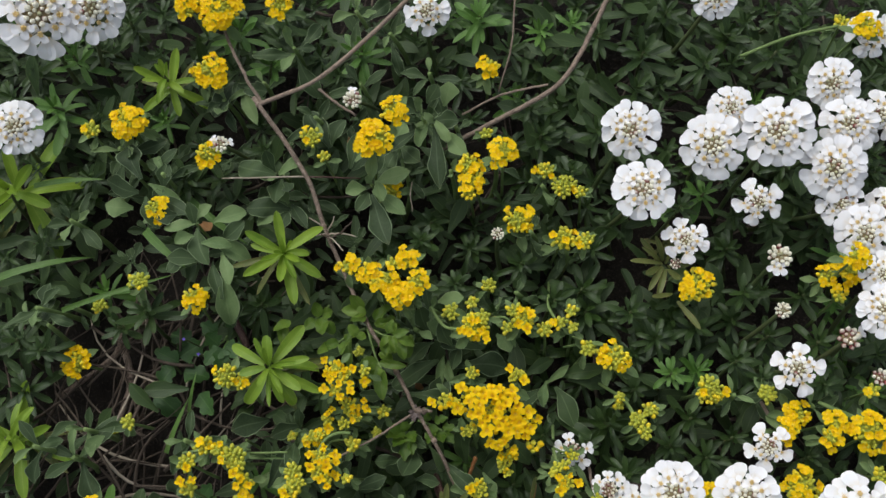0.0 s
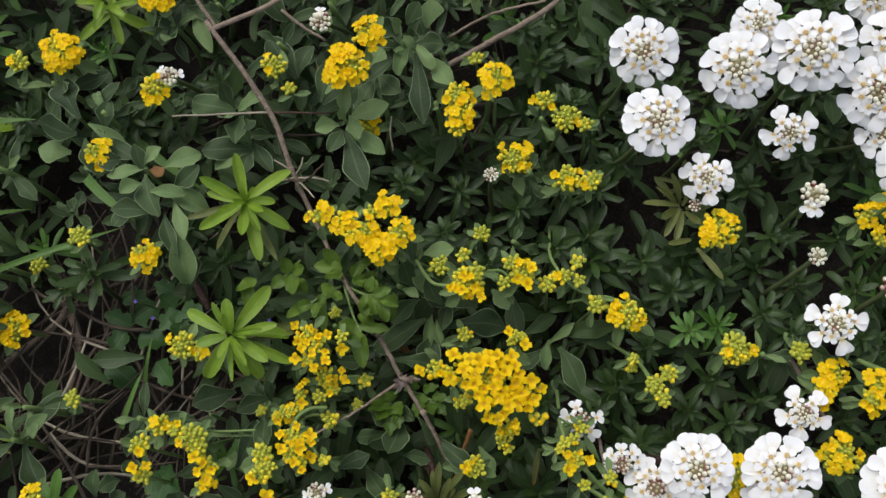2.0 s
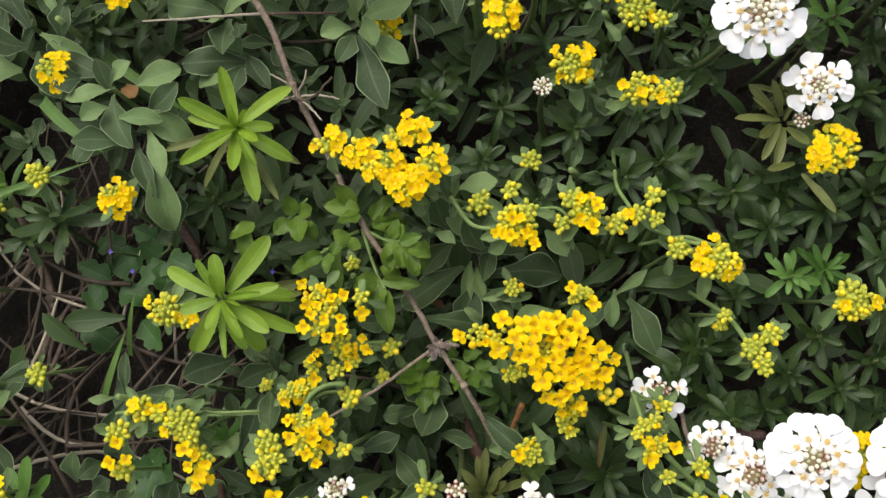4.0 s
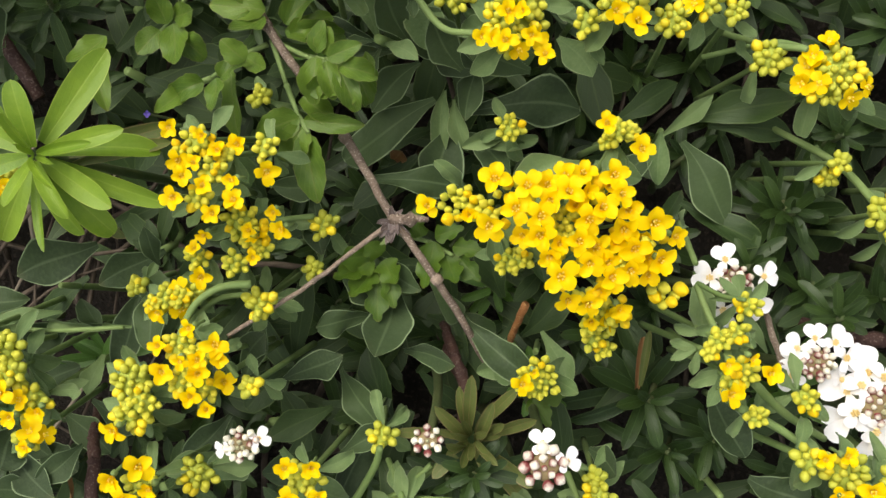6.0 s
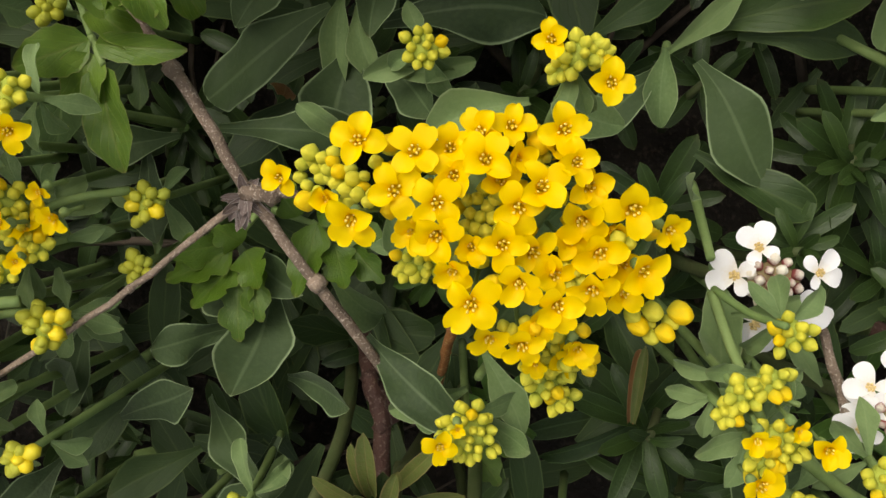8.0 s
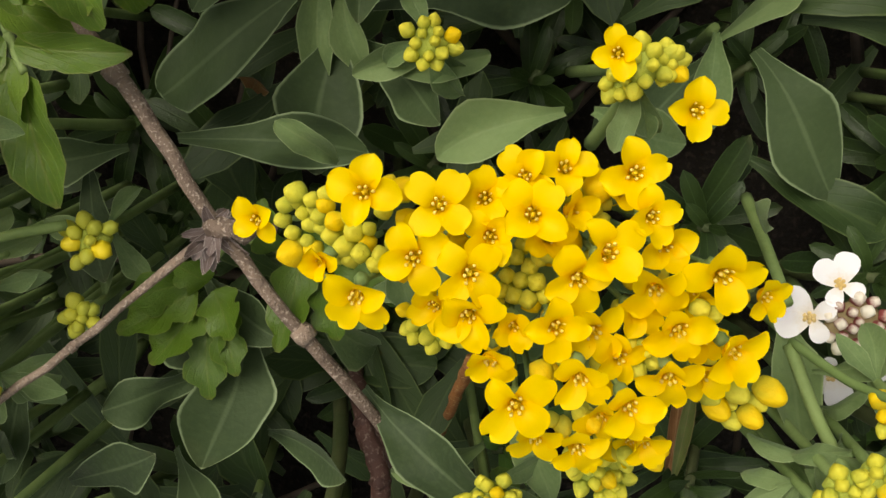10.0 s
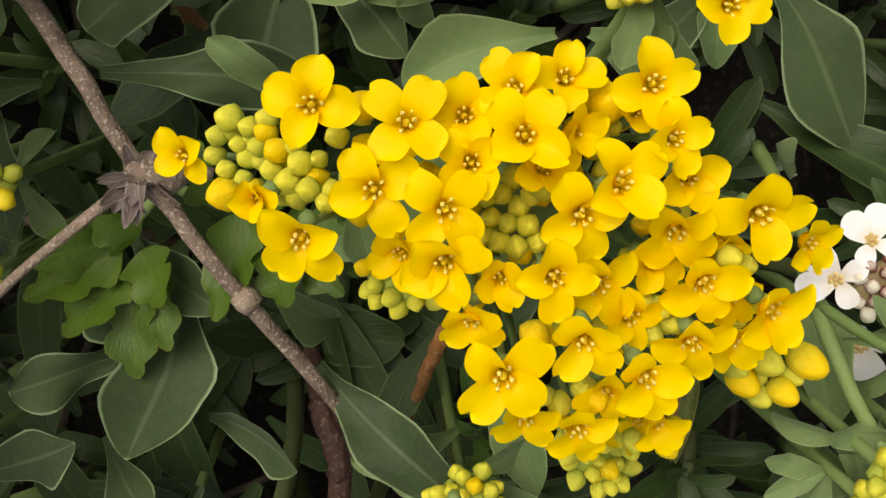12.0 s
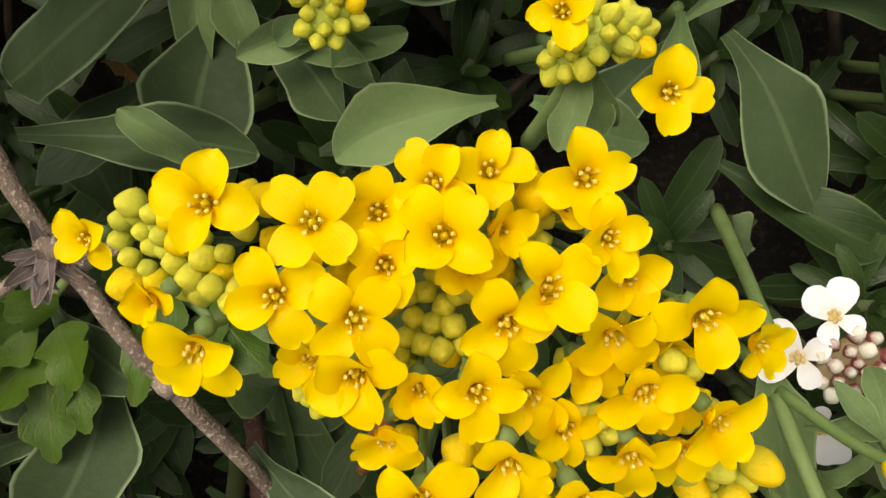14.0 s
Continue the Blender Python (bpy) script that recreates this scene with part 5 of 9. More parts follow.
def cluster_bud(x, y, z, size, kind):
    o = cluster.matrix_basis.translation
    p = Vector((x, y, z)) - o
    part("bud", BUD[kind], cluster, facing(p, (p.x * 25, p.y * 25, 1), x * 900, size * 1.12))


cluster_flower(-0.0338, 0.0154, 0.0919, -0.20, 0.00, 0.62, 0.00592, 0.75)
cluster_flower(-0.0194, 0.0204, 0.1104, -0.10, 0.10, -0.22, 0.00681, 0.55)
cluster_flower(-0.0205, 0.0113, 0.1107, -0.08, -0.40, 0.72, 0.00694, 0.62)
cluster_flower(-0.0153, 0.0145, 0.1108, -0.05, 0.00, 0.42, 0.00677, 0.55)
cluster_flower(-0.0129, 0.0190, 0.1101, 0.05, 0.42, 0.75, 0.00678, 0.72)
cluster_flower(-0.0104, 0.0130, 0.1109, 0.20, 0.00, 0.80, 0.00687, 0.60)
cluster_flower(-0.0047, 0.0178, 0.1092, 0.03, 0.30, 0.80, 0.00688, 0.72)
cluster_flower(0.0045, 0.0211, 0.1075, 0.12, 0.12, 0.20, 0.00670, 0.55)
cluster_flower(-0.0085, 0.0160, 0.1092, 0.00, -0.08, 0.75, 0.00604, 0.85)
cluster_flower(-0.0106, 0.0092, 0.1102, -0.08, -0.25, 0.50, 0.00695, 0.80)
cluster_flower(-0.0029, 0.0080, 0.1107, 0.22, -0.05, 0.05, 0.00637, 0.58)
cluster_flower(-0.0009, 0.0123, 0.1104, 0.15, -0.10, 0.40, 0.00685, 0.60)
cluster_flower(0.0074, 0.0143, 0.1060, 0.30, -0.10, 0.45, 0.00634, 0.70)
cluster_flower(0.0058, 0.0173, 0.1085, 0.25, 0.00, 0.30, 0.00563, 0.75)
cluster_flower(0.0125, 0.0116, 0.1072, 0.20, -0.20, 0.15, 0.00731, 0.62)
cluster_flower(0.0170, 0.0089, 0.1045, 0.50, -0.25, 0.50, 0.00559, 0.75)
cluster_flower(0.0065, 0.0105, 0.1067, 0.00, -0.50, 0.75, 0.00663, 0.70)
cluster_flower(0.0086, 0.0065, 0.1068, 0.10, -0.35, 0.30, 0.00662, 0.70)
cluster_flower(0.0136, 0.0042, 0.1066, 0.28, -0.30, 0.50, 0.00673, 0.70)
cluster_flower(0.0077, 0.0022, 0.1076, 0.05, -0.35, 0.20, 0.00668, 0.62)
cluster_flower(0.0033, 0.0010, 0.1122, 0.18, -0.35, 0.45, 0.00651, 0.70)
cluster_flower(-0.0009, 0.0038, 0.1122, 0.05, -0.42, 0.75, 0.00624, 0.75)
cluster_flower(-0.0066, 0.0012, 0.1121, 0.00, -0.12, 0.78, 0.00722, 0.50)
cluster_flower(-0.0087, 0.0052, 0.1108, -0.12, -0.60, 0.75, 0.00561, 0.75)
cluster_flower(0.0017, 0.0146, 0.1108, 0.38, 0.30, 0.55, 0.00705, 0.72)
cluster_flower(-0.0052, 0.0210, 0.1075, -0.15, 0.50, 0.70, 0.00603, 0.75)
cluster_flower(-0.0089, 0.0192, 0.1078, 0.05, 0.22, 0.30, 0.00600, 0.75)
cluster_flower(-0.0016, 0.0216, 0.1065, 0.12, 0.50, 0.10, 0.00594, 0.80)
cluster_flower(-0.0012, 0.0178, 0.1070, 0.60, -0.10, 0.40, 0.00556, 1.10)
cluster_flower(-0.0066, 0.0076, 0.1085, 0.05, -0.10, 0.50, 0.00534, 1.05)
cluster_flower(0.0006, 0.0068, 0.1080, 0.35, -0.20, 0.60, 0.00665, 0.75)
cluster_flower(-0.0008, -0.0046, 0.1075, 0.20, -0.50, 0.50, 0.00625, 0.75)
cluster_flower(-0.0047, -0.0038, 0.1070, -0.05, -0.60, 0.60, 0.00576, 0.80)
cluster_flower(-0.0245, 0.0134, 0.1055, -0.25, -0.10, 0.40, 0.00556, 1.10)
cluster_flower(-0.0138, 0.0092, 0.1065, -0.35, -0.20, 0.30, 0.00571, 0.85)
cluster_flower(0.0059, -0.0058, 0.1035, 0.20, -0.50, 0.60, 0.00562, 1.05)
cluster_flower(0.0031, 0.0038, 0.1065, 0.20, -0.30, 0.20, 0.00603, 0.80)
cluster_flower(0.0115, 0.0011, 0.1040, 0.40, -0.30, 0.70, 0.00601, 0.80)
cluster_flower(0.0015, -0.0020, 0.1065, 0.15, -0.40, 0.20, 0.00538, 0.90)
cluster_flower(0.0050, 0.0076, 0.1050, 0.30, -0.20, 0.90, 0.00535, 0.85)
cluster_flower(0.0105, 0.0087, 0.1035, 0.30, -0.30, 0.30, 0.00543, 1.00)
cluster_flower(-0.0032, 0.0151, 0.1062, 0.20, 0.20, 0.60, 0.00575, 1.00)
cluster_flower(-0.0141, 0.0169, 0.1052, 0.00, 0.10, 0.10, 0.00531, 1.00)
cluster_flower(0.0036, 0.0189, 0.1045, 0.20, 0.30, 0.40, 0.00509, 1.00)
cluster_flower(0.0115, 0.0046, 0.1035, 0.30, -0.30, 0.90, 0.00562, 0.90)
cluster_flower(-0.0065, 0.0182, 0.1055, -0.10, 0.30, 0.20, 0.00546, 0.90)
cluster_bud(-0.0284, 0.0189, 0.0970, 0.00247, "g")
cluster_bud(-0.0266, 0.0182, 0.0980, 0.00185, "g")
cluster_bud(-0.0250, 0.0178, 0.0990, 0.00202, "y")
cluster_bud(-0.0278, 0.0167, 0.0970, 0.00158, "g")
cluster_bud(-0.0258, 0.0166, 0.0990, 0.00173, "g")
cluster_bud(-0.0237, 0.0165, 0.1015, 0.00224, "y")
cluster_bud(-0.0217, 0.0156, 0.1030, 0.00219, "g")
cluster_bud(-0.0210, 0.0137, 0.1040, 0.00207, "g")
cluster_bud(-0.0195, 0.0128, 0.1050, 0.00187, "g")
cluster_bud(-0.0228, 0.0141, 0.1025, 0.00239, "g")
cluster_bud(-0.0292, 0.0145, 0.0960, 0.00180, "g")
cluster_bud(-0.0274, 0.0139, 0.0975, 0.00157, "g")
cluster_bud(-0.0293, 0.0125, 0.0970, 0.00296, "y")
cluster_bud(-0.0202, 0.0159, 0.1030, 0.00155, "g")
cluster_bud(-0.0190, 0.0138, 0.1050, 0.00169, "g")
cluster_bud(-0.0244, 0.0149, 0.1005, 0.00208, "g")
cluster_bud(-0.0284, 0.0178, 0.0955, 0.00201, "g")
cluster_bud(-0.0265, 0.0171, 0.0965, 0.00199, "g")
cluster_bud(-0.0271, 0.0155, 0.0965, 0.00209, "g")
cluster_bud(-0.0256, 0.0154, 0.0980, 0.00205, "g")
cluster_bud(-0.0237, 0.0150, 0.0995, 0.00220, "g")
cluster_bud(-0.0287, 0.0130, 0.0955, 0.00201, "g")
cluster_bud(-0.0269, 0.0129, 0.0970, 0.00217, "y")
cluster_bud(-0.0224, 0.0167, 0.1010, 0.00197, "g")
cluster_bud(-0.0219, 0.0144, 0.1010, 0.00206, "g")
cluster_bud(-0.0205, 0.0144, 0.1025, 0.00202, "y")
cluster_bud(-0.0301, 0.0173, 0.0945, 0.00204, "g")
cluster_bud(-0.0307, 0.0155, 0.0935, 0.00196, "g")
cluster_bud(-0.0237, 0.0129, 0.1005, 0.00217, "g")
cluster_bud(-0.0223, 0.0128, 0.1020, 0.00204, "g")
cluster_bud(-0.0249, 0.0189, 0.0990, 0.00193, "g")
cluster_bud(0.0005, 0.0187, 0.1030, 0.00173, "g")
cluster_bud(0.0014, 0.0172, 0.1030, 0.00173, "g")
cluster_bud(0.0024, 0.0178, 0.1030, 0.00164, "g")
cluster_bud(0.0009, 0.0160, 0.1030, 0.00164, "g")
cluster_bud(0.0021, 0.0162, 0.1030, 0.00173, "g")
cluster_bud(0.0001, 0.0177, 0.1030, 0.00155, "g")
cluster_bud(0.0017, 0.0197, 0.1050, 0.00329, "y")
cluster_bud(-0.0061, 0.0129, 0.1035, 0.00181, "g")
cluster_bud(-0.0048, 0.0119, 0.1035, 0.00190, "g")
cluster_bud(-0.0038, 0.0129, 0.1040, 0.00198, "g")
cluster_bud(-0.0070, 0.0111, 0.1035, 0.00172, "g")
cluster_bud(-0.0057, 0.0106, 0.1035, 0.00190, "g")
cluster_bud(-0.0042, 0.0105, 0.1040, 0.00198, "g")
cluster_bud(-0.0076, 0.0096, 0.1035, 0.00181, "g")
cluster_bud(-0.0064, 0.0092, 0.1040, 0.00189, "g")
cluster_bud(-0.0051, 0.0089, 0.1045, 0.00197, "g")
cluster_bud(-0.0031, 0.0136, 0.1050, 0.00231, "g")
cluster_bud(-0.0073, 0.0127, 0.1035, 0.00172, "g")
cluster_bud(-0.0081, 0.0083, 0.1040, 0.00180, "g")
cluster_bud(-0.0035, 0.0091, 0.1040, 0.00180, "g")
cluster_bud(-0.0041, 0.0030, 0.1085, 0.00253, "y")
cluster_bud(-0.0016, 0.0031, 0.1060, 0.00184, "g")
cluster_bud(0.0050, 0.0021, 0.1055, 0.00220, "g")
cluster_bud(0.0057, 0.0041, 0.1055, 0.00212, "g")
cluster_bud(0.0046, 0.0034, 0.1050, 0.00187, "g")
cluster_bud(0.0065, 0.0028, 0.1050, 0.00204, "g")
cluster_bud(0.0044, 0.0045, 0.1050, 0.00195, "g")
cluster_bud(0.0109, 0.0080, 0.1055, 0.00203, "g")
cluster_bud(0.0123, 0.0072, 0.1050, 0.00178, "g")
cluster_bud(-0.0165, 0.0200, 0.1055, 0.00256, "y")
cluster_bud(-0.0179, 0.0204, 0.1045, 0.00188, "y")
cluster_bud(0.0007, -0.0027, 0.1065, 0.00226, "y")
cluster_bud(-0.0003, -0.0022, 0.1060, 0.00184, "g")
cluster_bud(-0.0020, -0.0033, 0.1060, 0.00210, "g")
cluster_bud(-0.0031, -0.0026, 0.1060, 0.00166, "g")
cluster_bud(0.0077, -0.0095, 0.1000, 0.00219, "y")
cluster_bud(0.0082, -0.0078, 0.1005, 0.00208, "y")
cluster_bud(0.0048, -0.0090, 0.1000, 0.00200, "g")
cluster_bud(0.0139, -0.0039, 0.1000, 0.00285, "y")
cluster_bud(0.0157, -0.0020, 0.1005, 0.00274, "g")
cluster_bud(0.0192, -0.0023, 0.1000, 0.00323, "y")
cluster_bud(0.0173, -0.0049, 0.1000, 0.00257, "y")
cluster_bud(0.0156, -0.0056, 0.0990, 0.00222, "g")
cluster_bud(0.0181, -0.0037, 0.0990, 0.00231, "g")
cluster_bud(0.0132, -0.0025, 0.1000, 0.00238, "g")
cluster_bud(0.0153, -0.0037, 0.0985, 0.00223, "g")
cluster_bud(-0.0119, 0.0195, 0.1018, 0.00215, "g")
cluster_bud(0.0071, 0.0158, 0.1021, 0.00225, "g")
cluster_bud(-0.0165, 0.0167, 0.1032, 0.00250, "y")
cluster_bud(0.0020, 0.0022, 0.1033, 0.00244, "g")
cluster_bud(-0.0142, 0.0098, 0.1034, 0.00188, "y")
cluster_bud(-0.0008, 0.0140, 0.1026, 0.00250, "y")
cluster_bud(0.0101, 0.0081, 0.1027, 0.00214, "g")
cluster_bud(-0.0148, 0.0141, 0.1016, 0.00247, "g")
cluster_bud(0.0020, 0.0144, 0.1024, 0.00223, "g")
cluster_bud(-0.0079, 0.0018, 0.1026, 0.00207, "y")
cluster_bud(0.0073, 0.0050, 0.1022, 0.00202, "g")
cluster_bud(-0.0040, 0.0209, 0.1033, 0.00233, "y")
cluster_bud(0.0089, 0.0139, 0.1024, 0.00198, "g")
cluster_bud(0.0074, 0.0108, 0.1025, 0.00257, "g")
cluster_bud(-0.0117, 0.0168, 0.1032, 0.00199, "g")
cluster_bud(-0.0086, 0.0044, 0.1028, 0.00242, "y")
cluster_bud(-0.0015, 0.0041, 0.1020, 0.00236, "y")
cluster_bud(0.0142, 0.0037, 0.1033, 0.00185, "g")
cluster_bud(0.0069, -0.0042, 0.1015, 0.00203, "y")
cluster_bud(0.0089, 0.0003, 0.1026, 0.00248, "y")
cluster_bud(-0.0015, 0.0212, 0.1027, 0.00186, "g")
cluster_bud(0.0109, 0.0052, 0.1022, 0.00195, "y")
cluster_bud(-0.0168, 0.0194, 0.1033, 0.00227, "g")
cluster_bud(-0.0050, -0.0018, 0.1016, 0.00244, "y")
cluster_bud(0.0125, 0.0022, 0.1021, 0.00185, "g")
cluster_bud(0.0034, 0.0183, 0.1018, 0.00192, "y")
cluster_bud(-0.0173, 0.0115, 0.1019, 0.00255, "y")
cluster_bud(-0.0087, 0.0141, 0.1015, 0.00188, "y")
cluster_bud(-0.0028, 0.0066, 0.1030, 0.00251, "y")
cluster_bud(0.0012, -0.0030, 0.1021, 0.00237, "g")
cluster_bud(0.0117, 0.0111, 0.1031, 0.00211, "g")
cluster_bud(-0.0091, 0.0197, 0.1019, 0.00204, "y")
cluster_bud(-0.0119, 0.0142, 0.1018, 0.00256, "y")
cluster_bud(0.0042, 0.0070, 0.1020, 0.00256, "g")
cluster_bud(-0.0147, 0.0197, 0.1021, 0.00187, "g")
cluster_bud(0.0032, -0.0044, 0.1029, 0.00247, "g")
cluster_bud(0.0046, 0.0021, 0.1025, 0.00224, "g")
cluster_bud(-0.0087, 0.0117, 0.1016, 0.00218, "y")
cluster_bud(-0.0123, 0.0074, 0.1029, 0.00218, "g")
cluster_bud(0.0011, 0.0209, 0.1020, 0.00232, "y")
cluster_bud(-0.0015, -0.0058, 0.1017, 0.00212, "y")
cluster_bud(0.0019, 0.0052, 0.1030, 0.00184, "g")
cluster_bud(-0.0033, 0.0182, 0.1033, 0.00208, "y")
cluster_bud(0.0051, 0.0099, 0.1015, 0.00199, "y")
cluster_bud(-0.0059, 0.0050, 0.1021, 0.00247, "g")
cluster_bud(0.0014, 0.0121, 0.1018, 0.00259, "g")
cluster_bud(-0.0070, 0.0097, 0.1024, 0.00210, "g")
cluster_bud(-0.0054, 0.0190, 0.1026, 0.00205, "y")
cluster_bud(-0.0188, 0.0176, 0.1024, 0.00205, "g")
cluster_bud(-0.0052, 0.0141, 0.1030, 0.00209, "g")
cluster_bud(0.0001, 0.0088, 0.1024, 0.00253, "y")
cluster_bud(-0.0023, 0.0016, 0.1033, 0.00239, "y")
cluster_bud(-0.0031, 0.0128, 0.1027, 0.00226, "y")
cluster_bud(-0.0180, 0.0142, 0.1024, 0.00190, "g")
cluster_bud(-0.0031, 0.0152, 0.1028, 0.00191, "y")
cluster_bud(0.0073, 0.0022, 0.1024, 0.00252, "g")
cluster_bud(0.0074, 0.0079, 0.1033, 0.00215, "g")
cluster_bud(-0.0047, 0.0083, 0.1032, 0.00229, "y")
cluster_bud(-0.0021, 0.0094, 0.1022, 0.00197, "g")
cluster_bud(-0.0077, 0.0071, 0.1024, 0.00225, "g")
cluster_bud(0.0024, -0.0005, 0.1026, 0.00231, "y")
cluster_bud(0.0041, 0.0128, 0.1024, 0.00231, "g")
cluster_bud(-0.0002, 0.0176, 0.1018, 0.00244, "g")
cluster_bud(0.0152, 0.0083, 0.1020, 0.00245, "y")
base = cluster.matrix_basis.translation
stalk(cluster, (base.x, base.y, base.z + 0.014), (-0.0137, 0.0017, 0.0270), 0.0013, 0.0016, STEM_P)
mound = Soup()
mound.add(*blob(0.010, 0.007, 0.004, 14, 8))
part("flower_base", mound.mesh("flower_base", [STEM_P]), cluster, pose(-0.001, 0, 0.008), "green tangle of short flower stalks")
gold_head(-0.0137, 0.0038, 0.0970, 0.0024, 0.05, near=True, bracts=0)
gold_head(0.0042, -0.0083, 0.0970, 0.0034, 0.10, foot=(0.0024, -0.0048, 0.0670), near=True, bracts=0)
gold_head(0.0009, -0.0097, 0.0970, 0.0028, 0.10, foot=(0.0024, -0.0048, 0.0670), near=True, bracts=0)
gold_head(0.0020, -0.0132, 0.0940, 0.0030, 0.00, foot=(0.0024, -0.0048, 0.0670), near=True, bracts=0)
gold_head(0.0041, -0.0158, 0.0920, 0.0022, 0.00, foot=(0.0024, -0.0048, 0.0670), near=True, bracts=0)
gold_head(0.0067, 0.0305, 0.0990, 0.0029, 0.00, foot=(0.0032, 0.0217, 0.0820), near=True)
gold_head(0.0046, 0.0290, 0.0970, 0.0021, 0.00, near=True, bracts=0)
gold_head(0.0090, 0.0305, 0.0980, 0.0019, 0.00, near=True, bracts=0)

# ---- lime and mid green shoots ----
g = plant("lime_leafy_shoot", "fresh lime green shoot with long narrow leaves", "leafy shoot", -0.1101, 0.0256, 0.1110, "leafy shoots")
TAKEN.append((-0.1101, 0.0256))
stalk(g, (-0.1101, 0.0256, 0.1110), (-0.1061, 0.0226, 0.0080), 0.0010, 0.0014, STEM_D)
blade(g, "lime", -0.1145, 0.0270, 0.1095, -0.1323, 0.0357, 0.1116, 0.0048)
blade(g, "lime", -0.1105, 0.0282, 0.1095, -0.0974, 0.0460, 0.1116, 0.0059)
blade(g, "lime", -0.1094, 0.0263, 0.1095, -0.0881, 0.0301, 0.1116, 0.0052)
blade(g, "lime", -0.1096, 0.0262, 0.1115, -0.0941, 0.0297, 0.1193, 0.0037)
blade(g, "lime", -0.1119, 0.0272, 0.1115, -0.1129, 0.0381, 0.1193, 0.0046)
blade(g, "lime", -0.1125, 0.0270, 0.1115, -0.1187, 0.0368, 0.1188, 0.0025)
blade(g, "lime", -0.1107, 0.0259, 0.1115, -0.1017, 0.0266, 0.1235, 0.0022)
blade(g, "lime", -0.1105, 0.0247, 0.1095, -0.0958, 0.0161, 0.1173, 0.0047)
blade(g, "lime", -0.1092, 0.0246, 0.1095, -0.0870, 0.0152, 0.1095, 0.0045)
blade(g, "lime", -0.1104, 0.0238, 0.1095, -0.0973, 0.0091, 0.1105, 0.0053)
blade(g, "lime", -0.1110, 0.0245, 0.1115, -0.1049, 0.0159, 0.1213, 0.0029)
blade(g, "lime", -0.1114, 0.0239, 0.1095, -0.1050, 0.0095, 0.1142, 0.0031)
blade(g, "lime", -0.1132, 0.0236, 0.1095, -0.1204, 0.0068, 0.1126, 0.0055)
blade(g, "lime", -0.1121, 0.0237, 0.1095, -0.1092, 0.0077, 0.1162, 0.0023)
blade(g, "lime", -0.1120, 0.0246, 0.1115, -0.1137, 0.0167, 0.1203, 0.0029)
blade(g, "lime", -0.1138, 0.0254, 0.1095, -0.1247, 0.0219, 0.1142, 0.0043)
blade(g, "lime", -0.1120, 0.0264, 0.1115, -0.1129, 0.0312, 0.1224, 0.0022)
blade(g, "lime", -0.1114, 0.0260, 0.1115, -0.1069, 0.0278, 0.1250, 0.0013)
blade(g, "lime", -0.1110, 0.0256, 0.1115, -0.1039, 0.0240, 0.1250, 0.0013)
blade(g, "lime", -0.1115, 0.0254, 0.1115, -0.1077, 0.0225, 0.1250, 0.0012)
blade(g, "olive", -0.1059, 0.0240, 0.1060, -0.0870, 0.0294, 0.1060, 0.0040, "leaf", "withered brownish leaf")
blade(g, "olive", -0.1136, 0.0262, 0.1010, -0.0878, 0.0316, 0.1010, 0.0054, "leaf", "withered brownish leaf")
blade(g, "olive", -0.1136, 0.0262, 0.1010, -0.1008, 0.0073, 0.1010, 0.0046, "leaf", "withered brownish leaf")
blade(g, "olive", -0.1136, 0.0262, 0.1010, -0.1226, 0.0165, 0.1010, 0.0048, "leaf", "withered brownish leaf")
g = plant("lime_leafy_shoot", "fresh lime green shoot with long narrow leaves", "leafy shoot", -0.1165, 0.0897, 0.0860, "leafy shoots")
TAKEN.append((-0.1165, 0.0897))
stalk(g, (-0.1165, 0.0897, 0.0860), (-0.1125, 0.0867, 0.0080), 0.0010, 0.0014, STEM_D)
blade(g, "lime", -0.1169, 0.0899, 0.0850, -0.1225, 0.1106, 0.0889, 0.0047)
blade(g, "lime", -0.1170, 0.0900, 0.0846, -0.0989, 0.1062, 0.0884, 0.0051)
blade(g, "lime", -0.1169, 0.0899, 0.0849, -0.1369, 0.0991, 0.0888, 0.0047)
blade(g, "lime", -0.1167, 0.0898, 0.0855, -0.1333, 0.0924, 0.0899, 0.0039)
blade(g, "lime", -0.1170, 0.0900, 0.0846, -0.1351, 0.0751, 0.0883, 0.0051)
blade(g, "lime", -0.1168, 0.0899, 0.0852, -0.0974, 0.0785, 0.0893, 0.0051)
blade(g, "lime", -0.1170, 0.0900, 0.0844, -0.1077, 0.0644, 0.0880, 0.0055)
blade(g, "lime", -0.1163, 0.0896, 0.0865, -0.1042, 0.0898, 0.0915, 0.0039)
blade(g, "lime", -0.1165, 0.0897, 0.0860, -0.1252, 0.0803, 0.0966, 0.0035)
blade(g, "lime", -0.1163, 0.0895, 0.0867, -0.1097, 0.0781, 0.0978, 0.0031)
blade(g, "lime", -0.1162, 0.0895, 0.0869, -0.1085, 0.0929, 0.0982, 0.0028)
blade(g, "lime", -0.1161, 0.0894, 0.0872, -0.1161, 0.0915, 0.0986, 0.0028)
blade(g, "lime", -0.1163, 0.0895, 0.0866, -0.1039, 0.0813, 0.0976, 0.0035)
blade(g, "lime", -0.1162, 0.0895, 0.0869, -0.1197, 0.0850, 0.0982, 0.0031)
blade(g, "lime", -0.1166, 0.0897, 0.0857, -0.1156, 0.0723, 0.0902, 0.0047)
blade(g, "olive", -0.1198, 0.0920, 0.0760, -0.0965, 0.0793, 0.0760, 0.0044, "leaf", "withered brownish leaf")
blade(g, "olive", -0.1198, 0.0920, 0.0760, -0.1452, 0.0835, 0.0760, 0.0044, "leaf", "withered brownish leaf")
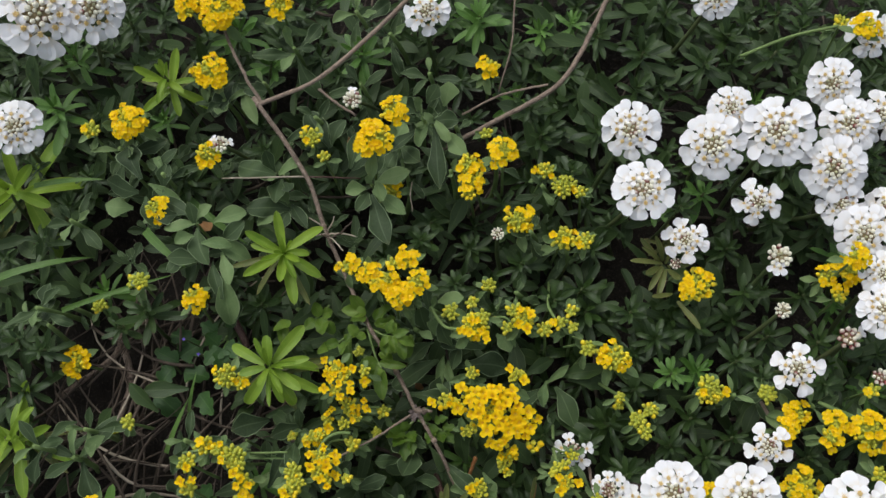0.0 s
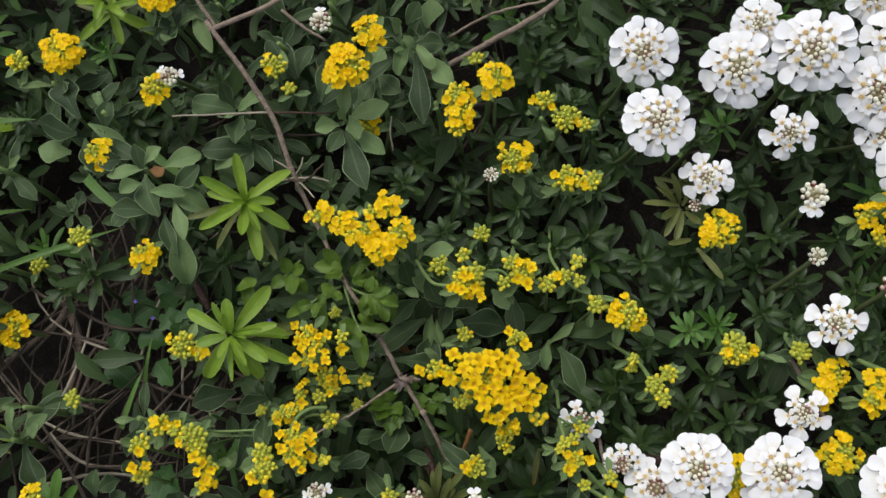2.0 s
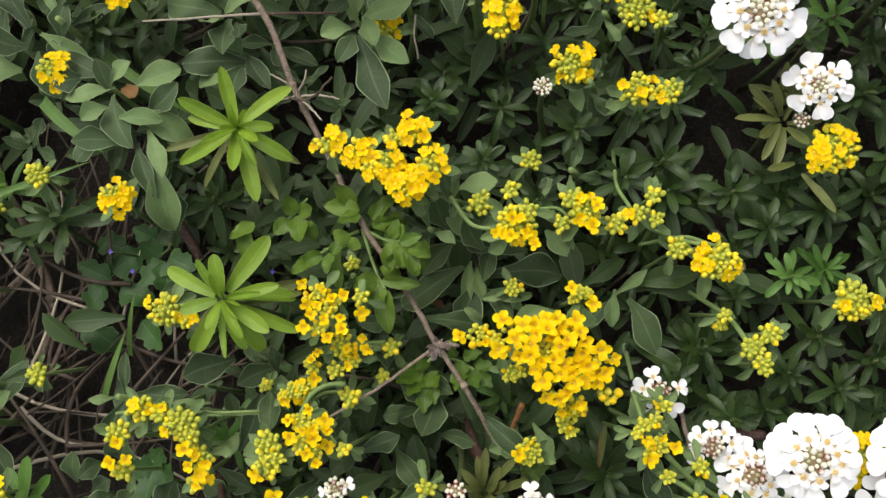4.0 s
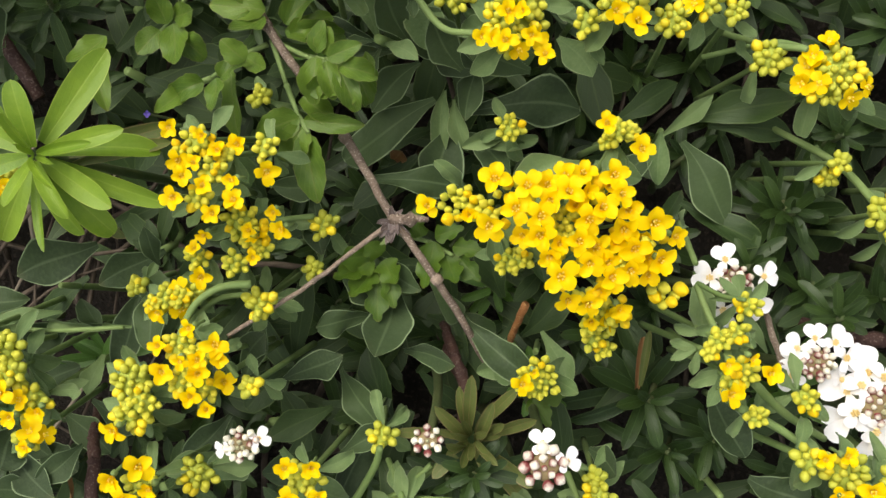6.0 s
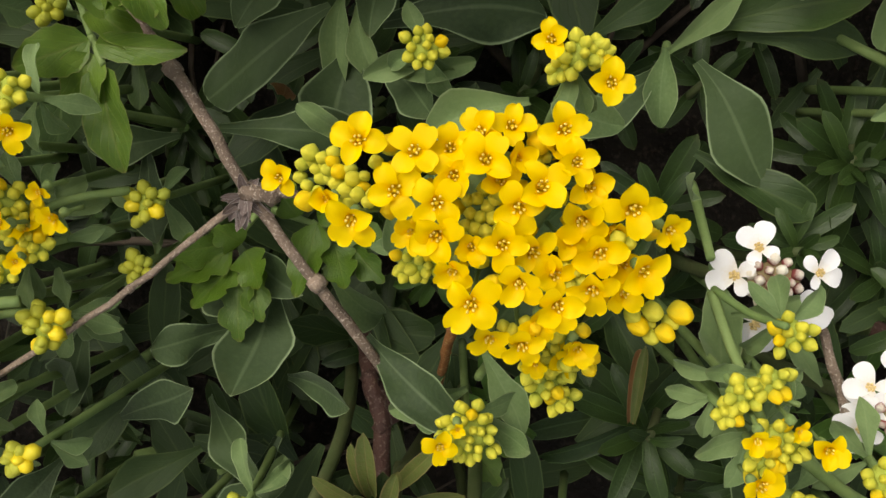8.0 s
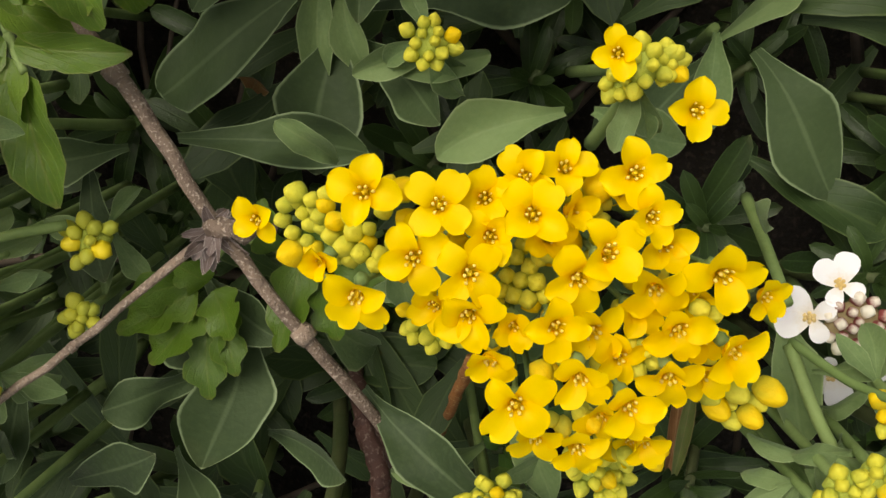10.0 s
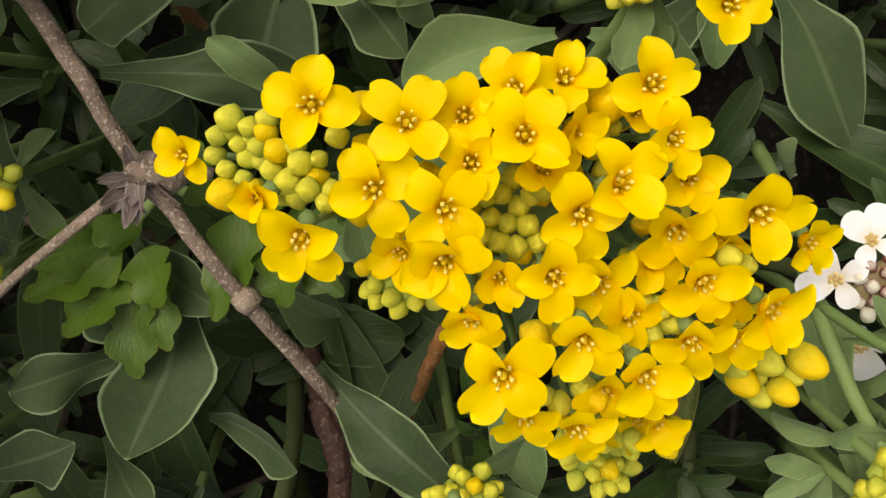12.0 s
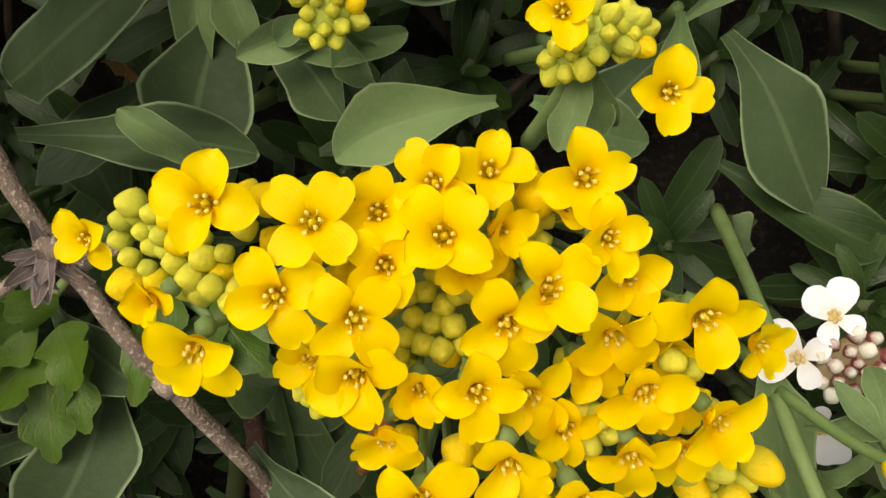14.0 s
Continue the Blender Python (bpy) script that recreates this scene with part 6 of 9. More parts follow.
blade(g, "olive", -0.1198, 0.0920, 0.0760, -0.1023, 0.0650, 0.0760, 0.0039, "leaf", "withered brownish leaf")
blade(g, "olive", -0.1198, 0.0920, 0.0760, -0.1320, 0.0707, 0.0760, 0.0039, "leaf", "withered brownish leaf")
shoot(-0.2793, 0.1240, 0.0700, 0.0325, "lime", n=12, lean=(0.10, -0.20))
shoot(-0.2593, -0.0109, 0.0600, 0.0272, "lime", n=14)
shoot(-0.1974, 0.1920, 0.0800, 0.0191, "lime")
shoot(-0.2592, 0.2101, 0.0650, 0.0164, "mid")
shoot(-0.2651, 0.1771, 0.0650, 0.0185, "mid")
shoot(-0.0221, 0.2457, 0.0650, 0.0179, "mid")
shoot(0.1061, 0.1411, 0.0650, 0.0111, "mid")
shoot(0.0877, 0.0408, 0.0650, 0.0095, "mid")
shoot(-0.1415, 0.2110, 0.0650, 0.0149, "mid")
shoot(-0.0892, 0.2203, 0.0650, 0.0164, "mid")
shoot(-0.1641, 0.2323, 0.0650, 0.0149, "mid")
g = plant("olive_leafy_shoot", "olive green candytuft shoot with brownish leaf tips", "leafy shoot", -0.0246, -0.0392, 0.0730, "leafy shoots")
TAKEN.append((-0.0246, -0.0392))
stalk(g, (-0.0246, -0.0392, 0.0730), (-0.0206, -0.0422, 0.0080), 0.0011, 0.0015, STEM_D)
blade(g, "olive", -0.0255, -0.0377, 0.0750, -0.0247, -0.0247, 0.0890, 0.0040)
blade(g, "olive", -0.0225, -0.0360, 0.0750, -0.0153, -0.0269, 0.0850, 0.0037)
blade(g, "olive", -0.0203, -0.0385, 0.0750, -0.0095, -0.0325, 0.0830, 0.0040)
blade(g, "olive", -0.0251, -0.0393, 0.0750, -0.0303, -0.0325, 0.0880, 0.0040)
blade(g, "olive", -0.0234, -0.0400, 0.0750, -0.0213, -0.0326, 0.0900, 0.0037)
blade(g, "olive", -0.0270, -0.0383, 0.0750, -0.0426, -0.0365, 0.0790, 0.0034)
blade(g, "olive", -0.0220, -0.0429, 0.0750, -0.0108, -0.0555, 0.0770, 0.0043)
blade(g, "olive", -0.0211, -0.0421, 0.0750, -0.0105, -0.0494, 0.0790, 0.0040)
blade(g, "olive", -0.0267, -0.0412, 0.0750, -0.0335, -0.0473, 0.0790, 0.0040)
blade(g, "olive", -0.0238, -0.0381, 0.0750, -0.0201, -0.0306, 0.0870, 0.0034)
blade(g, "olive", -0.0255, -0.0412, 0.0750, -0.0287, -0.0391, 0.0890, 0.0031)
blade(g, "olive", -0.0222, -0.0381, 0.0750, -0.0188, -0.0345, 0.0880, 0.0031)
blade(g, "olive", -0.0254, -0.0373, 0.0750, -0.0276, -0.0285, 0.0850, 0.0034)
for k in range(11):
    a = k * 2.39996
    blade(g, "olive", -0.0246 + 0.001 * math.cos(a), -0.0392 + 0.001 * math.sin(a), 0.0765, -0.0246 + (0.0022 + 0.0005 * k) * math.cos(a), -0.0392 + (0.0022 + 0.0005 * k) * math.sin(a), 0.0885 - 0.0006 * k, 0.0026)
shoot(-0.0239, -0.0461, 0.0830, 0.0108, "dark", n=24)
shoot(-0.0304, -0.0502, 0.0700, 0.0113, "dark")
g = plant("olive_leafy_shoot", "olive green candytuft shoot with brownish leaf tips", "leafy shoot", 0.0813, 0.0985, 0.0680, "leafy shoots")
TAKEN.append((0.0813, 0.0985))
stalk(g, (0.0813, 0.0985, 0.0680), (0.0853, 0.0955, 0.0080), 0.0011, 0.0015, STEM_D)
blade(g, "olive", 0.0811, 0.0980, 0.0700, 0.0711, 0.1076, 0.0800, 0.0041)
blade(g, "olive", 0.0824, 0.0980, 0.0700, 0.0659, 0.0974, 0.0800, 0.0041)
blade(g, "olive", 0.0811, 0.0967, 0.0700, 0.0710, 0.0884, 0.0800, 0.0046)
blade(g, "olive", 0.0836, 0.0953, 0.0700, 0.0800, 0.0815, 0.0780, 0.0046)
blade(g, "olive", 0.0824, 0.0967, 0.0700, 0.0750, 0.0830, 0.0770, 0.0041)
blade(g, "olive", 0.0837, 0.0981, 0.0700, 0.0896, 0.1139, 0.0860, 0.0036)
blade(g, "olive", 0.0824, 0.0994, 0.0700, 0.0783, 0.1065, 0.0840, 0.0036)
blade(g, "olive", 0.0849, 0.0953, 0.0700, 0.0902, 0.0869, 0.0780, 0.0041)
blade(g, "olive", 0.0811, 0.0994, 0.0700, 0.0732, 0.1017, 0.0840, 0.0031)
blade(g, "olive", 0.0850, 0.0967, 0.0700, 0.0926, 0.0957, 0.0800, 0.0036)
blade(g, "olive", 0.0874, 0.0819, 0.0700, 0.0751, 0.0779, 0.0760, 0.0036)
blade(g, "olive", 0.0899, 0.0779, 0.0700, 0.1005, 0.0641, 0.0740, 0.0041)
shoot(0.0833, 0.1082, 0.0750, 0.0103, "olive")

shoot(-0.1988, -0.0496, 0.0700, 0.0160, "mid")

# ---- candytuft shoots ----
shoot(-0.0431, 0.1221, 0.0511, 0.0136, "dark")
shoot(-0.0204, 0.1077, 0.0524, 0.0122, "dark")
shoot(0.0076, 0.0956, 0.0674, 0.0118, "dark")
shoot(0.0414, 0.0850, 0.0615, 0.0165, "dark")
shoot(0.0190, 0.1845, 0.0497, 0.0137, "dark")
shoot(0.0343, 0.1502, 0.0658, 0.0111, "dark")
shoot(-0.0273, 0.0826, 0.0675, 0.0105, "dark")
shoot(0.1238, 0.0749, 0.0487, 0.0137, "dark")
shoot(0.1279, 0.0877, 0.0601, 0.0120, "dark")
shoot(0.1009, 0.0665, 0.0642, 0.0132, "dark")
shoot(0.0801, 0.0594, 0.0635, 0.0119, "dark")
shoot(0.1429, 0.0672, 0.0482, 0.0137, "dark")
shoot(0.1461, 0.1303, 0.0544, 0.0114, "dark")
shoot(0.1745, 0.1305, 0.0527, 0.0122, "dark")
shoot(0.1984, 0.1570, 0.0663, 0.0092, "dark")
shoot(0.0706, 0.0530, 0.0508, 0.0109, "dark")
shoot(0.0547, 0.0144, 0.0541, 0.0122, "dark")
shoot(0.1198, 0.0108, 0.0576, 0.0113, "dark")
shoot(0.0985, 0.0192, 0.0607, 0.0123, "dark")
shoot(0.0229, 0.0068, 0.0545, 0.0130, "dark")
shoot(0.0707, 0.0340, 0.0504, 0.0114, "dark")
shoot(0.1067, 0.0000, 0.0567, 0.0113, "dark")
shoot(0.1631, 0.0611, 0.0674, 0.0118, "dark")
shoot(0.1652, 0.0389, 0.0657, 0.0111, "dark")
shoot(0.1569, 0.0027, 0.0624, 0.0119, "dark")
shoot(0.1729, -0.0108, 0.0654, 0.0119, "dark")
shoot(0.1325, 0.0395, 0.0708, 0.0109, "dark")
shoot(-0.1828, 0.1369, 0.0660, 0.0119, "dark")
shoot(-0.1923, 0.0592, 0.0684, 0.0162, "dark")
shoot(-0.1319, 0.0684, 0.0598, 0.0112, "dark")
shoot(-0.2112, 0.0522, 0.0539, 0.0122, "dark")
shoot(-0.0470, 0.1053, 0.0707, 0.0104, "dark")
shoot(0.0569, 0.1252, 0.0520, 0.0114, "dark")
shoot(0.0667, 0.0723, 0.0656, 0.0121, "dark")
shoot(0.0926, 0.1314, 0.0704, 0.0094, "dark")
shoot(0.1210, 0.1140, 0.0525, 0.0122, "dark")
shoot(0.1586, 0.0871, 0.0609, 0.0120, "dark")
shoot(0.1199, 0.0483, 0.0706, 0.0117, "dark")
shoot(0.0887, 0.0048, 0.0557, 0.0108, "dark")
shoot(0.0441, 0.0006, 0.0626, 0.0096, "dark")
shoot(0.0646, -0.0116, 0.0675, 0.0105, "dark")
shoot(0.1432, -0.0370, 0.0619, 0.0106, "dark")
shoot(0.1010, -0.0386, 0.0583, 0.0096, "dark")
shoot(0.0268, 0.0770, 0.0658, 0.0119, "dark")
shoot(-0.0060, 0.0699, 0.0567, 0.0108, "dark")
shoot(0.0444, 0.0745, 0.0549, 0.0205, "dark")
shoot(0.0571, 0.0141, 0.0549, 0.0171, "dark")
shoot(0.0212, -0.0346, 0.0521, 0.0190, "dark")
shoot(0.0275, -0.0501, 0.0439, 0.0177, "dark")
shoot(0.0911, 0.0735, 0.0485, 0.0157, "dark")
shoot(0.0392, -0.0463, 0.0463, 0.0141, "dark")
shoot(0.0166, 0.0802, 0.0448, 0.0124, "dark")
shoot(-0.1363, 0.0662, 0.0515, 0.0138, "dark")
shoot(0.0578, 0.0716, 0.0461, 0.0141, "dark")
shoot(0.0637, -0.0067, 0.0483, 0.0140, "dark")
shoot(-0.0153, -0.0574, 0.0546, 0.0137, "dark")
shoot(-0.0532, -0.0563, 0.0501, 0.0122, "dark")
shoot(0.0813, -0.0086, 0.0508, 0.0139, "dark")
shoot(0.0737, 0.2266, 0.0647, 0.0185, "dark")
shoot(0.0709, 0.2067, 0.0590, 0.0151, "dark")
shoot(0.1248, 0.2453, 0.0544, 0.0189, "dark")
shoot(0.1485, 0.2289, 0.0659, 0.0149, "dark")
shoot(0.0895, 0.2615, 0.0504, 0.0154, "dark")
shoot(0.0488, 0.2421, 0.0553, 0.0137, "dark")
shoot(0.0332, 0.2229, 0.0482, 0.0123, "dark")
shoot(0.1665, 0.2490, 0.0572, 0.0152, "dark")
shoot(0.1078, 0.2183, 0.0693, 0.0133, "dark")
shoot(0.0481, 0.1769, 0.0642, 0.0120, "dark")
shoot(0.0168, 0.1742, 0.0596, 0.0136, "dark")
shoot(0.0307, 0.1583, 0.0488, 0.0123, "dark")
shoot(-0.2881, 0.2077, 0.0533, 0.0138, "dark")
shoot(-0.2483, 0.2203, 0.0538, 0.0137, "dark")
shoot(-0.2309, 0.2361, 0.0608, 0.0136, "dark")
shoot(-0.2587, 0.0155, 0.0526, 0.0153, "dark")
shoot(-0.2472, 0.0354, 0.0652, 0.0119, "dark")
shoot(-0.2638, 0.0420, 0.0590, 0.0136, "dark")
shoot(-0.1813, 0.1356, 0.0573, 0.0136, "dark")
shoot(0.1543, 0.2605, 0.0560, 0.0122, "dark")
shoot(0.1895, 0.2302, 0.0530, 0.0122, "dark")
shoot(0.0096, 0.1896, 0.0635, 0.0120, "dark")
shoot(0.1954, 0.1586, 0.0657, 0.0119, "dark")
shoot(0.1595, 0.2068, 0.0617, 0.0120, "dark")

# ---- grey leaf rosettes ----
rosette(-0.2631, 0.0553, 0.0560, 0.0140, 4)
rosette(-0.2495, 0.0512, 0.0560, 0.0107, 3)
rosette(-0.2370, 0.0614, 0.0560, 0.0099, 3)
rosette(-0.0459, 0.0545, 0.0777, 0.0174, 6, start=3.3)
rosette(-0.0326, 0.1431, 0.0772, 0.0174, 5, start=5.0)
rosette(-0.0574, 0.1437, 0.0740, 0.0158, 5, start=2.0)
rosette(-0.1261, 0.2140, 0.0774, 0.0237, 6, start=5.9)
rosette(-0.0880, 0.1985, 0.0669, 0.0222, 5, start=2.2)
rosette(-0.0498, 0.1742, 0.0766, 0.0237, 8, start=2.4)
rosette(-0.0478, 0.2006, 0.0780, 0.0197, 5, start=1.5)
rosette(-0.1107, 0.1737, 0.0726, 0.0180, 4, start=2.4)
rosette(-0.1657, 0.1851, 0.0664, 0.0202, 5, start=4.4)
rosette(-0.1435, 0.1959, 0.0681, 0.0161, 4, start=2.4)
rosette(-0.2204, 0.1514, 0.0698, 0.0221, 6, start=1.0)
rosette(-0.1908, 0.1344, 0.0770, 0.0178, 5, start=5.7)
rosette(-0.2389, 0.1062, 0.0739, 0.0199, 6, start=2.2)
rosette(-0.2484, 0.0565, 0.0745, 0.0199, 5, start=4.8)
rosette(-0.2175, -0.0195, 0.0687, 0.0241, 6, start=1.8)
rosette(-0.2340, -0.0157, 0.0797, 0.0197, 5, start=4.0)
rosette(-0.2142, -0.0049, 0.0683, 0.0181, 5, start=3.0)
rosette(-0.1584, -0.0082, 0.0766, 0.0178, 5, start=3.4)
rosette(-0.0716, 0.2238, 0.0796, 0.0197, 5, start=4.3)
rosette(-0.0929, 0.2400, 0.0754, 0.0218, 6, start=1.2)
rosette(0.0171, 0.1365, 0.0775, 0.0158, 4, start=2.6)
rosette(0.1396, 0.0147, 0.0701, 0.0160, 5, start=1.0)
rosette(0.1157, 0.0291, 0.0785, 0.0158, 5, start=5.7)
rosette(0.1577, 0.0272, 0.0676, 0.0181, 5, start=5.5)
rosette(-0.0380, 0.0648, 0.0805, 0.0138, 5, start=5.0)
rosette(0.0055, 0.0785, 0.0701, 0.0142, 5, start=2.7)
rosette(0.0115, 0.1095, 0.0802, 0.0139, 5, start=4.7)
rosette(0.0316, 0.1044, 0.0671, 0.0143, 4, start=1.9)
rosette(-0.0086, 0.1510, 0.0741, 0.0140, 4, start=5.4)
rosette(-0.0310, 0.1684, 0.0796, 0.0139, 4, start=2.6)

# ---- grey leaves round the large cluster ----
g = plant("grey_leaf_rosette", "grey-green spoon-shaped leaves round a short downy stem", "leafy shoot", -0.0297, 0.0415, 0.0480, "grey leaf rosettes")
stalk(g, (-0.0297, 0.0415, 0.0480), (-0.0257, 0.0375, 0.0080), 0.0008, 0.0011, STEM_P)
blade(g, "grey", -0.0250, 0.0404, 0.0530, 0.0022, 0.0435, 0.0630, 0.0111)
blade(g, "grey", -0.0298, 0.0376, 0.0530, -0.0318, 0.0187, 0.0630, 0.0118)
blade(g, "grey", -0.0339, 0.0435, 0.0530, -0.0584, 0.0313, 0.0630, 0.0113)
blade(g, "grey", -0.0378, 0.0530, 0.0530, -0.0490, 0.0432, 0.0630, 0.0081)
blade(g, "grey", -0.0431, 0.0561, 0.0530, -0.0571, 0.0554, 0.0630, 0.0054)
blade(g, "grey", -0.0348, 0.0552, 0.0530, -0.0263, 0.0495, 0.0630, 0.0070)
blade(g, "grey", -0.0230, 0.0525, 0.0530, -0.0250, 0.0395, 0.0630, 0.0068)
blade(g, "pale", -0.0314, 0.0458, 0.0530, -0.0328, 0.0330, 0.0630, 0.0051)
blade(g, "pale", -0.0291, 0.0434, 0.0530, -0.0277, 0.0332, 0.0630, 0.0045)
blade(g, "grey", -0.0269, 0.0352, 0.0530, -0.0127, 0.0242, 0.0630, 0.0079)
g = plant("grey_leaf_rosette", "grey-green spoon-shaped leaves round a short downy stem", "leafy shoot", 0.0243, 0.0353, 0.0500, "grey leaf rosettes")
stalk(g, (0.0243, 0.0353, 0.0500), (0.0283, 0.0313, 0.0080), 0.0008, 0.0011, STEM_P)
blade(g, "shaded_or_withered", 0.0104, 0.0364, 0.0550, 0.0261, 0.0437, 0.0650, 0.0069)
blade(g, "shaded_or_withered", 0.0285, 0.0371, 0.0550, 0.0532, 0.0416, 0.0650, 0.0087)
blade(g, "grey", 0.0283, 0.0318, 0.0570, 0.0412, 0.0138, 0.0625, 0.0118)
blade(g, "shaded_or_withered", 0.0285, 0.0165, 0.0550, 0.0451, 0.0076, 0.0650, 0.0076)
blade(g, "pale", 0.0234, 0.0344, 0.0550, 0.0221, 0.0246, 0.0650, 0.0054)
blade(g, "pale", 0.0234, 0.0333, 0.0550, 0.0330, 0.0414, 0.0650, 0.0042)
blade(g, "grey", 0.0229, 0.0316, 0.0550, 0.0115, 0.0204, 0.0650, 0.0067)
blade(g, "shaded_or_withered", 0.0352, 0.0358, 0.0550, 0.0541, 0.0341, 0.0650, 0.0067)
g = plant("grey_leaf_rosette", "grey-green spoon-shaped leaves round a short downy stem", "leafy shoot", -0.0437, -0.0056, 0.0590, "grey leaf rosettes")
stalk(g, (-0.0437, -0.0056, 0.0590), (-0.0397, -0.0096, 0.0080), 0.0008, 0.0011, STEM_P)
blade(g, "grey", -0.0433, -0.0031, 0.0640, -0.0461, -0.0214, 0.0740, 0.0119)
blade(g, "grey", -0.0415, -0.0199, 0.0640, -0.0270, -0.0201, 0.0740, 0.0066)
blade(g, "grey", -0.0494, -0.0112, 0.0640, -0.0605, -0.0121, 0.0740, 0.0062)
blade(g, "grey", -0.0763, -0.0093, 0.0640, -0.0792, -0.0235, 0.0740, 0.0062)
blade(g, "pale", -0.0362, -0.0020, 0.0560, -0.0240, -0.0162, 0.0560, 0.0056)
blade(g, "grey", -0.0512, 0.0227, 0.0640, -0.0269, 0.0217, 0.0740, 0.0066)
blade(g, "grey", -0.0582, 0.0217, 0.0640, -0.0700, 0.0204, 0.0740, 0.0064)
blade(g, "grey", -0.0641, 0.0195, 0.0640, -0.0605, 0.0066, 0.0740, 0.0064)
blade(g, "grey", -0.0495, 0.0044, 0.0640, -0.0388, -0.0034, 0.0740, 0.0064)
blade(g, "grey", -0.0588, 0.0022, 0.0640, -0.0477, -0.0055, 0.0740, 0.0074)
g = plant("grey_leaf_rosette", "grey-green spoon-shaped leaves round a short downy stem", "leafy shoot", -0.1334, -0.0043, 0.0520, "grey leaf rosettes")
stalk(g, (-0.1334, -0.0043, 0.0520), (-0.1294, -0.0083, 0.0080), 0.0008, 0.0011, STEM_P)
blade(g, "grey", -0.1212, 0.0065, 0.0570, -0.1361, -0.0020, 0.0670, 0.0122)
blade(g, "grey", -0.1178, -0.0285, 0.0570, -0.1084, -0.0098, 0.0670, 0.0089)
blade(g, "grey", -0.1052, -0.0027, 0.0570, -0.1067, -0.0183, 0.0670, 0.0086)
blade(g, "grey", -0.1460, 0.0553, 0.0570, -0.1472, 0.0688, 0.0670, 0.0104)
blade(g, "grey", -0.1269, -0.0132, 0.0570, -0.1364, -0.0211, 0.0670, 0.0086)
blade(g, "grey", -0.1036, 0.0049, 0.0570, -0.1154, -0.0036, 0.0670, 0.0086)
g = plant("grey_leaf_rosette", "grey-green spoon-shaped leaves round a short downy stem", "leafy shoot", -0.0592, -0.0421, 0.0500, "grey leaf rosettes")
stalk(g, (-0.0592, -0.0421, 0.0500), (-0.0552, -0.0461, 0.0080), 0.0008, 0.0011, STEM_P)
blade(g, "shaded_or_withered", -0.0608, -0.0358, 0.0550, -0.0739, -0.0424, 0.0650, 0.0076)
blade(g, "grey", -0.0463, -0.0335, 0.0550, -0.0575, -0.0605, 0.0650, 0.0087)
blade(g, "shaded_or_withered", -0.0707, -0.0258, 0.0550, -0.0809, -0.0318, 0.0650, 0.0080)
blade(g, "grey", -0.0585, -0.0259, 0.0550, -0.0500, -0.0392, 0.0650, 0.0087)
blade(g, "shaded_or_withered", -0.0495, -0.0473, 0.0550, -0.0399, -0.0597, 0.0650, 0.0073)
blade(g, "grey", -0.0877, -0.0381, 0.0550, -0.0958, -0.0466, 0.0650, 0.0080)
blade(g, "shaded_or_withered", -0.0648, -0.0473, 0.0550, -0.0752, -0.0524, 0.0650, 0.0080)
g = plant("grey_leaf_rosette", "grey-green spoon-shaped leaves round a short downy stem", "leafy shoot", -0.0072, 0.0240, 0.0740, "grey leaf rosettes")
stalk(g, (-0.0072, 0.0240, 0.0740), (-0.0032, 0.0200, 0.0080), 0.0008, 0.0011, STEM_P)
blade(g, "pale", 0.0004, 0.0253, 0.0790, -0.0130, 0.0232, 0.0890, 0.0064)
blade(g, "pale", 0.0039, 0.0253, 0.0790, 0.0100, 0.0235, 0.0890, 0.0060)
blade(g, "pale", -0.0269, 0.0202, 0.0790, -0.0286, 0.0231, 0.0890, 0.0035)
blade(g, "pale", -0.0174, -0.0008, 0.0790, -0.0195, 0.0070, 0.0890, 0.0035)
g = plant("grey_leaf_rosette", "grey-green spoon-shaped leaves round a short downy stem", "leafy shoot", 0.0300, -0.0050, 0.0670, "grey leaf rosettes")
stalk(g, (0.0300, -0.0050, 0.0670), (0.0340, -0.0090, 0.0080), 0.0008, 0.0011, STEM_P)
blade(g, "pale", 0.0282, 0.0000, 0.0720, 0.0286, -0.0164, 0.0820, 0.0063)
blade(g, "pale", 0.0290, -0.0058, 0.0830, 0.0374, -0.0040, 0.0880, 0.0030)
blade(g, "pale", 0.0253, 0.0128, 0.0720, 0.0209, 0.0109, 0.0820, 0.0041)
blade(g, "pale", 0.0410, -0.0215, 0.0720, 0.0304, -0.0232, 0.0820, 0.0045)
blade(g, "pale", 0.0452, -0.0194, 0.0720, 0.0392, -0.0109, 0.0820, 0.0030)
g = plant("grey_leaf_rosette", "grey-green spoon-shaped leaves round a short downy stem", "leafy shoot", -0.0088, -0.0205, 0.0620, "grey leaf rosettes")
stalk(g, (-0.0088, -0.0205, 0.0620), (-0.0048, -0.0245, 0.0080), 0.0008, 0.0011, STEM_P)
blade(g, "pale", -0.0105, -0.0210, 0.0670, -0.0197, -0.0248, 0.0770, 0.0059)
blade(g, "pale", -0.0076, -0.0148, 0.0670, -0.0021, -0.0248, 0.0770, 0.0054)
blade(g, "pale", -0.0228, 0.0312, 0.0610, -0.0114, 0.0305, 0.0710, 0.0037)
blade(g, "pale", -0.0149, 0.0338, 0.0610, -0.0227, 0.0302, 0.0710, 0.0043)
g = plant("grey_leaf_rosette", "grey-green spoon-shaped leaves round a short downy stem", "leafy shoot", -0.1410, -0.0543, 0.0580, "grey leaf rosettes")
stalk(g, (-0.1410, -0.0543, 0.0580), (-0.1370, -0.0583, 0.0080), 0.0008, 0.0011, STEM_P)
blade(g, "grey", -0.1400, -0.0396, 0.0630, -0.1417, -0.0462, 0.0730, 0.0112)
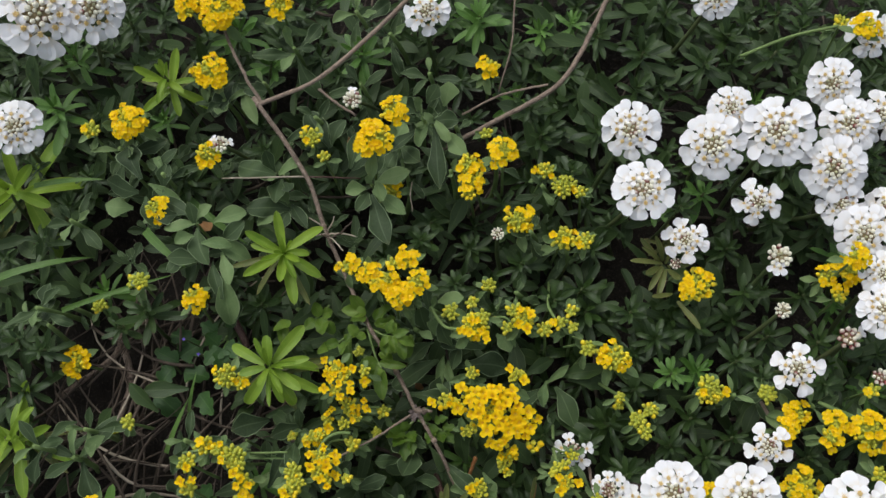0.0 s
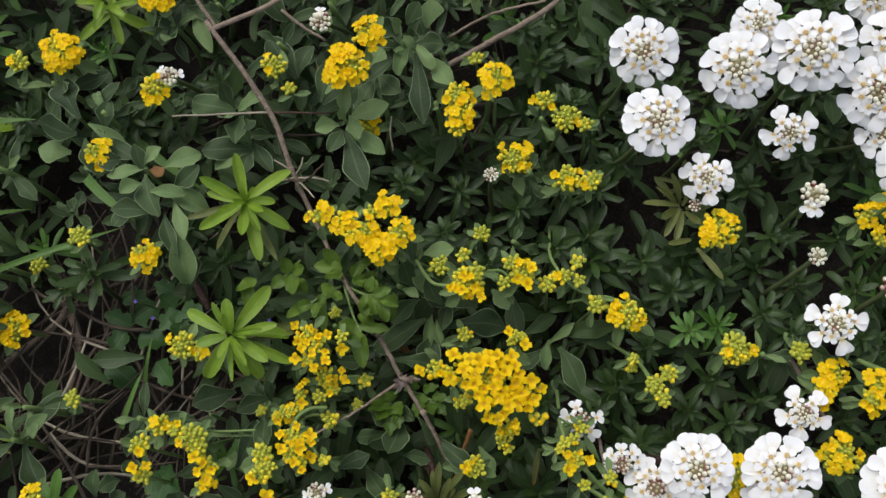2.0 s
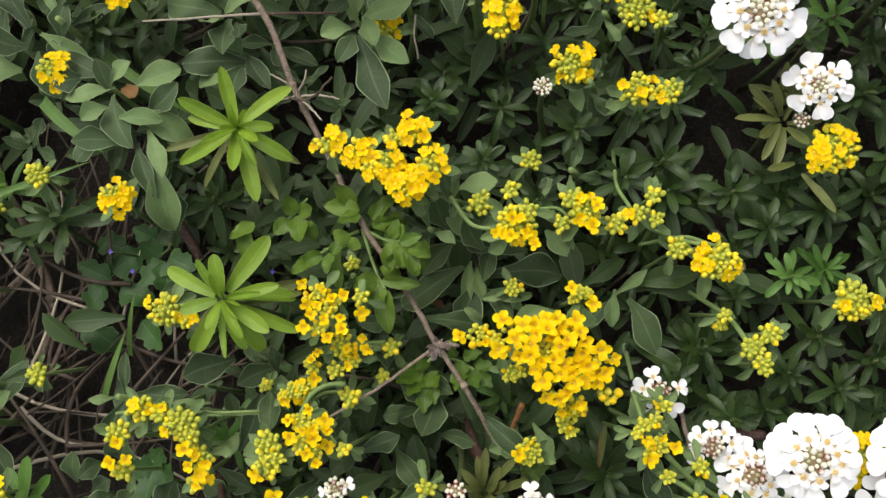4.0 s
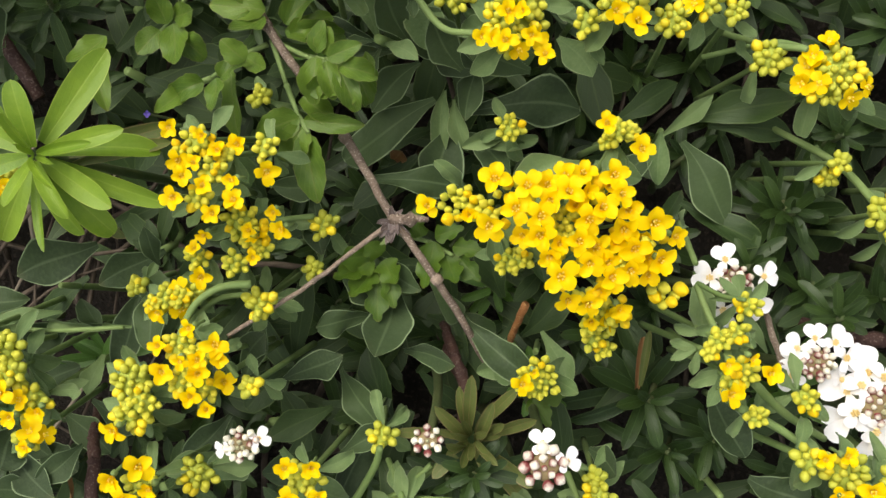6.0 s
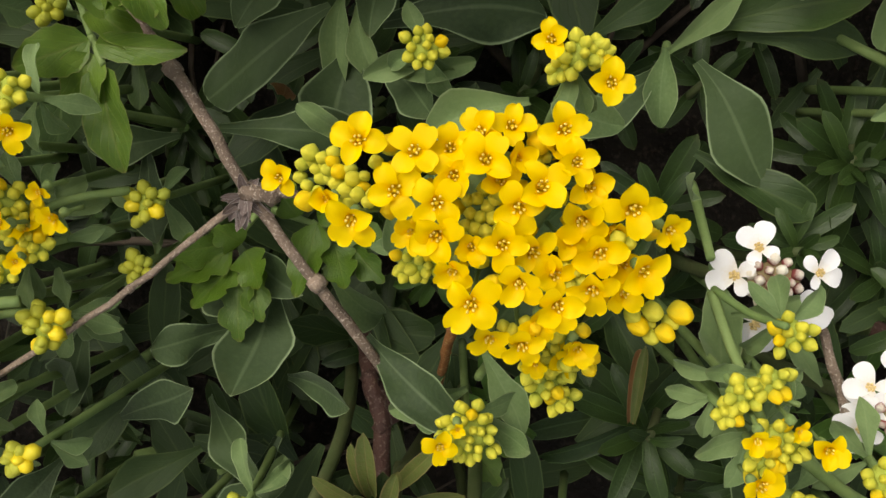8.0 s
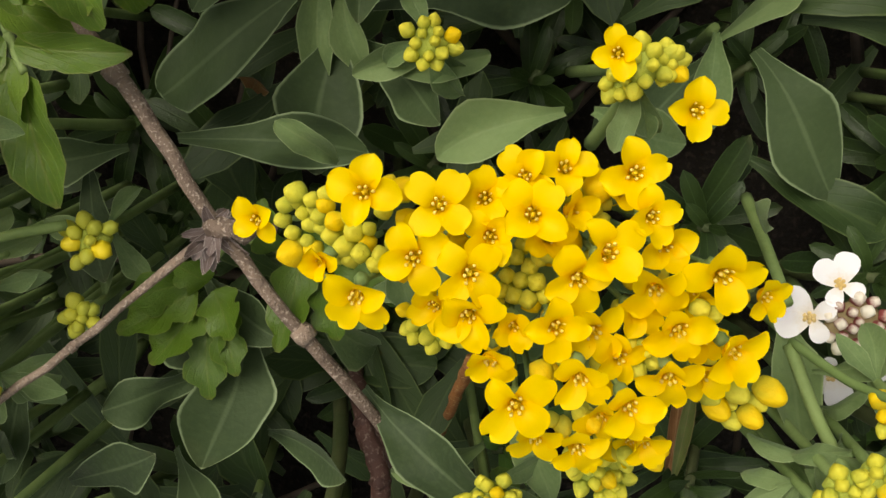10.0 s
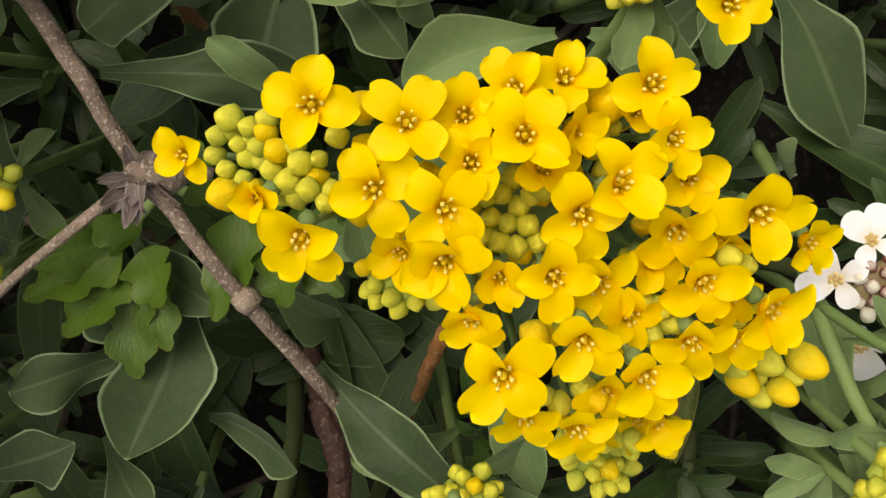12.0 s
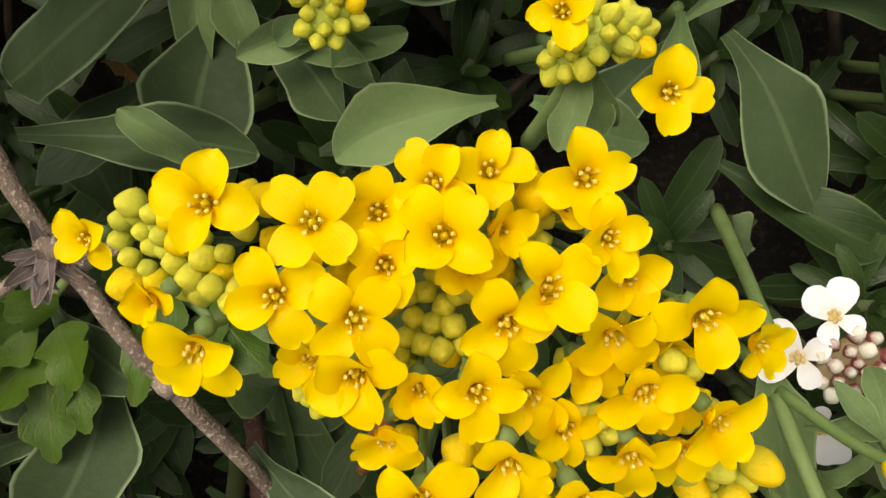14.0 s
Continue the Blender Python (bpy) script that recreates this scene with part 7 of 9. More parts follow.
blade(g, "grey", -0.1327, -0.0560, 0.0630, -0.1430, -0.0549, 0.0730, 0.0084)
blade(g, "grey", -0.1446, -0.0426, 0.0630, -0.1284, -0.0534, 0.0730, 0.0084)
blade(g, "grey", -0.1234, -0.0441, 0.0630, -0.1298, -0.0505, 0.0730, 0.0070)
g = plant("grey_leaf_rosette", "grey-green spoon-shaped leaves round a short downy stem", "leafy shoot", -0.0176, 0.0022, 0.0320, "grey leaf rosettes")
stalk(g, (-0.0176, 0.0022, 0.0320), (-0.0136, -0.0018, 0.0080), 0.0008, 0.0011, STEM_P)
blade(g, "shaded_or_withered", -0.0163, -0.0090, 0.0370, -0.0231, 0.0086, 0.0470, 0.0098)
blade(g, "shaded_or_withered", -0.0113, -0.0195, 0.0370, 0.0012, -0.0077, 0.0470, 0.0086)
blade(g, "shaded_or_withered", 0.0144, -0.0093, 0.0370, 0.0205, -0.0251, 0.0470, 0.0073)
blade(g, "shaded_or_withered", 0.0019, 0.0088, 0.0370, 0.0133, -0.0078, 0.0470, 0.0098)
blade(g, "shaded_or_withered", -0.0372, -0.0141, 0.0370, -0.0211, -0.0175, 0.0470, 0.0086)
blade(g, "shaded_or_withered", -0.0472, 0.0069, 0.0370, -0.0526, 0.0202, 0.0470, 0.0086)
g = plant("grey_leaf_rosette", "grey-green spoon-shaped leaves round a short downy stem", "leafy shoot", 0.0362, -0.0556, 0.0650, "grey leaf rosettes")
stalk(g, (0.0362, -0.0556, 0.0650), (0.0402, -0.0596, 0.0080), 0.0008, 0.0011, STEM_P)
blade(g, "grey", 0.0325, -0.0287, 0.0700, 0.0375, -0.0412, 0.0800, 0.0094)
blade(g, "grey", 0.0035, -0.0427, 0.0700, 0.0106, -0.0457, 0.0800, 0.0072)
blade(g, "grey", 0.0415, -0.0497, 0.0700, 0.0509, -0.0537, 0.0800, 0.0094)
blade(g, "grey", -0.0263, -0.0115, 0.0700, -0.0128, -0.0249, 0.0800, 0.0078)
blade(g, "pale", -0.0709, -0.0431, 0.0700, -0.0571, -0.0569, 0.0800, 0.0094)
blade(g, "pale", -0.0907, -0.0510, 0.0700, -0.0788, -0.0409, 0.0800, 0.0094)
g = plant("grey_leaf_rosette", "grey-green spoon-shaped leaves round a short downy stem", "leafy shoot", -0.0310, 0.0656, 0.0650, "grey leaf rosettes")
stalk(g, (-0.0310, 0.0656, 0.0650), (-0.0270, 0.0616, 0.0080), 0.0008, 0.0011, STEM_P)
blade(g, "pale", -0.0356, 0.0713, 0.0700, -0.0243, 0.0743, 0.0800, 0.0094)
blade(g, "pale", -0.0325, 0.0647, 0.0700, -0.0349, 0.0566, 0.0800, 0.0094)
blade(g, "pale", -0.0050, 0.0703, 0.0700, 0.0004, 0.0703, 0.0800, 0.0078)
blade(g, "pale", -0.0037, 0.0557, 0.0700, 0.0014, 0.0478, 0.0800, 0.0078)
blade(g, "grey", -0.0392, 0.0552, 0.0700, -0.0464, 0.0664, 0.0800, 0.0094)
blade(g, "grey", -0.0265, 0.0483, 0.0700, -0.0356, 0.0582, 0.0800, 0.0094)
blade(g, "grey", -0.0103, 0.0478, 0.0700, -0.0234, 0.0500, 0.0800, 0.0094)
g = plant("grey_leaf_rosette", "grey-green spoon-shaped leaves round a short downy stem", "leafy shoot", -0.1236, -0.0125, 0.0600, "grey leaf rosettes")
stalk(g, (-0.1236, -0.0125, 0.0600), (-0.1196, -0.0165, 0.0080), 0.0008, 0.0011, STEM_P)
blade(g, "pale", -0.1272, -0.0102, 0.0650, -0.1402, -0.0097, 0.0750, 0.0043)
blade(g, "pale", -0.1096, -0.0137, 0.0650, -0.1294, -0.0137, 0.0750, 0.0033)
blade(g, "pale", -0.1168, -0.0209, 0.0650, -0.1164, -0.0272, 0.0750, 0.0050)
blade(g, "pale", -0.1062, -0.0228, 0.0650, -0.1104, -0.0256, 0.0750, 0.0057)
blade(g, "grey", -0.1023, 0.0015, 0.0650, -0.1033, 0.0087, 0.0750, 0.0050)
blade(g, "pale", -0.1041, -0.0055, 0.0650, -0.0946, 0.0018, 0.0750, 0.0060)
blade(g, "grey", -0.1167, -0.0156, 0.0650, -0.1186, -0.0044, 0.0750, 0.0060)
blade(g, "pale", -0.0959, -0.0334, 0.0650, -0.0976, -0.0217, 0.0750, 0.0057)
blade(g, "pale", -0.0892, -0.0456, 0.0650, -0.0956, -0.0468, 0.0750, 0.0067)
blade(g, "grey", -0.0578, -0.0460, 0.0650, -0.0450, -0.0375, 0.0750, 0.0060)
blade(g, "grey", -0.0817, -0.0232, 0.0650, -0.0729, -0.0121, 0.0750, 0.0073)
blade(g, "grey", -0.0713, -0.0269, 0.0650, -0.0580, -0.0207, 0.0750, 0.0073)
g = plant("grey_leaf_rosette", "grey-green spoon-shaped leaves round a short downy stem", "leafy shoot", -0.1576, -0.0431, 0.0350, "grey leaf rosettes")
stalk(g, (-0.1576, -0.0431, 0.0350), (-0.1536, -0.0471, 0.0080), 0.0008, 0.0011, STEM_P)
blade(g, "grey", -0.1536, -0.0385, 0.0400, -0.1433, -0.0515, 0.0500, 0.0087)
blade(g, "grey", -0.1595, -0.0440, 0.0400, -0.1649, -0.0531, 0.0500, 0.0091)
blade(g, "grey", -0.1496, -0.0328, 0.0400, -0.1345, -0.0279, 0.0500, 0.0084)
blade(g, "grey", -0.1652, -0.0364, 0.0400, -0.1701, -0.0273, 0.0500, 0.0080)
blade(g, "grey", -0.1460, -0.0480, 0.0400, -0.1331, -0.0553, 0.0500, 0.0091)
blade(g, "grey", -0.1382, -0.0406, 0.0400, -0.1256, -0.0481, 0.0500, 0.0084)
blade(g, "grey", -0.1712, -0.0477, 0.0400, -0.1780, -0.0511, 0.0500, 0.0091)
blade(g, "grey", -0.1304, -0.0369, 0.0400, -0.1162, -0.0428, 0.0500, 0.0084)
blade(g, "grey", -0.1769, -0.0362, 0.0400, -0.1816, -0.0381, 0.0500, 0.0080)
g = plant("grey_leaf_rosette", "grey-green spoon-shaped leaves round a short downy stem", "leafy shoot", -0.1878, -0.0514, 0.0300, "grey leaf rosettes")
stalk(g, (-0.1878, -0.0514, 0.0300), (-0.1838, -0.0554, 0.0080), 0.0008, 0.0011, STEM_P)
blade(g, "grey", -0.1853, -0.0504, 0.0350, -0.1882, -0.0557, 0.0450, 0.0092)
blade(g, "grey", -0.1833, -0.0485, 0.0350, -0.1707, -0.0392, 0.0450, 0.0081)
blade(g, "grey", -0.1814, -0.0543, 0.0350, -0.1672, -0.0579, 0.0450, 0.0085)
blade(g, "grey", -0.1892, -0.0445, 0.0350, -0.1899, -0.0351, 0.0450, 0.0081)

# ---- grey leaves at the far side of the branch ----
g = plant("grey_leaf_rosette", "grey-green spoon-shaped leaves round a short downy stem", "leafy shoot", -0.2061, 0.1366, 0.0650, "grey leaf rosettes")
stalk(g, (-0.2137, 0.1407, 0.0650), (-0.2097, 0.1367, 0.0080), 0.0008, 0.0011, STEM_P)
TAKEN.append((-0.2064, 0.1363))
blade(g, "grey", -0.2050, 0.1332, 0.0700, -0.2152, 0.1512, 0.0800, 0.0122)
blade(g, "grey", -0.2053, 0.1254, 0.0700, -0.2197, 0.1241, 0.0800, 0.0132)
blade(g, "pale", -0.2068, 0.1159, 0.0700, -0.2173, 0.1162, 0.0800, 0.0112)
blade(g, "grey", -0.1986, 0.1377, 0.0700, -0.1864, 0.1489, 0.0800, 0.0071)
blade(g, "grey", -0.1914, 0.1277, 0.0700, -0.1887, 0.1382, 0.0800, 0.0081)
blade(g, "pale", -0.2005, 0.1304, 0.0700, -0.1793, 0.1223, 0.0800, 0.0076)
blade(g, "grey", -0.2009, 0.1232, 0.0700, -0.1919, 0.1057, 0.0800, 0.0087)
blade(g, "grey", -0.1941, 0.1233, 0.0700, -0.1756, 0.1140, 0.0800, 0.0087)
g = plant("grey_leaf_rosette", "grey-green spoon-shaped leaves round a short downy stem", "leafy shoot", -0.1716, 0.1098, 0.0700, "grey leaf rosettes")
stalk(g, (-0.1716, 0.1098, 0.0700), (-0.1676, 0.1058, 0.0080), 0.0008, 0.0011, STEM_P)
TAKEN.append((-0.1716, 0.1098))
blade(g, "pale", -0.1672, 0.1079, 0.0750, -0.1826, 0.1040, 0.0850, 0.0070)
blade(g, "grey", -0.1690, 0.1056, 0.0750, -0.1719, 0.1146, 0.0850, 0.0065)
blade(g, "grey", -0.1675, 0.1050, 0.0750, -0.1625, 0.0848, 0.0850, 0.0106)
blade(g, "pale", -0.1599, 0.0986, 0.0750, -0.1367, 0.0920, 0.0850, 0.0106)
blade(g, "grey", -0.1720, 0.0920, 0.0750, -0.1777, 0.0814, 0.0850, 0.0081)
blade(g, "grey", -0.1617, 0.0873, 0.0750, -0.1774, 0.0842, 0.0850, 0.0091)
blade(g, "pale", -0.1507, 0.0804, 0.0750, -0.1392, 0.0554, 0.0850, 0.0116)
blade(g, "grey", -0.1569, 0.0865, 0.0750, -0.1502, 0.0670, 0.0850, 0.0065)
blade(g, "grey", -0.1800, 0.1119, 0.0750, -0.1869, 0.1091, 0.0850, 0.0101)
blade(g, "pale", -0.1593, 0.1085, 0.0750, -0.1452, 0.1158, 0.0850, 0.0106)
blade(g, "grey", -0.1541, 0.0972, 0.0750, -0.1425, 0.1058, 0.0850, 0.0091)
blade(g, "pale", -0.1693, 0.1084, 0.0750, -0.1627, 0.1146, 0.0850, 0.0060)
blade(g, "pale", -0.1630, 0.0945, 0.0800, -0.1493, 0.0962, 0.0900, 0.0075)
blade(g, "pale", -0.1676, 0.0987, 0.0800, -0.1711, 0.0948, 0.0900, 0.0070)
blade(g, "pale", -0.1515, 0.0904, 0.0800, -0.1442, 0.0747, 0.0900, 0.0065)
g = plant("grey_leaf_rosette", "grey-green spoon-shaped leaves round a short downy stem", "leafy shoot", -0.1679, 0.1941, 0.0550, "grey leaf rosettes")
stalk(g, (-0.1679, 0.1941, 0.0550), (-0.1610, 0.1932, 0.0080), 0.0008, 0.0011, STEM_P)
TAKEN.append((-0.1688, 0.1931))
blade(g, "grey", -0.1634, 0.1994, 0.0600, -0.1707, 0.1753, 0.0700, 0.0109)
blade(g, "pale", -0.1585, 0.1964, 0.0600, -0.1498, 0.1740, 0.0700, 0.0083)
blade(g, "grey", -0.1693, 0.1946, 0.0600, -0.1770, 0.1922, 0.0700, 0.0089)
blade(g, "grey", -0.1609, 0.1979, 0.0600, -0.1428, 0.1884, 0.0700, 0.0089)
blade(g, "pale", -0.1661, 0.1915, 0.0600, -0.1621, 0.1698, 0.0700, 0.0073)
g = plant("grey_leaf_rosette", "grey-green spoon-shaped leaves round a short downy stem", "leafy shoot", -0.1108, 0.1703, 0.0550, "grey leaf rosettes")
stalk(g, (-0.1108, 0.1703, 0.0550), (-0.1036, 0.1693, 0.0080), 0.0008, 0.0011, STEM_P)
TAKEN.append((-0.1118, 0.1694))
blade(g, "grey", -0.1028, 0.1606, 0.0600, -0.1153, 0.1821, 0.0700, 0.0130)
blade(g, "grey", -0.1096, 0.1681, 0.0600, -0.1120, 0.1545, 0.0700, 0.0083)
blade(g, "pale", -0.1051, 0.1652, 0.0600, -0.1183, 0.1633, 0.0700, 0.0078)
blade(g, "grey", -0.1021, 0.1622, 0.0600, -0.0973, 0.1743, 0.0700, 0.0089)
g = plant("grey_leaf_rosette", "grey-green spoon-shaped leaves round a short downy stem", "leafy shoot", -0.1303, 0.1450, 0.0600, "grey leaf rosettes")
stalk(g, (-0.1303, 0.1450, 0.0600), (-0.1230, 0.1443, 0.0080), 0.0008, 0.0011, STEM_P)
TAKEN.append((-0.1310, 0.1443))
blade(g, "grey", -0.1308, 0.1408, 0.0650, -0.1505, 0.1456, 0.0750, 0.0124)
blade(g, "pale", -0.1292, 0.1409, 0.0650, -0.1206, 0.1469, 0.0750, 0.0082)
blade(g, "grey", -0.1271, 0.1386, 0.0650, -0.1274, 0.1246, 0.0750, 0.0088)
blade(g, "grey", -0.1251, 0.1371, 0.0650, -0.1181, 0.1256, 0.0750, 0.0072)
blade(g, "pale", -0.1300, 0.1400, 0.0650, -0.1333, 0.1301, 0.0750, 0.0072)
blade(g, "grey", -0.1316, 0.1429, 0.0650, -0.1374, 0.1518, 0.0750, 0.0077)
g = plant("grey_leaf_rosette", "grey-green spoon-shaped leaves round a short downy stem", "leafy shoot", -0.1257, 0.1262, 0.0550, "grey leaf rosettes")
stalk(g, (-0.1292, 0.1273, 0.0550), (-0.1252, 0.1233, 0.0080), 0.0008, 0.0011, STEM_P)
TAKEN.append((-0.1267, 0.1252))
blade(g, "grey", -0.1206, 0.1224, 0.0600, -0.1426, 0.1217, 0.0700, 0.0115)
blade(g, "pale", -0.1231, 0.1259, 0.0600, -0.1280, 0.1323, 0.0700, 0.0083)
blade(g, "grey", -0.1223, 0.1228, 0.0600, -0.1238, 0.1099, 0.0700, 0.0089)
blade(g, "grey", -0.1216, 0.1258, 0.0600, -0.1105, 0.1128, 0.0700, 0.0078)
blade(g, "pale", -0.1242, 0.1214, 0.0600, -0.1359, 0.1121, 0.0700, 0.0083)
g = plant("grey_leaf_rosette", "grey-green spoon-shaped leaves round a short downy stem", "leafy shoot", -0.0764, 0.1364, 0.0700, "grey leaf rosettes")
stalk(g, (-0.0764, 0.1364, 0.0700), (-0.0681, 0.1361, 0.0080), 0.0008, 0.0011, STEM_P)
TAKEN.append((-0.0764, 0.1364))
blade(g, "grey", -0.0882, 0.1428, 0.0750, -0.0835, 0.1579, 0.0850, 0.0091)
blade(g, "grey", -0.0868, 0.1419, 0.0750, -0.0762, 0.1494, 0.0850, 0.0086)
blade(g, "pale", -0.0736, 0.1345, 0.0750, -0.0573, 0.1414, 0.0850, 0.0106)
blade(g, "grey", -0.0751, 0.1283, 0.0750, -0.0626, 0.1010, 0.0850, 0.0116)
blade(g, "grey", -0.0765, 0.1288, 0.0750, -0.0797, 0.1193, 0.0850, 0.0081)
blade(g, "pale", -0.0746, 0.1325, 0.0800, -0.0778, 0.1355, 0.0900, 0.0065)
blade(g, "pale", -0.0720, 0.1340, 0.0800, -0.0661, 0.1233, 0.0900, 0.0075)
blade(g, "pale", -0.0780, 0.1315, 0.0750, -0.0841, 0.1276, 0.0850, 0.0076)
blade(g, "pale", -0.0711, 0.1288, 0.0750, -0.0561, 0.1185, 0.0850, 0.0091)
blade(g, "grey", -0.0744, 0.1388, 0.0750, -0.0708, 0.1462, 0.0850, 0.0076)
g = plant("grey_leaf_rosette", "grey-green spoon-shaped leaves round a short downy stem", "leafy shoot", -0.0450, 0.1732, 0.0730, "grey leaf rosettes")
stalk(g, (-0.0450, 0.1732, 0.0730), (-0.0362, 0.1730, 0.0080), 0.0008, 0.0011, STEM_P)
TAKEN.append((-0.0448, 0.1734))
blade(g, "grey", -0.0453, 0.1708, 0.0780, -0.0332, 0.1687, 0.0880, 0.0090)
blade(g, "pale", -0.0458, 0.1703, 0.0780, -0.0520, 0.1590, 0.0880, 0.0065)
blade(g, "grey", -0.0446, 0.1727, 0.0780, -0.0480, 0.1759, 0.0880, 0.0060)
blade(g, "grey", -0.0430, 0.1679, 0.0780, -0.0376, 0.1339, 0.0880, 0.0090)
blade(g, "pale", -0.0381, 0.1808, 0.0780, -0.0370, 0.1896, 0.0880, 0.0105)
blade(g, "grey", -0.0478, 0.1821, 0.0780, -0.0437, 0.1888, 0.0880, 0.0085)
blade(g, "grey", -0.0516, 0.1760, 0.0780, -0.0614, 0.1767, 0.0880, 0.0090)
blade(g, "pale", -0.0432, 0.1684, 0.0820, -0.0447, 0.1694, 0.0920, 0.0054)
blade(g, "pale", -0.0423, 0.1699, 0.0820, -0.0363, 0.1596, 0.0920, 0.0064)
blade(g, "pale", -0.0471, 0.1708, 0.0800, -0.0514, 0.1673, 0.0900, 0.0060)
blade(g, "pale", -0.0375, 0.1660, 0.0780, -0.0257, 0.1517, 0.0880, 0.0090)
g = plant("grey_leaf_rosette", "grey-green spoon-shaped leaves round a short downy stem", "leafy shoot", -0.0653, 0.1675, 0.0500, "grey leaf rosettes")
stalk(g, (-0.0653, 0.1675, 0.0500), (-0.0584, 0.1661, 0.0080), 0.0008, 0.0011, STEM_P)
TAKEN.append((-0.0668, 0.1664))
blade(g, "grey", -0.0646, 0.1638, 0.0550, -0.0736, 0.1487, 0.0650, 0.0105)
blade(g, "grey", -0.0632, 0.1654, 0.0550, -0.0518, 0.1553, 0.0650, 0.0105)
blade(g, "pale", -0.0677, 0.1683, 0.0550, -0.0641, 0.1760, 0.0650, 0.0100)

# ---- stems of the flower heads ----
stem("flower_stem", "pale green downy flower stem", "stem", STEM_P, 0.0009, 0.0007, (0.0276, 0.0114, 0.0570), (0.0268, 0.0073, 0.0695), (0.0262, 0.0023, 0.0820))
stem("flower_stem", "pale green downy flower stem", "stem", STEM_P, 0.0008, 0.0007, (0.0262, -0.0026, 0.0830), (0.0279, -0.0096, 0.0887), (0.0294, -0.0142, 0.0943), (0.0307, -0.0202, 0.1000))
stem("flower_stem", "pale green downy flower stem", "stem", STEM_P, 0.0006, 0.0005, (0.0264, -0.0021, 0.0830), (0.0303, -0.0045, 0.0900), (0.0331, -0.0047, 0.0970))
stem("flower_stem", "pale green downy flower stem", "stem", STEM_P, 0.0010, 0.0008, (0.0356, -0.0225, 0.0950), (0.0441, -0.0303, 0.0885), (0.0551, -0.0375, 0.0820))
stem("flower_stem", "pale green downy flower stem", "stem", STEM_P, 0.0004, 0.0004, (0.0305, -0.0135, 0.0970), (0.0344, -0.0145, 0.0990))
stem("flower_stem", "pale green downy flower stem", "stem", STEM_P, 0.0009, 0.0007, (0.0605, 0.0483, 0.0810), (0.0544, 0.0507, 0.0757), (0.0466, 0.0539, 0.0703), (0.0313, 0.0515, 0.0650))
stem("flower_stem", "pale green downy flower stem", "stem", STEM_P, 0.0010, 0.0008, (0.0667, 0.0135, 0.0850), (0.0620, 0.0251, 0.0700), (0.0499, 0.0360, 0.0550))
stem("flower_stem", "pale green downy flower stem", "stem", STEM_P, 0.0009, 0.0007, (-0.0728, -0.0015, 0.0920), (-0.0793, -0.0022, 0.0937), (-0.0843, -0.0058, 0.0953), (-0.0873, -0.0124, 0.0970))
stem("flower_stem", "pale green downy flower stem", "stem", STEM_P, 0.0007, 0.0006, (-0.0610, 0.0134, 0.0790), (-0.0694, 0.0122, 0.0830), (-0.0786, 0.0080, 0.0870))
stem("flower_stem", "pale green downy flower stem", "stem", STEM_P, 0.0006, 0.0005, (-0.0747, -0.0213, 0.0970), (-0.0780, -0.0168, 0.0970))
stem("flower_stem", "pale green downy flower stem", "stem", STEM_P, 0.0006, 0.0005, (-0.1593, -0.0144, 0.0750), (-0.1431, -0.0120, 0.0783), (-0.1233, -0.0129, 0.0817), (-0.1040, -0.0118, 0.0850))
stem("flower_stem", "pale green downy flower stem", "stem", STEM_P, 0.0007, 0.0005, (-0.0724, -0.0043, 0.0850), (-0.0814, -0.0051, 0.0863), (-0.0874, -0.0102, 0.0877), (-0.0895, -0.0146, 0.0890))
stem("flower_stem", "pale green downy flower stem", "stem", STEM_P, 0.0008, 0.0007, (0.0243, 0.0915, 0.0450), (0.0233, 0.0801, 0.0583), (0.0228, 0.0712, 0.0717), (0.0253, 0.0622, 0.0850))
stem("flower_stem", "pale green downy flower stem", "stem", STEM_P, 0.0008, 0.0007, (0.0358, 0.0575, 0.0650), (0.0430, 0.0524, 0.0760), (0.0490, 0.0493, 0.0870))
stem("flower_stem", "pale green downy flower stem", "stem", STEM_P, 0.0007, 0.0006, (-0.0062, 0.0622, 0.0800), (-0.0000, 0.0617, 0.0835), (0.0042, 0.0574, 0.0870))
stem("flower_stem", "pale green downy flower stem", "stem", STEM_P, 0.0009, 0.0007, (-0.0386, 0.0661, 0.0800), (-0.0310, 0.0559, 0.0835), (-0.0234, 0.0536, 0.0870))
stem("flower_stem", "pale green downy flower stem", "stem", STEM_P, 0.0010, 0.0008, (0.0331, -0.0282, 0.0930), (0.0416, -0.0328, 0.0930), (0.0501, -0.0388, 0.0930))
stem("flower_stem", "pale green downy flower stem", "stem", STEM_P, 0.0009, 0.0007, (0.1735, 0.0212, 0.0750), (0.1596, 0.0286, 0.0725), (0.1980, 0.0148, 0.0700))
stem("flower_stem", "pale green downy flower stem", "stem", STEM_P, 0.0010, 0.0008, (0.1239, 0.2167, 0.0800), (0.1505, 0.2272, 0.0850), (0.1765, 0.2323, 0.0900))
stem("flower_stem", "olive green withered shoot stem", "stem", STEM_P, 0.0008, 0.0007, (-0.0311, -0.0446, 0.0750), (-0.0377, -0.0509, 0.0700), (-0.0455, -0.0578, 0.0650))

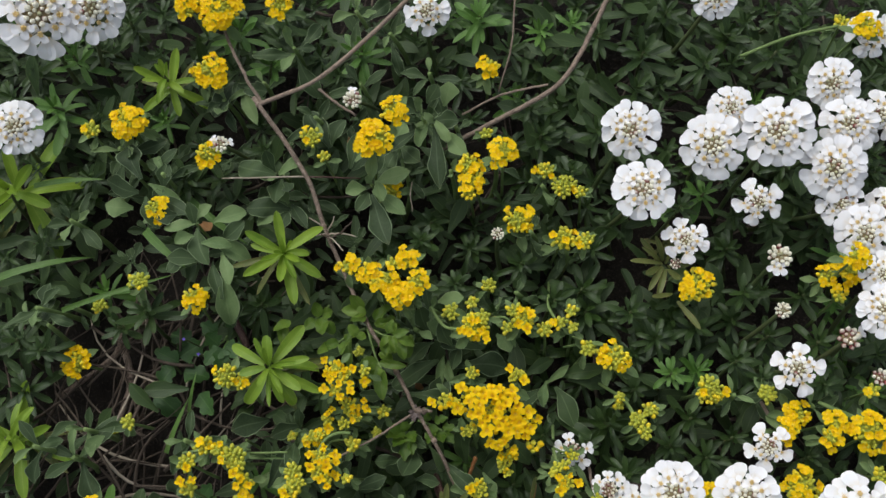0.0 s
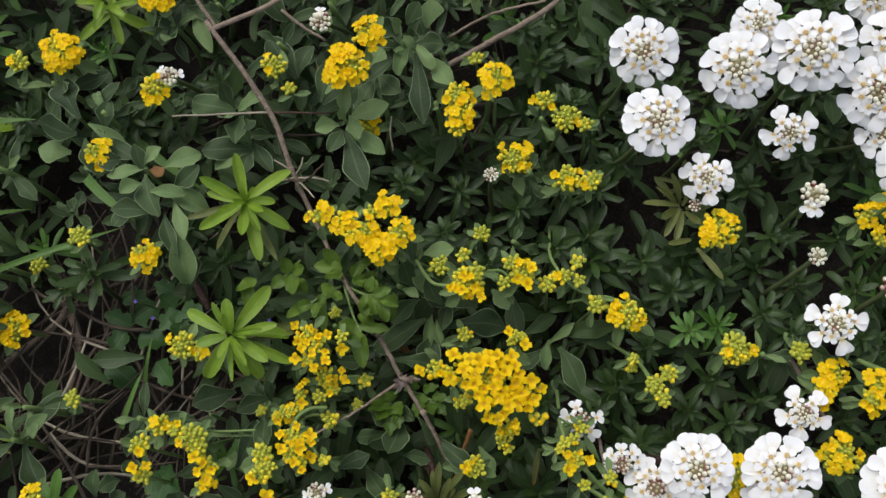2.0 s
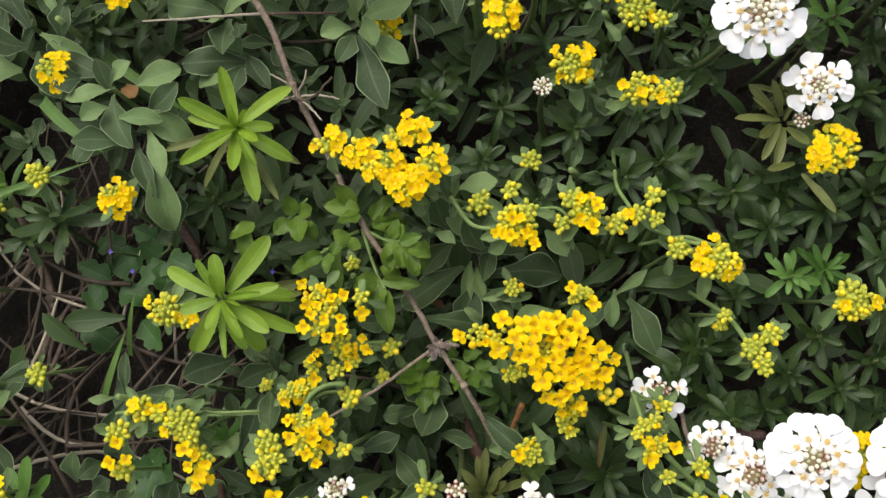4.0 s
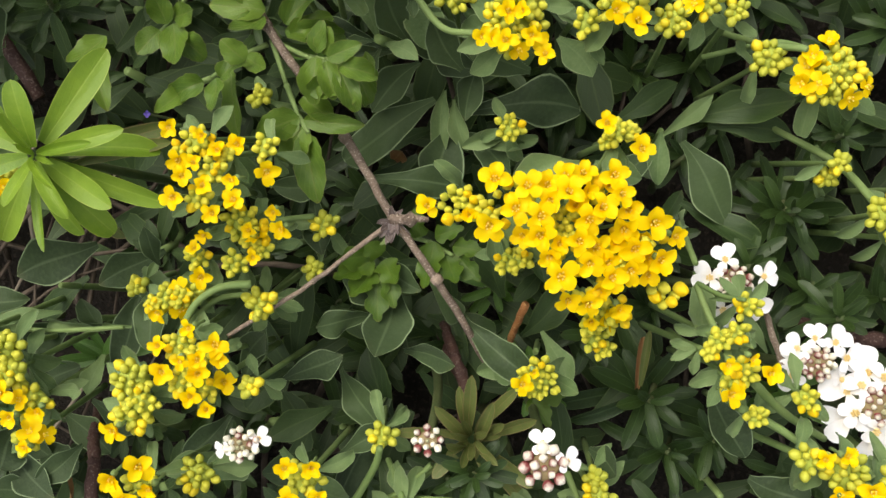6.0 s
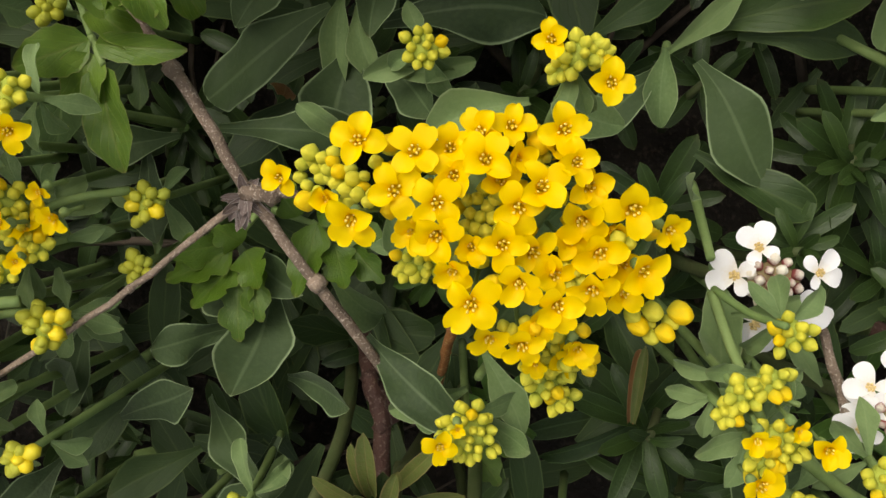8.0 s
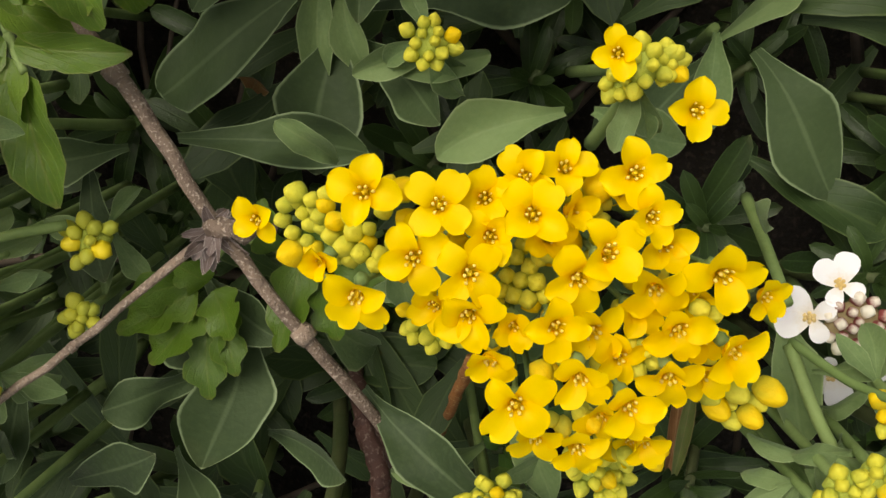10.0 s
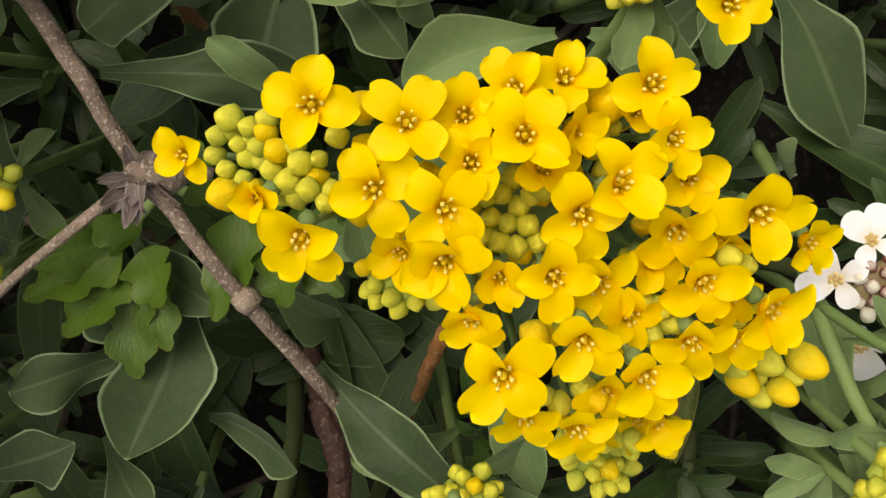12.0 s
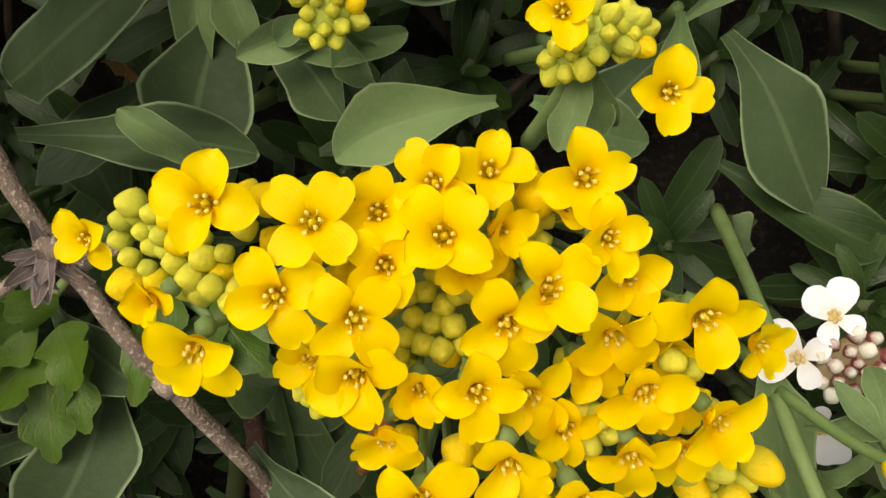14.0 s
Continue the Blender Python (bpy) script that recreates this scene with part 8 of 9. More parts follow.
# ---- dead branch and twigs ----
stem("dead_twig", "short broken stub at the branch joint", "twig", BARK, 0.00150, 0.00060, (-0.0430, 0.0128, 0.0790), (-0.0384, 0.0125, 0.0805), (-0.0343, 0.0124, 0.0810), knob=0.2, wob=0.00030)
stem("flower_stem", "pale green downy flower stem", "stem", STEM_P, 0.0010, 0.0008, (-0.0582, -0.0668, 0.0700), (-0.0555, -0.0592, 0.0740), (-0.0501, -0.0502, 0.0790), (-0.0465, -0.0435, 0.0830), (-0.0452, -0.0389, 0.0860))
stem("flower_stem", "pale green downy flower stem", "stem", STEM_P, 0.0009, 0.0007, (-0.0402, -0.0559, 0.0800), (-0.0411, -0.0520, 0.0780), (-0.0437, -0.0469, 0.0740), (-0.0450, -0.0457, 0.0700))
stem("flower_stem", "pale green downy flower stem", "stem", STEM_P, 0.0010, 0.0009, (-0.0475, -0.0561, 0.0720), (-0.0385, -0.0540, 0.0750), (-0.0252, -0.0539, 0.0780), (-0.0157, -0.0547, 0.0800), (-0.0101, -0.0583, 0.0820))
stem("flower_stem", "pale green downy flower stem", "stem", STEM_P, 0.0008, 0.0007, (-0.0470, -0.0557, 0.0720), (-0.0415, -0.0522, 0.0740), (-0.0342, -0.0454, 0.0760))
stem("flower_stem", "pale green downy flower stem", "stem", STEM_P, 0.0008, 0.0007, (-0.0025, -0.0464, 0.0780), (-0.0011, -0.0497, 0.0800), (0.0008, -0.0541, 0.0840))
stem("dead_branch", "long dead grey-brown branch with knotty joints", "branch", BARK, 0.00130, 0.00088, (-0.1448, 0.1809, 0.0800), (-0.1123, 0.1383, 0.0770), (-0.0993, 0.1094, 0.0740), (-0.0835, 0.0788, 0.0680), (-0.0719, 0.0579, 0.0790), (-0.0539, 0.0317, 0.0770), (-0.0425, 0.0126, 0.0785), (-0.0325, -0.0015, 0.0780), (-0.0205, -0.0232, 0.0675), knob=0.12, wob=0.00020)
stem("dead_twig", "thin dead grey twig forking from the branch", "twig", BARK, 0.00062, 0.00048, (-0.0425, 0.0126, 0.0785), (-0.0607, -0.0015, 0.0820), (-0.0789, -0.0134, 0.0890), knob=0.08, wob=0.00020)
stem("dead_twig", "dead brown twig lying over the leaves", "twig", BARK, 0.00120, 0.00140, (-0.1430, 0.1758, 0.0800), (-0.1076, 0.1956, 0.0800), (-0.0694, 0.2381, 0.0800), (-0.0577, 0.2569, 0.0800), knob=0.12, wob=0.00020)
stem("dead_branch", "far end of the dead branch", "branch", BARK, 0.00095, 0.00085, (-0.1390, 0.1774, 0.0800), (-0.1489, 0.1897, 0.0800), (-0.1520, 0.1955, 0.0800), (-0.1671, 0.2228, 0.0750), (-0.1776, 0.2552, 0.0700), knob=0.12, wob=0.00020)
stem("dead_twig", "thin bleached dead side shoot on the branch", "twig", PALE_STRAW, 0.00050, 0.00030, (-0.0982, 0.1060, 0.0720), (-0.1012, 0.1094, 0.0770), (-0.1065, 0.1117, 0.0800), knob=0.05, wob=0.00020)
stem("dead_twig", "thin bleached dead side shoot on the branch", "twig", PALE_STRAW, 0.00050, 0.00030, (-0.0982, 0.1060, 0.0720), (-0.0948, 0.1092, 0.0770), (-0.0931, 0.1133, 0.0800), knob=0.05, wob=0.00020)
stem("dead_twig", "thin bleached dead side shoot on the branch", "twig", PALE_STRAW, 0.00050, 0.00030, (-0.0976, 0.1054, 0.0720), (-0.0885, 0.1047, 0.0770), (-0.0805, 0.1023, 0.0800), knob=0.05, wob=0.00020)
stem("dead_twig", "thin bleached dead side shoot on the branch", "twig", PALE_STRAW, 0.00050, 0.00030, (-0.0973, 0.1049, 0.0720), (-0.0915, 0.0997, 0.0770), (-0.0866, 0.0943, 0.0800), knob=0.05, wob=0.00020)
stem("dead_twig", "thin bleached dead side shoot on the branch", "twig", PALE_STRAW, 0.00050, 0.00030, (-0.0977, 0.1060, 0.0720), (-0.1022, 0.1030, 0.0770), (-0.1055, 0.1039, 0.0800), knob=0.05, wob=0.00020)
stem("dead_twig", "thin bleached dead stalk among the leaves", "twig", PALE_STRAW, 0.00040, 0.00030, (-0.0524, 0.1212, 0.0700), (-0.0537, 0.1293, 0.0750), (-0.0532, 0.1365, 0.0750), knob=0.05, wob=0.00020)
stem("dead_twig", "short dead brown twig under the leaves", "twig", BARK, 0.00080, 0.00070, (-0.1108, 0.1923, 0.0700), (-0.1003, 0.1843, 0.0700), (-0.0884, 0.1776, 0.0680), knob=0.08, wob=0.00020)
stem("dead_twig", "thin bleached dead twig lying over the leaves", "twig", PALE_STRAW, 0.00035, 0.00060, (-0.1574, 0.1332, 0.0770), (-0.1112, 0.1362, 0.0770), knob=0.05, wob=0.00020)
stem("dead_twig", "thin dead dark twig beside the branch", "twig", REDBARK, 0.00060, 0.00040, (-0.1112, 0.1362, 0.0770), (-0.0823, 0.1391, 0.0700), knob=0.05, wob=0.00020)
stem("dead_branch", "dead brown branch among the shoots", "branch", BARK, 0.00140, 0.00140, (-0.0401, 0.1598, 0.0650), (-0.0091, 0.1771, 0.0700), (0.0251, 0.1988, 0.0750), (0.0434, 0.2342, 0.0750), (0.0549, 0.2671, 0.0700), knob=0.12, wob=0.00020)
stem("dead_twig", "thin pale dead twig", "twig", BARK, 0.00060, 0.00070, (-0.0289, 0.1845, 0.0600), (-0.0067, 0.1939, 0.0680), (0.0189, 0.1989, 0.0730), knob=0.05, wob=0.00020)
stem("dead_twig", "thin pale dead twig", "twig", BARK, 0.00050, 0.00050, (-0.0085, 0.1996, 0.0600), (-0.0025, 0.2273, 0.0650), (-0.0016, 0.2646, 0.0650), knob=0.05, wob=0.00020)
stem("dead_twig", "thin straw-coloured dead shoot", "twig", STRAW, 0.00050, 0.00040, (-0.1035, 0.1054, 0.0730), (-0.0915, 0.1022, 0.0800), (-0.0827, 0.1095, 0.0840), knob=0.05, wob=0.00020)
stem("woody_stem", "dark red-brown woody stem with pale scars", "stem", REDBARK, 0.00140, 0.00170, (-0.0325, -0.0160, 0.0400), (-0.0292, -0.0230, 0.0530), (-0.0266, -0.0310, 0.0570), (-0.0274, -0.0439, 0.0560), knob=0.12, wob=0.00020)
stem("woody_stem", "dark red-brown woody stem with pale scars", "stem", REDBARK, 0.00120, 0.00140, (-0.0340, -0.0190, 0.0300), (-0.0310, -0.0250, 0.0400), (-0.0255, -0.0340, 0.0440), knob=0.12, wob=0.00020)
stem("woody_stem", "dark red-brown woody stem under the white heads", "stem", REDBARK, 0.00180, 0.00200, (0.0587, -0.0141, 0.0550), (0.0657, -0.0166, 0.0600), (0.0773, -0.0181, 0.0600), knob=0.12, wob=0.00020)
stem("dead_twig", "brown flower stalk of the white head", "twig", BARK, 0.00080, 0.00080, (0.0453, -0.0099, 0.0700), (0.0463, -0.0213, 0.0800), knob=0.12, wob=0.00020)
stem("woody_stem", "dark red-brown woody stem with pale scars", "stem", REDBARK, 0.00140, 0.00180, (-0.1324, -0.0393, 0.0300), (-0.1259, -0.0453, 0.0500), (-0.1231, -0.0499, 0.0570), (-0.1241, -0.0622, 0.0570), knob=0.12, wob=0.00020)
stem("woody_stem", "dark red-brown woody stem under the leaves", "stem", REDBARK, 0.00180, 0.00200, (-0.1577, 0.0784, 0.0550), (-0.1392, 0.0454, 0.0500), knob=0.12, wob=0.00020)
stem("woody_stem", "bent dead brown stem on the soil", "stem", BARK, 0.00220, 0.00180, (-0.2233, 0.0526, 0.0200), (-0.2148, 0.0306, 0.0150), (-0.2184, 0.0047, 0.0120), knob=0.12, wob=0.00020)
stem("woody_stem", "bent dead brown stem on the soil", "stem", BARK, 0.00180, 0.00140, (-0.2548, 0.0184, 0.0120), (-0.2222, 0.0460, 0.0200), (-0.2274, 0.0704, 0.0300), knob=0.12, wob=0.00020)
stem("dry_stalk", "pale dry grass stalk over dark soil", "plant litter", STRAW, 0.00070, 0.00050, (-0.2270, -0.0085, 0.0120), (-0.1855, 0.0097, 0.0200), (-0.1553, 0.0283, 0.0150), knob=0.05, wob=0.00020)
stem("dry_stalk", "pale dry grass stalk over dark soil", "plant litter", STRAW, 0.00070, 0.00050, (-0.2215, -0.0216, 0.0120), (-0.2031, 0.0089, 0.0200), (-0.1960, 0.0402, 0.0150), knob=0.05, wob=0.00020)
stem("dry_stalk", "pale dry grass stalk over dark soil", "plant litter", STRAW, 0.00070, 0.00050, (-0.1977, -0.0399, 0.0120), (-0.1988, -0.0108, 0.0200), (-0.2113, 0.0190, 0.0150), knob=0.05, wob=0.00020)
stem("dry_stalk", "pale dry grass stalk over dark soil", "plant litter", STRAW, 0.00070, 0.00050, (-0.2325, 0.0047, 0.0120), (-0.2053, 0.0256, 0.0200), (-0.1897, 0.0474, 0.0150), knob=0.05, wob=0.00020)
stem("dry_stalk", "pale dry grass stalk over dark soil", "plant litter", STRAW, 0.00070, 0.00050, (-0.2446, -0.0361, 0.0120), (-0.2112, -0.0229, 0.0200), (-0.1897, -0.0101, 0.0150), knob=0.05, wob=0.00020)
stem("dead_twig", "pale brown dead stalk among yellow heads", "twig", BARK, 0.00100, 0.00100, (0.1341, 0.0294, 0.0600), (0.1410, 0.0134, 0.0650), (0.1441, 0.0030, 0.0700), knob=0.06, wob=0.00020)

stem("dead_stalk", "broken orange-brown dead stalk standing among leaves", "stem", ORANGE, 0.00075, 0.00105, (-0.0178, -0.0285, 0.0440), (-0.0145, -0.0170, 0.0590), (-0.0116, -0.0080, 0.0695), knob=0.10, wob=0.00015)

# ---- papery scales at the branch joint ----
g = plant("bud_scales", "tuft of grey papery bud scales at the branch joint", "dried bud", -0.0425, 0.0126, 0.0785)
blade(g, "scale", -0.0429, 0.0123, 0.0788, -0.0403, 0.0094, 0.0810, 0.0010, "scale")
blade(g, "scale", -0.0431, 0.0126, 0.0788, -0.0408, 0.0091, 0.0792, 0.0014, "scale")
blade(g, "scale", -0.0425, 0.0128, 0.0788, -0.0429, 0.0080, 0.0820, 0.0019, "scale")
blade(g, "scale", -0.0419, 0.0133, 0.0789, -0.0438, 0.0091, 0.0786, 0.0009, "scale")
blade(g, "scale", -0.0425, 0.0120, 0.0793, -0.0439, 0.0072, 0.0797, 0.0016, "scale")
blade(g, "scale", -0.0425, 0.0126, 0.0781, -0.0454, 0.0109, 0.0805, 0.0016, "scale")
blade(g, "scale", -0.0431, 0.0121, 0.0785, -0.0466, 0.0117, 0.0794, 0.0010, "scale")
blade(g, "scale", -0.0428, 0.0124, 0.0782, -0.0426, 0.0149, 0.0823, 0.0016, "scale")
blade(g, "scale", -0.0428, 0.0119, 0.0791, -0.0419, 0.0143, 0.0782, 0.0014, "scale")
blade(g, "scale", -0.0423, 0.0118, 0.0793, -0.0416, 0.0146, 0.0788, 0.0009, "scale")
blade(g, "scale", -0.0431, 0.0128, 0.0781, -0.0441, 0.0145, 0.0775, 0.0014, "scale")
blade(g, "scale", -0.0425, 0.0119, 0.0792, -0.0429, 0.0091, 0.0801, 0.0016, "scale")
blade(g, "scale", -0.0421, 0.0123, 0.0792, -0.0453, 0.0114, 0.0800, 0.0018, "scale")
blade(g, "scale", -0.0420, 0.0130, 0.0791, -0.0408, 0.0082, 0.0820, 0.0010, "scale")
blade(g, "scale", -0.0430, 0.0124, 0.0787, -0.0405, 0.0145, 0.0808, 0.0012, "scale")
blade(g, "scale", -0.0428, 0.0126, 0.0783, -0.0393, 0.0093, 0.0811, 0.0012, "scale")
blade(g, "scale", -0.0431, 0.0123, 0.0793, -0.0463, 0.0125, 0.0810, 0.0010, "scale")
blade(g, "scale", -0.0423, 0.0128, 0.0787, -0.0392, 0.0130, 0.0772, 0.0016, "scale")
blade(g, "scale", -0.0423, 0.0132, 0.0783, -0.0442, 0.0146, 0.0747, 0.0012, "scale")
blade(g, "scale", -0.0428, 0.0122, 0.0786, -0.0393, 0.0078, 0.0750, 0.0016, "scale")
blade(g, "scale", -0.0429, 0.0129, 0.0784, -0.0402, 0.0133, 0.0776, 0.0015, "scale")
blade(g, "scale", -0.0433, 0.0126, 0.0781, -0.0453, 0.0107, 0.0785, 0.0012, "scale")
blade(g, "scale", -0.0420, 0.0125, 0.0789, -0.0458, 0.0085, 0.0808, 0.0014, "scale")
blade(g, "scale", -0.0421, 0.0123, 0.0781, -0.0466, 0.0116, 0.0786, 0.0010, "scale")
blade(g, "scale", -0.0417, 0.0128, 0.0787, -0.0444, 0.0080, 0.0765, 0.0009, "scale")
blade(g, "scale", -0.0419, 0.0119, 0.0783, -0.0403, 0.0139, 0.0782, 0.0014, "scale")
blade(g, "scale", -0.0431, 0.0132, 0.0789, -0.0435, 0.0075, 0.0795, 0.0016, "scale")
blade(g, "scale", -0.0419, 0.0124, 0.0782, -0.0442, 0.0074, 0.0807, 0.0019, "scale")
blade(g, "scale", -0.0430, 0.0118, 0.0782, -0.0461, 0.0093, 0.0829, 0.0016, "scale")
blade(g, "scale", -0.0422, 0.0131, 0.0792, -0.0415, 0.0148, 0.0753, 0.0018, "scale")

# ---- fresh green compound leaves ----
g = plant("climbing_leaf", "fresh green compound leaf with toothed oval leaflets", "compound leaf", -0.0709, 0.0546, 0.0770)
stalk(g, (-0.0709, 0.0546, 0.0770), (-0.0670, 0.0438, 0.0800), 0.0007, 0.0005, STEM_P)
stalk(g, (-0.0670, 0.0438, 0.0800), (-0.0637, 0.0362, 0.0830), 0.0007, 0.0005, STEM_P)
stalk(g, (-0.0637, 0.0362, 0.0830), (-0.0608, 0.0320, 0.0860), 0.0007, 0.0005, STEM_P)
blade(g, "clover", -0.0631, 0.0356, 0.0850, -0.0726, 0.0316, 0.0890, 0.0076, "leaflet")
blade(g, "clover", -0.0621, 0.0351, 0.0850, -0.0493, 0.0330, 0.0890, 0.0049, "leaflet")
blade(g, "clover", -0.0626, 0.0336, 0.0850, -0.0652, 0.0260, 0.0890, 0.0078, "leaflet")
blade(g, "clover", -0.0617, 0.0320, 0.0850, -0.0594, 0.0172, 0.0890, 0.0076, "leaflet")
blade(g, "clover", -0.0624, 0.0401, 0.0850, -0.0552, 0.0356, 0.0890, 0.0054, "leaflet")
blade(g, "clover", -0.0599, 0.0404, 0.0910, -0.0504, 0.0435, 0.0950, 0.0056, "leaflet")
g = plant("climbing_leaf", "olive tinged young compound leaf on thin stalk", "compound leaf", -0.0720, 0.0536, 0.0770)
stalk(g, (-0.0720, 0.0536, 0.0770), (-0.0783, 0.0502, 0.0805), 0.0007, 0.0005, STEM_P)
stalk(g, (-0.0783, 0.0502, 0.0805), (-0.0834, 0.0448, 0.0840), 0.0007, 0.0005, STEM_P)
stalk(g, (-0.0834, 0.0448, 0.0840), (-0.0882, 0.0425, 0.0875), 0.0007, 0.0005, STEM_P)
blade(g, "clover", -0.0733, 0.0472, 0.0930, -0.0773, 0.0505, 0.0970, 0.0056, "leaflet")
blade(g, "clover", -0.0793, 0.0438, 0.0910, -0.0749, 0.0479, 0.0950, 0.0047, "leaflet")
blade(g, "clover", -0.0825, 0.0427, 0.0930, -0.0896, 0.0396, 0.0970, 0.0056, "leaflet")
blade(g, "clover", -0.0803, 0.0438, 0.0910, -0.0790, 0.0348, 0.0950, 0.0047, "leaflet")
blade(g, "clover", -0.0865, 0.0421, 0.0910, -0.0929, 0.0351, 0.0950, 0.0047, "leaflet")
blade(g, "clover", -0.0779, 0.0462, 0.0870, -0.0774, 0.0311, 0.0910, 0.0048, "leaflet")
blade(g, "clover", -0.0747, 0.0491, 0.0870, -0.0682, 0.0445, 0.0910, 0.0048, "leaflet")
g = plant("climbing_leaf", "olive tinged young compound leaf on thin stalk", "compound leaf", -0.0688, 0.0535, 0.0770)
stalk(g, (-0.0688, 0.0535, 0.0770), (-0.0610, 0.0495, 0.0817), 0.0007, 0.0005, STEM_P)
stalk(g, (-0.0610, 0.0495, 0.0817), (-0.0546, 0.0466, 0.0863), 0.0007, 0.0005, STEM_P)
blade(g, "clover", -0.0550, 0.0473, 0.0950, -0.0482, 0.0492, 0.0990, 0.0046, "leaflet")
blade(g, "clover", -0.0522, 0.0454, 0.0950, -0.0446, 0.0437, 0.0990, 0.0050, "leaflet")
blade(g, "clover", -0.0557, 0.0467, 0.0930, -0.0538, 0.0396, 0.0970, 0.0051, "leaflet")
blade(g, "clover", -0.0528, 0.0457, 0.0930, -0.0491, 0.0367, 0.0970, 0.0056, "leaflet")
blade(g, "clover", -0.0581, 0.0490, 0.0910, -0.0567, 0.0548, 0.0950, 0.0047, "leaflet")
g = plant("climbing_leaf", "fresh green compound leaf with toothed oval leaflets", "compound leaf", -0.0694, 0.0553, 0.0750)
stalk(g, (-0.0694, 0.0553, 0.0750), (-0.0736, 0.0612, 0.0783), 0.0007, 0.0005, STEM_P)
stalk(g, (-0.0736, 0.0612, 0.0783), (-0.0760, 0.0670, 0.0817), 0.0007, 0.0005, STEM_P)
blade(g, "clover", -0.0715, 0.0607, 0.0810, -0.0832, 0.0619, 0.0850, 0.0070, "leaflet")
blade(g, "clover", -0.0716, 0.0591, 0.0810, -0.0788, 0.0541, 0.0850, 0.0061, "leaflet")
blade(g, "clover", -0.0731, 0.0623, 0.0810, -0.0800, 0.0695, 0.0850, 0.0067, "leaflet")
blade(g, "clover", -0.0669, 0.0574, 0.0810, -0.0599, 0.0658, 0.0850, 0.0061, "leaflet")
blade(g, "clover", -0.0654, 0.0543, 0.0810, -0.0570, 0.0596, 0.0850, 0.0055, "leaflet")
blade(g, "clover", -0.0669, 0.0559, 0.0810, -0.0525, 0.0548, 0.0850, 0.0055, "leaflet")
g = plant("climbing_leaf", "young olive compound leaf over the branch", "compound leaf", -0.0679, 0.0521, 0.0750)
stalk(g, (-0.0679, 0.0521, 0.0750), (-0.0578, 0.0495, 0.0797), 0.0007, 0.0005, STEM_P)
stalk(g, (-0.0578, 0.0495, 0.0797), (-0.0481, 0.0471, 0.0843), 0.0007, 0.0005, STEM_P)
blade(g, "clover", -0.0581, 0.0480, 0.0910, -0.0593, 0.0386, 0.0950, 0.0059, "leaflet")
blade(g, "clover", -0.0521, 0.0471, 0.0910, -0.0504, 0.0384, 0.0950, 0.0065, "leaflet")
blade(g, "clover", -0.0476, 0.0462, 0.0910, -0.0436, 0.0463, 0.0950, 0.0059, "leaflet")
blade(g, "clover", -0.0565, 0.0487, 0.0910, -0.0552, 0.0533, 0.0950, 0.0053, "leaflet")
blade(g, "clover", -0.0511, 0.0486, 0.0850, -0.0464, 0.0389, 0.0890, 0.0060, "leaflet")
g = plant("climbing_leaf", "young dark compound leaf near the lime shoot", "compound leaf", -0.1028, 0.0578, 0.0650)
stalk(g, (-0.1028, 0.0578, 0.0650), (-0.0968, 0.0621, 0.0683), 0.0007, 0.0005, STEM_P)
stalk(g, (-0.0968, 0.0621, 0.0683), (-0.0926, 0.0663, 0.0717), 0.0007, 0.0005, STEM_P)
blade(g, "clover", -0.0978, 0.0600, 0.0710, -0.0998, 0.0675, 0.0750, 0.0064, "leaflet")
blade(g, "clover", -0.0961, 0.0616, 0.0710, -0.0886, 0.0623, 0.0750, 0.0064, "leaflet")
blade(g, "clover", -0.0962, 0.0600, 0.0710, -0.0938, 0.0480, 0.0750, 0.0073, "leaflet")
blade(g, "clover", -0.0995, 0.0585, 0.0710, -0.1034, 0.0531, 0.0750, 0.0064, "leaflet")
blade(g, "clover", -0.0946, 0.0567, 0.0710, -0.0888, 0.0527, 0.0750, 0.0064, "leaflet")
blade(g, "clover", -0.1177, 0.0557, 0.0710, -0.1118, 0.0405, 0.0750, 0.0064, "leaflet")
blade(g, "clover", -0.1127, 0.0572, 0.0710, -0.1198, 0.0488, 0.0750, 0.0064, "leaflet")
g = plant("lobed_leaf", "dark green lobed leaf sprouting from the branch joint", "compound leaf", -0.0442, 0.0091, 0.0670)
stalk(g, (-0.0442, 0.0091, 0.0670), (-0.0483, 0.0038, 0.0697), 0.0007, 0.0005, STEM_P)
stalk(g, (-0.0483, 0.0038, 0.0697), (-0.0512, -0.0014, 0.0723), 0.0007, 0.0005, STEM_P)
blade(g, "lobed", -0.0480, 0.0040, 0.0710, -0.0570, 0.0034, 0.0750, 0.0063, "leaflet")
blade(g, "lobed", -0.0480, 0.0029, 0.0710, -0.0572, -0.0020, 0.0750, 0.0066, "leaflet")
blade(g, "lobed", -0.0481, 0.0007, 0.0710, -0.0530, -0.0064, 0.0750, 0.0066, "leaflet")
blade(g, "lobed", -0.0471, -0.0016, 0.0710, -0.0471, -0.0109, 0.0750, 0.0063, "leaflet")
blade(g, "lobed", -0.0458, 0.0028, 0.0710, -0.0419, -0.0032, 0.0750, 0.0063, "leaflet")
blade(g, "lobed", -0.0463, 0.0040, 0.0710, -0.0493, 0.0066, 0.0750, 0.0055, "leaflet")
blade(g, "lobed", -0.0448, 0.0006, 0.0710, -0.0431, -0.0076, 0.0750, 0.0053, "leaflet")
g = plant("lobed_leaf", "dark green lobed leaf sprouting from the branch joint", "compound leaf", -0.0419, 0.0091, 0.0670)
stalk(g, (-0.0419, 0.0091, 0.0670), (-0.0347, 0.0071, 0.0703), 0.0007, 0.0005, STEM_P)
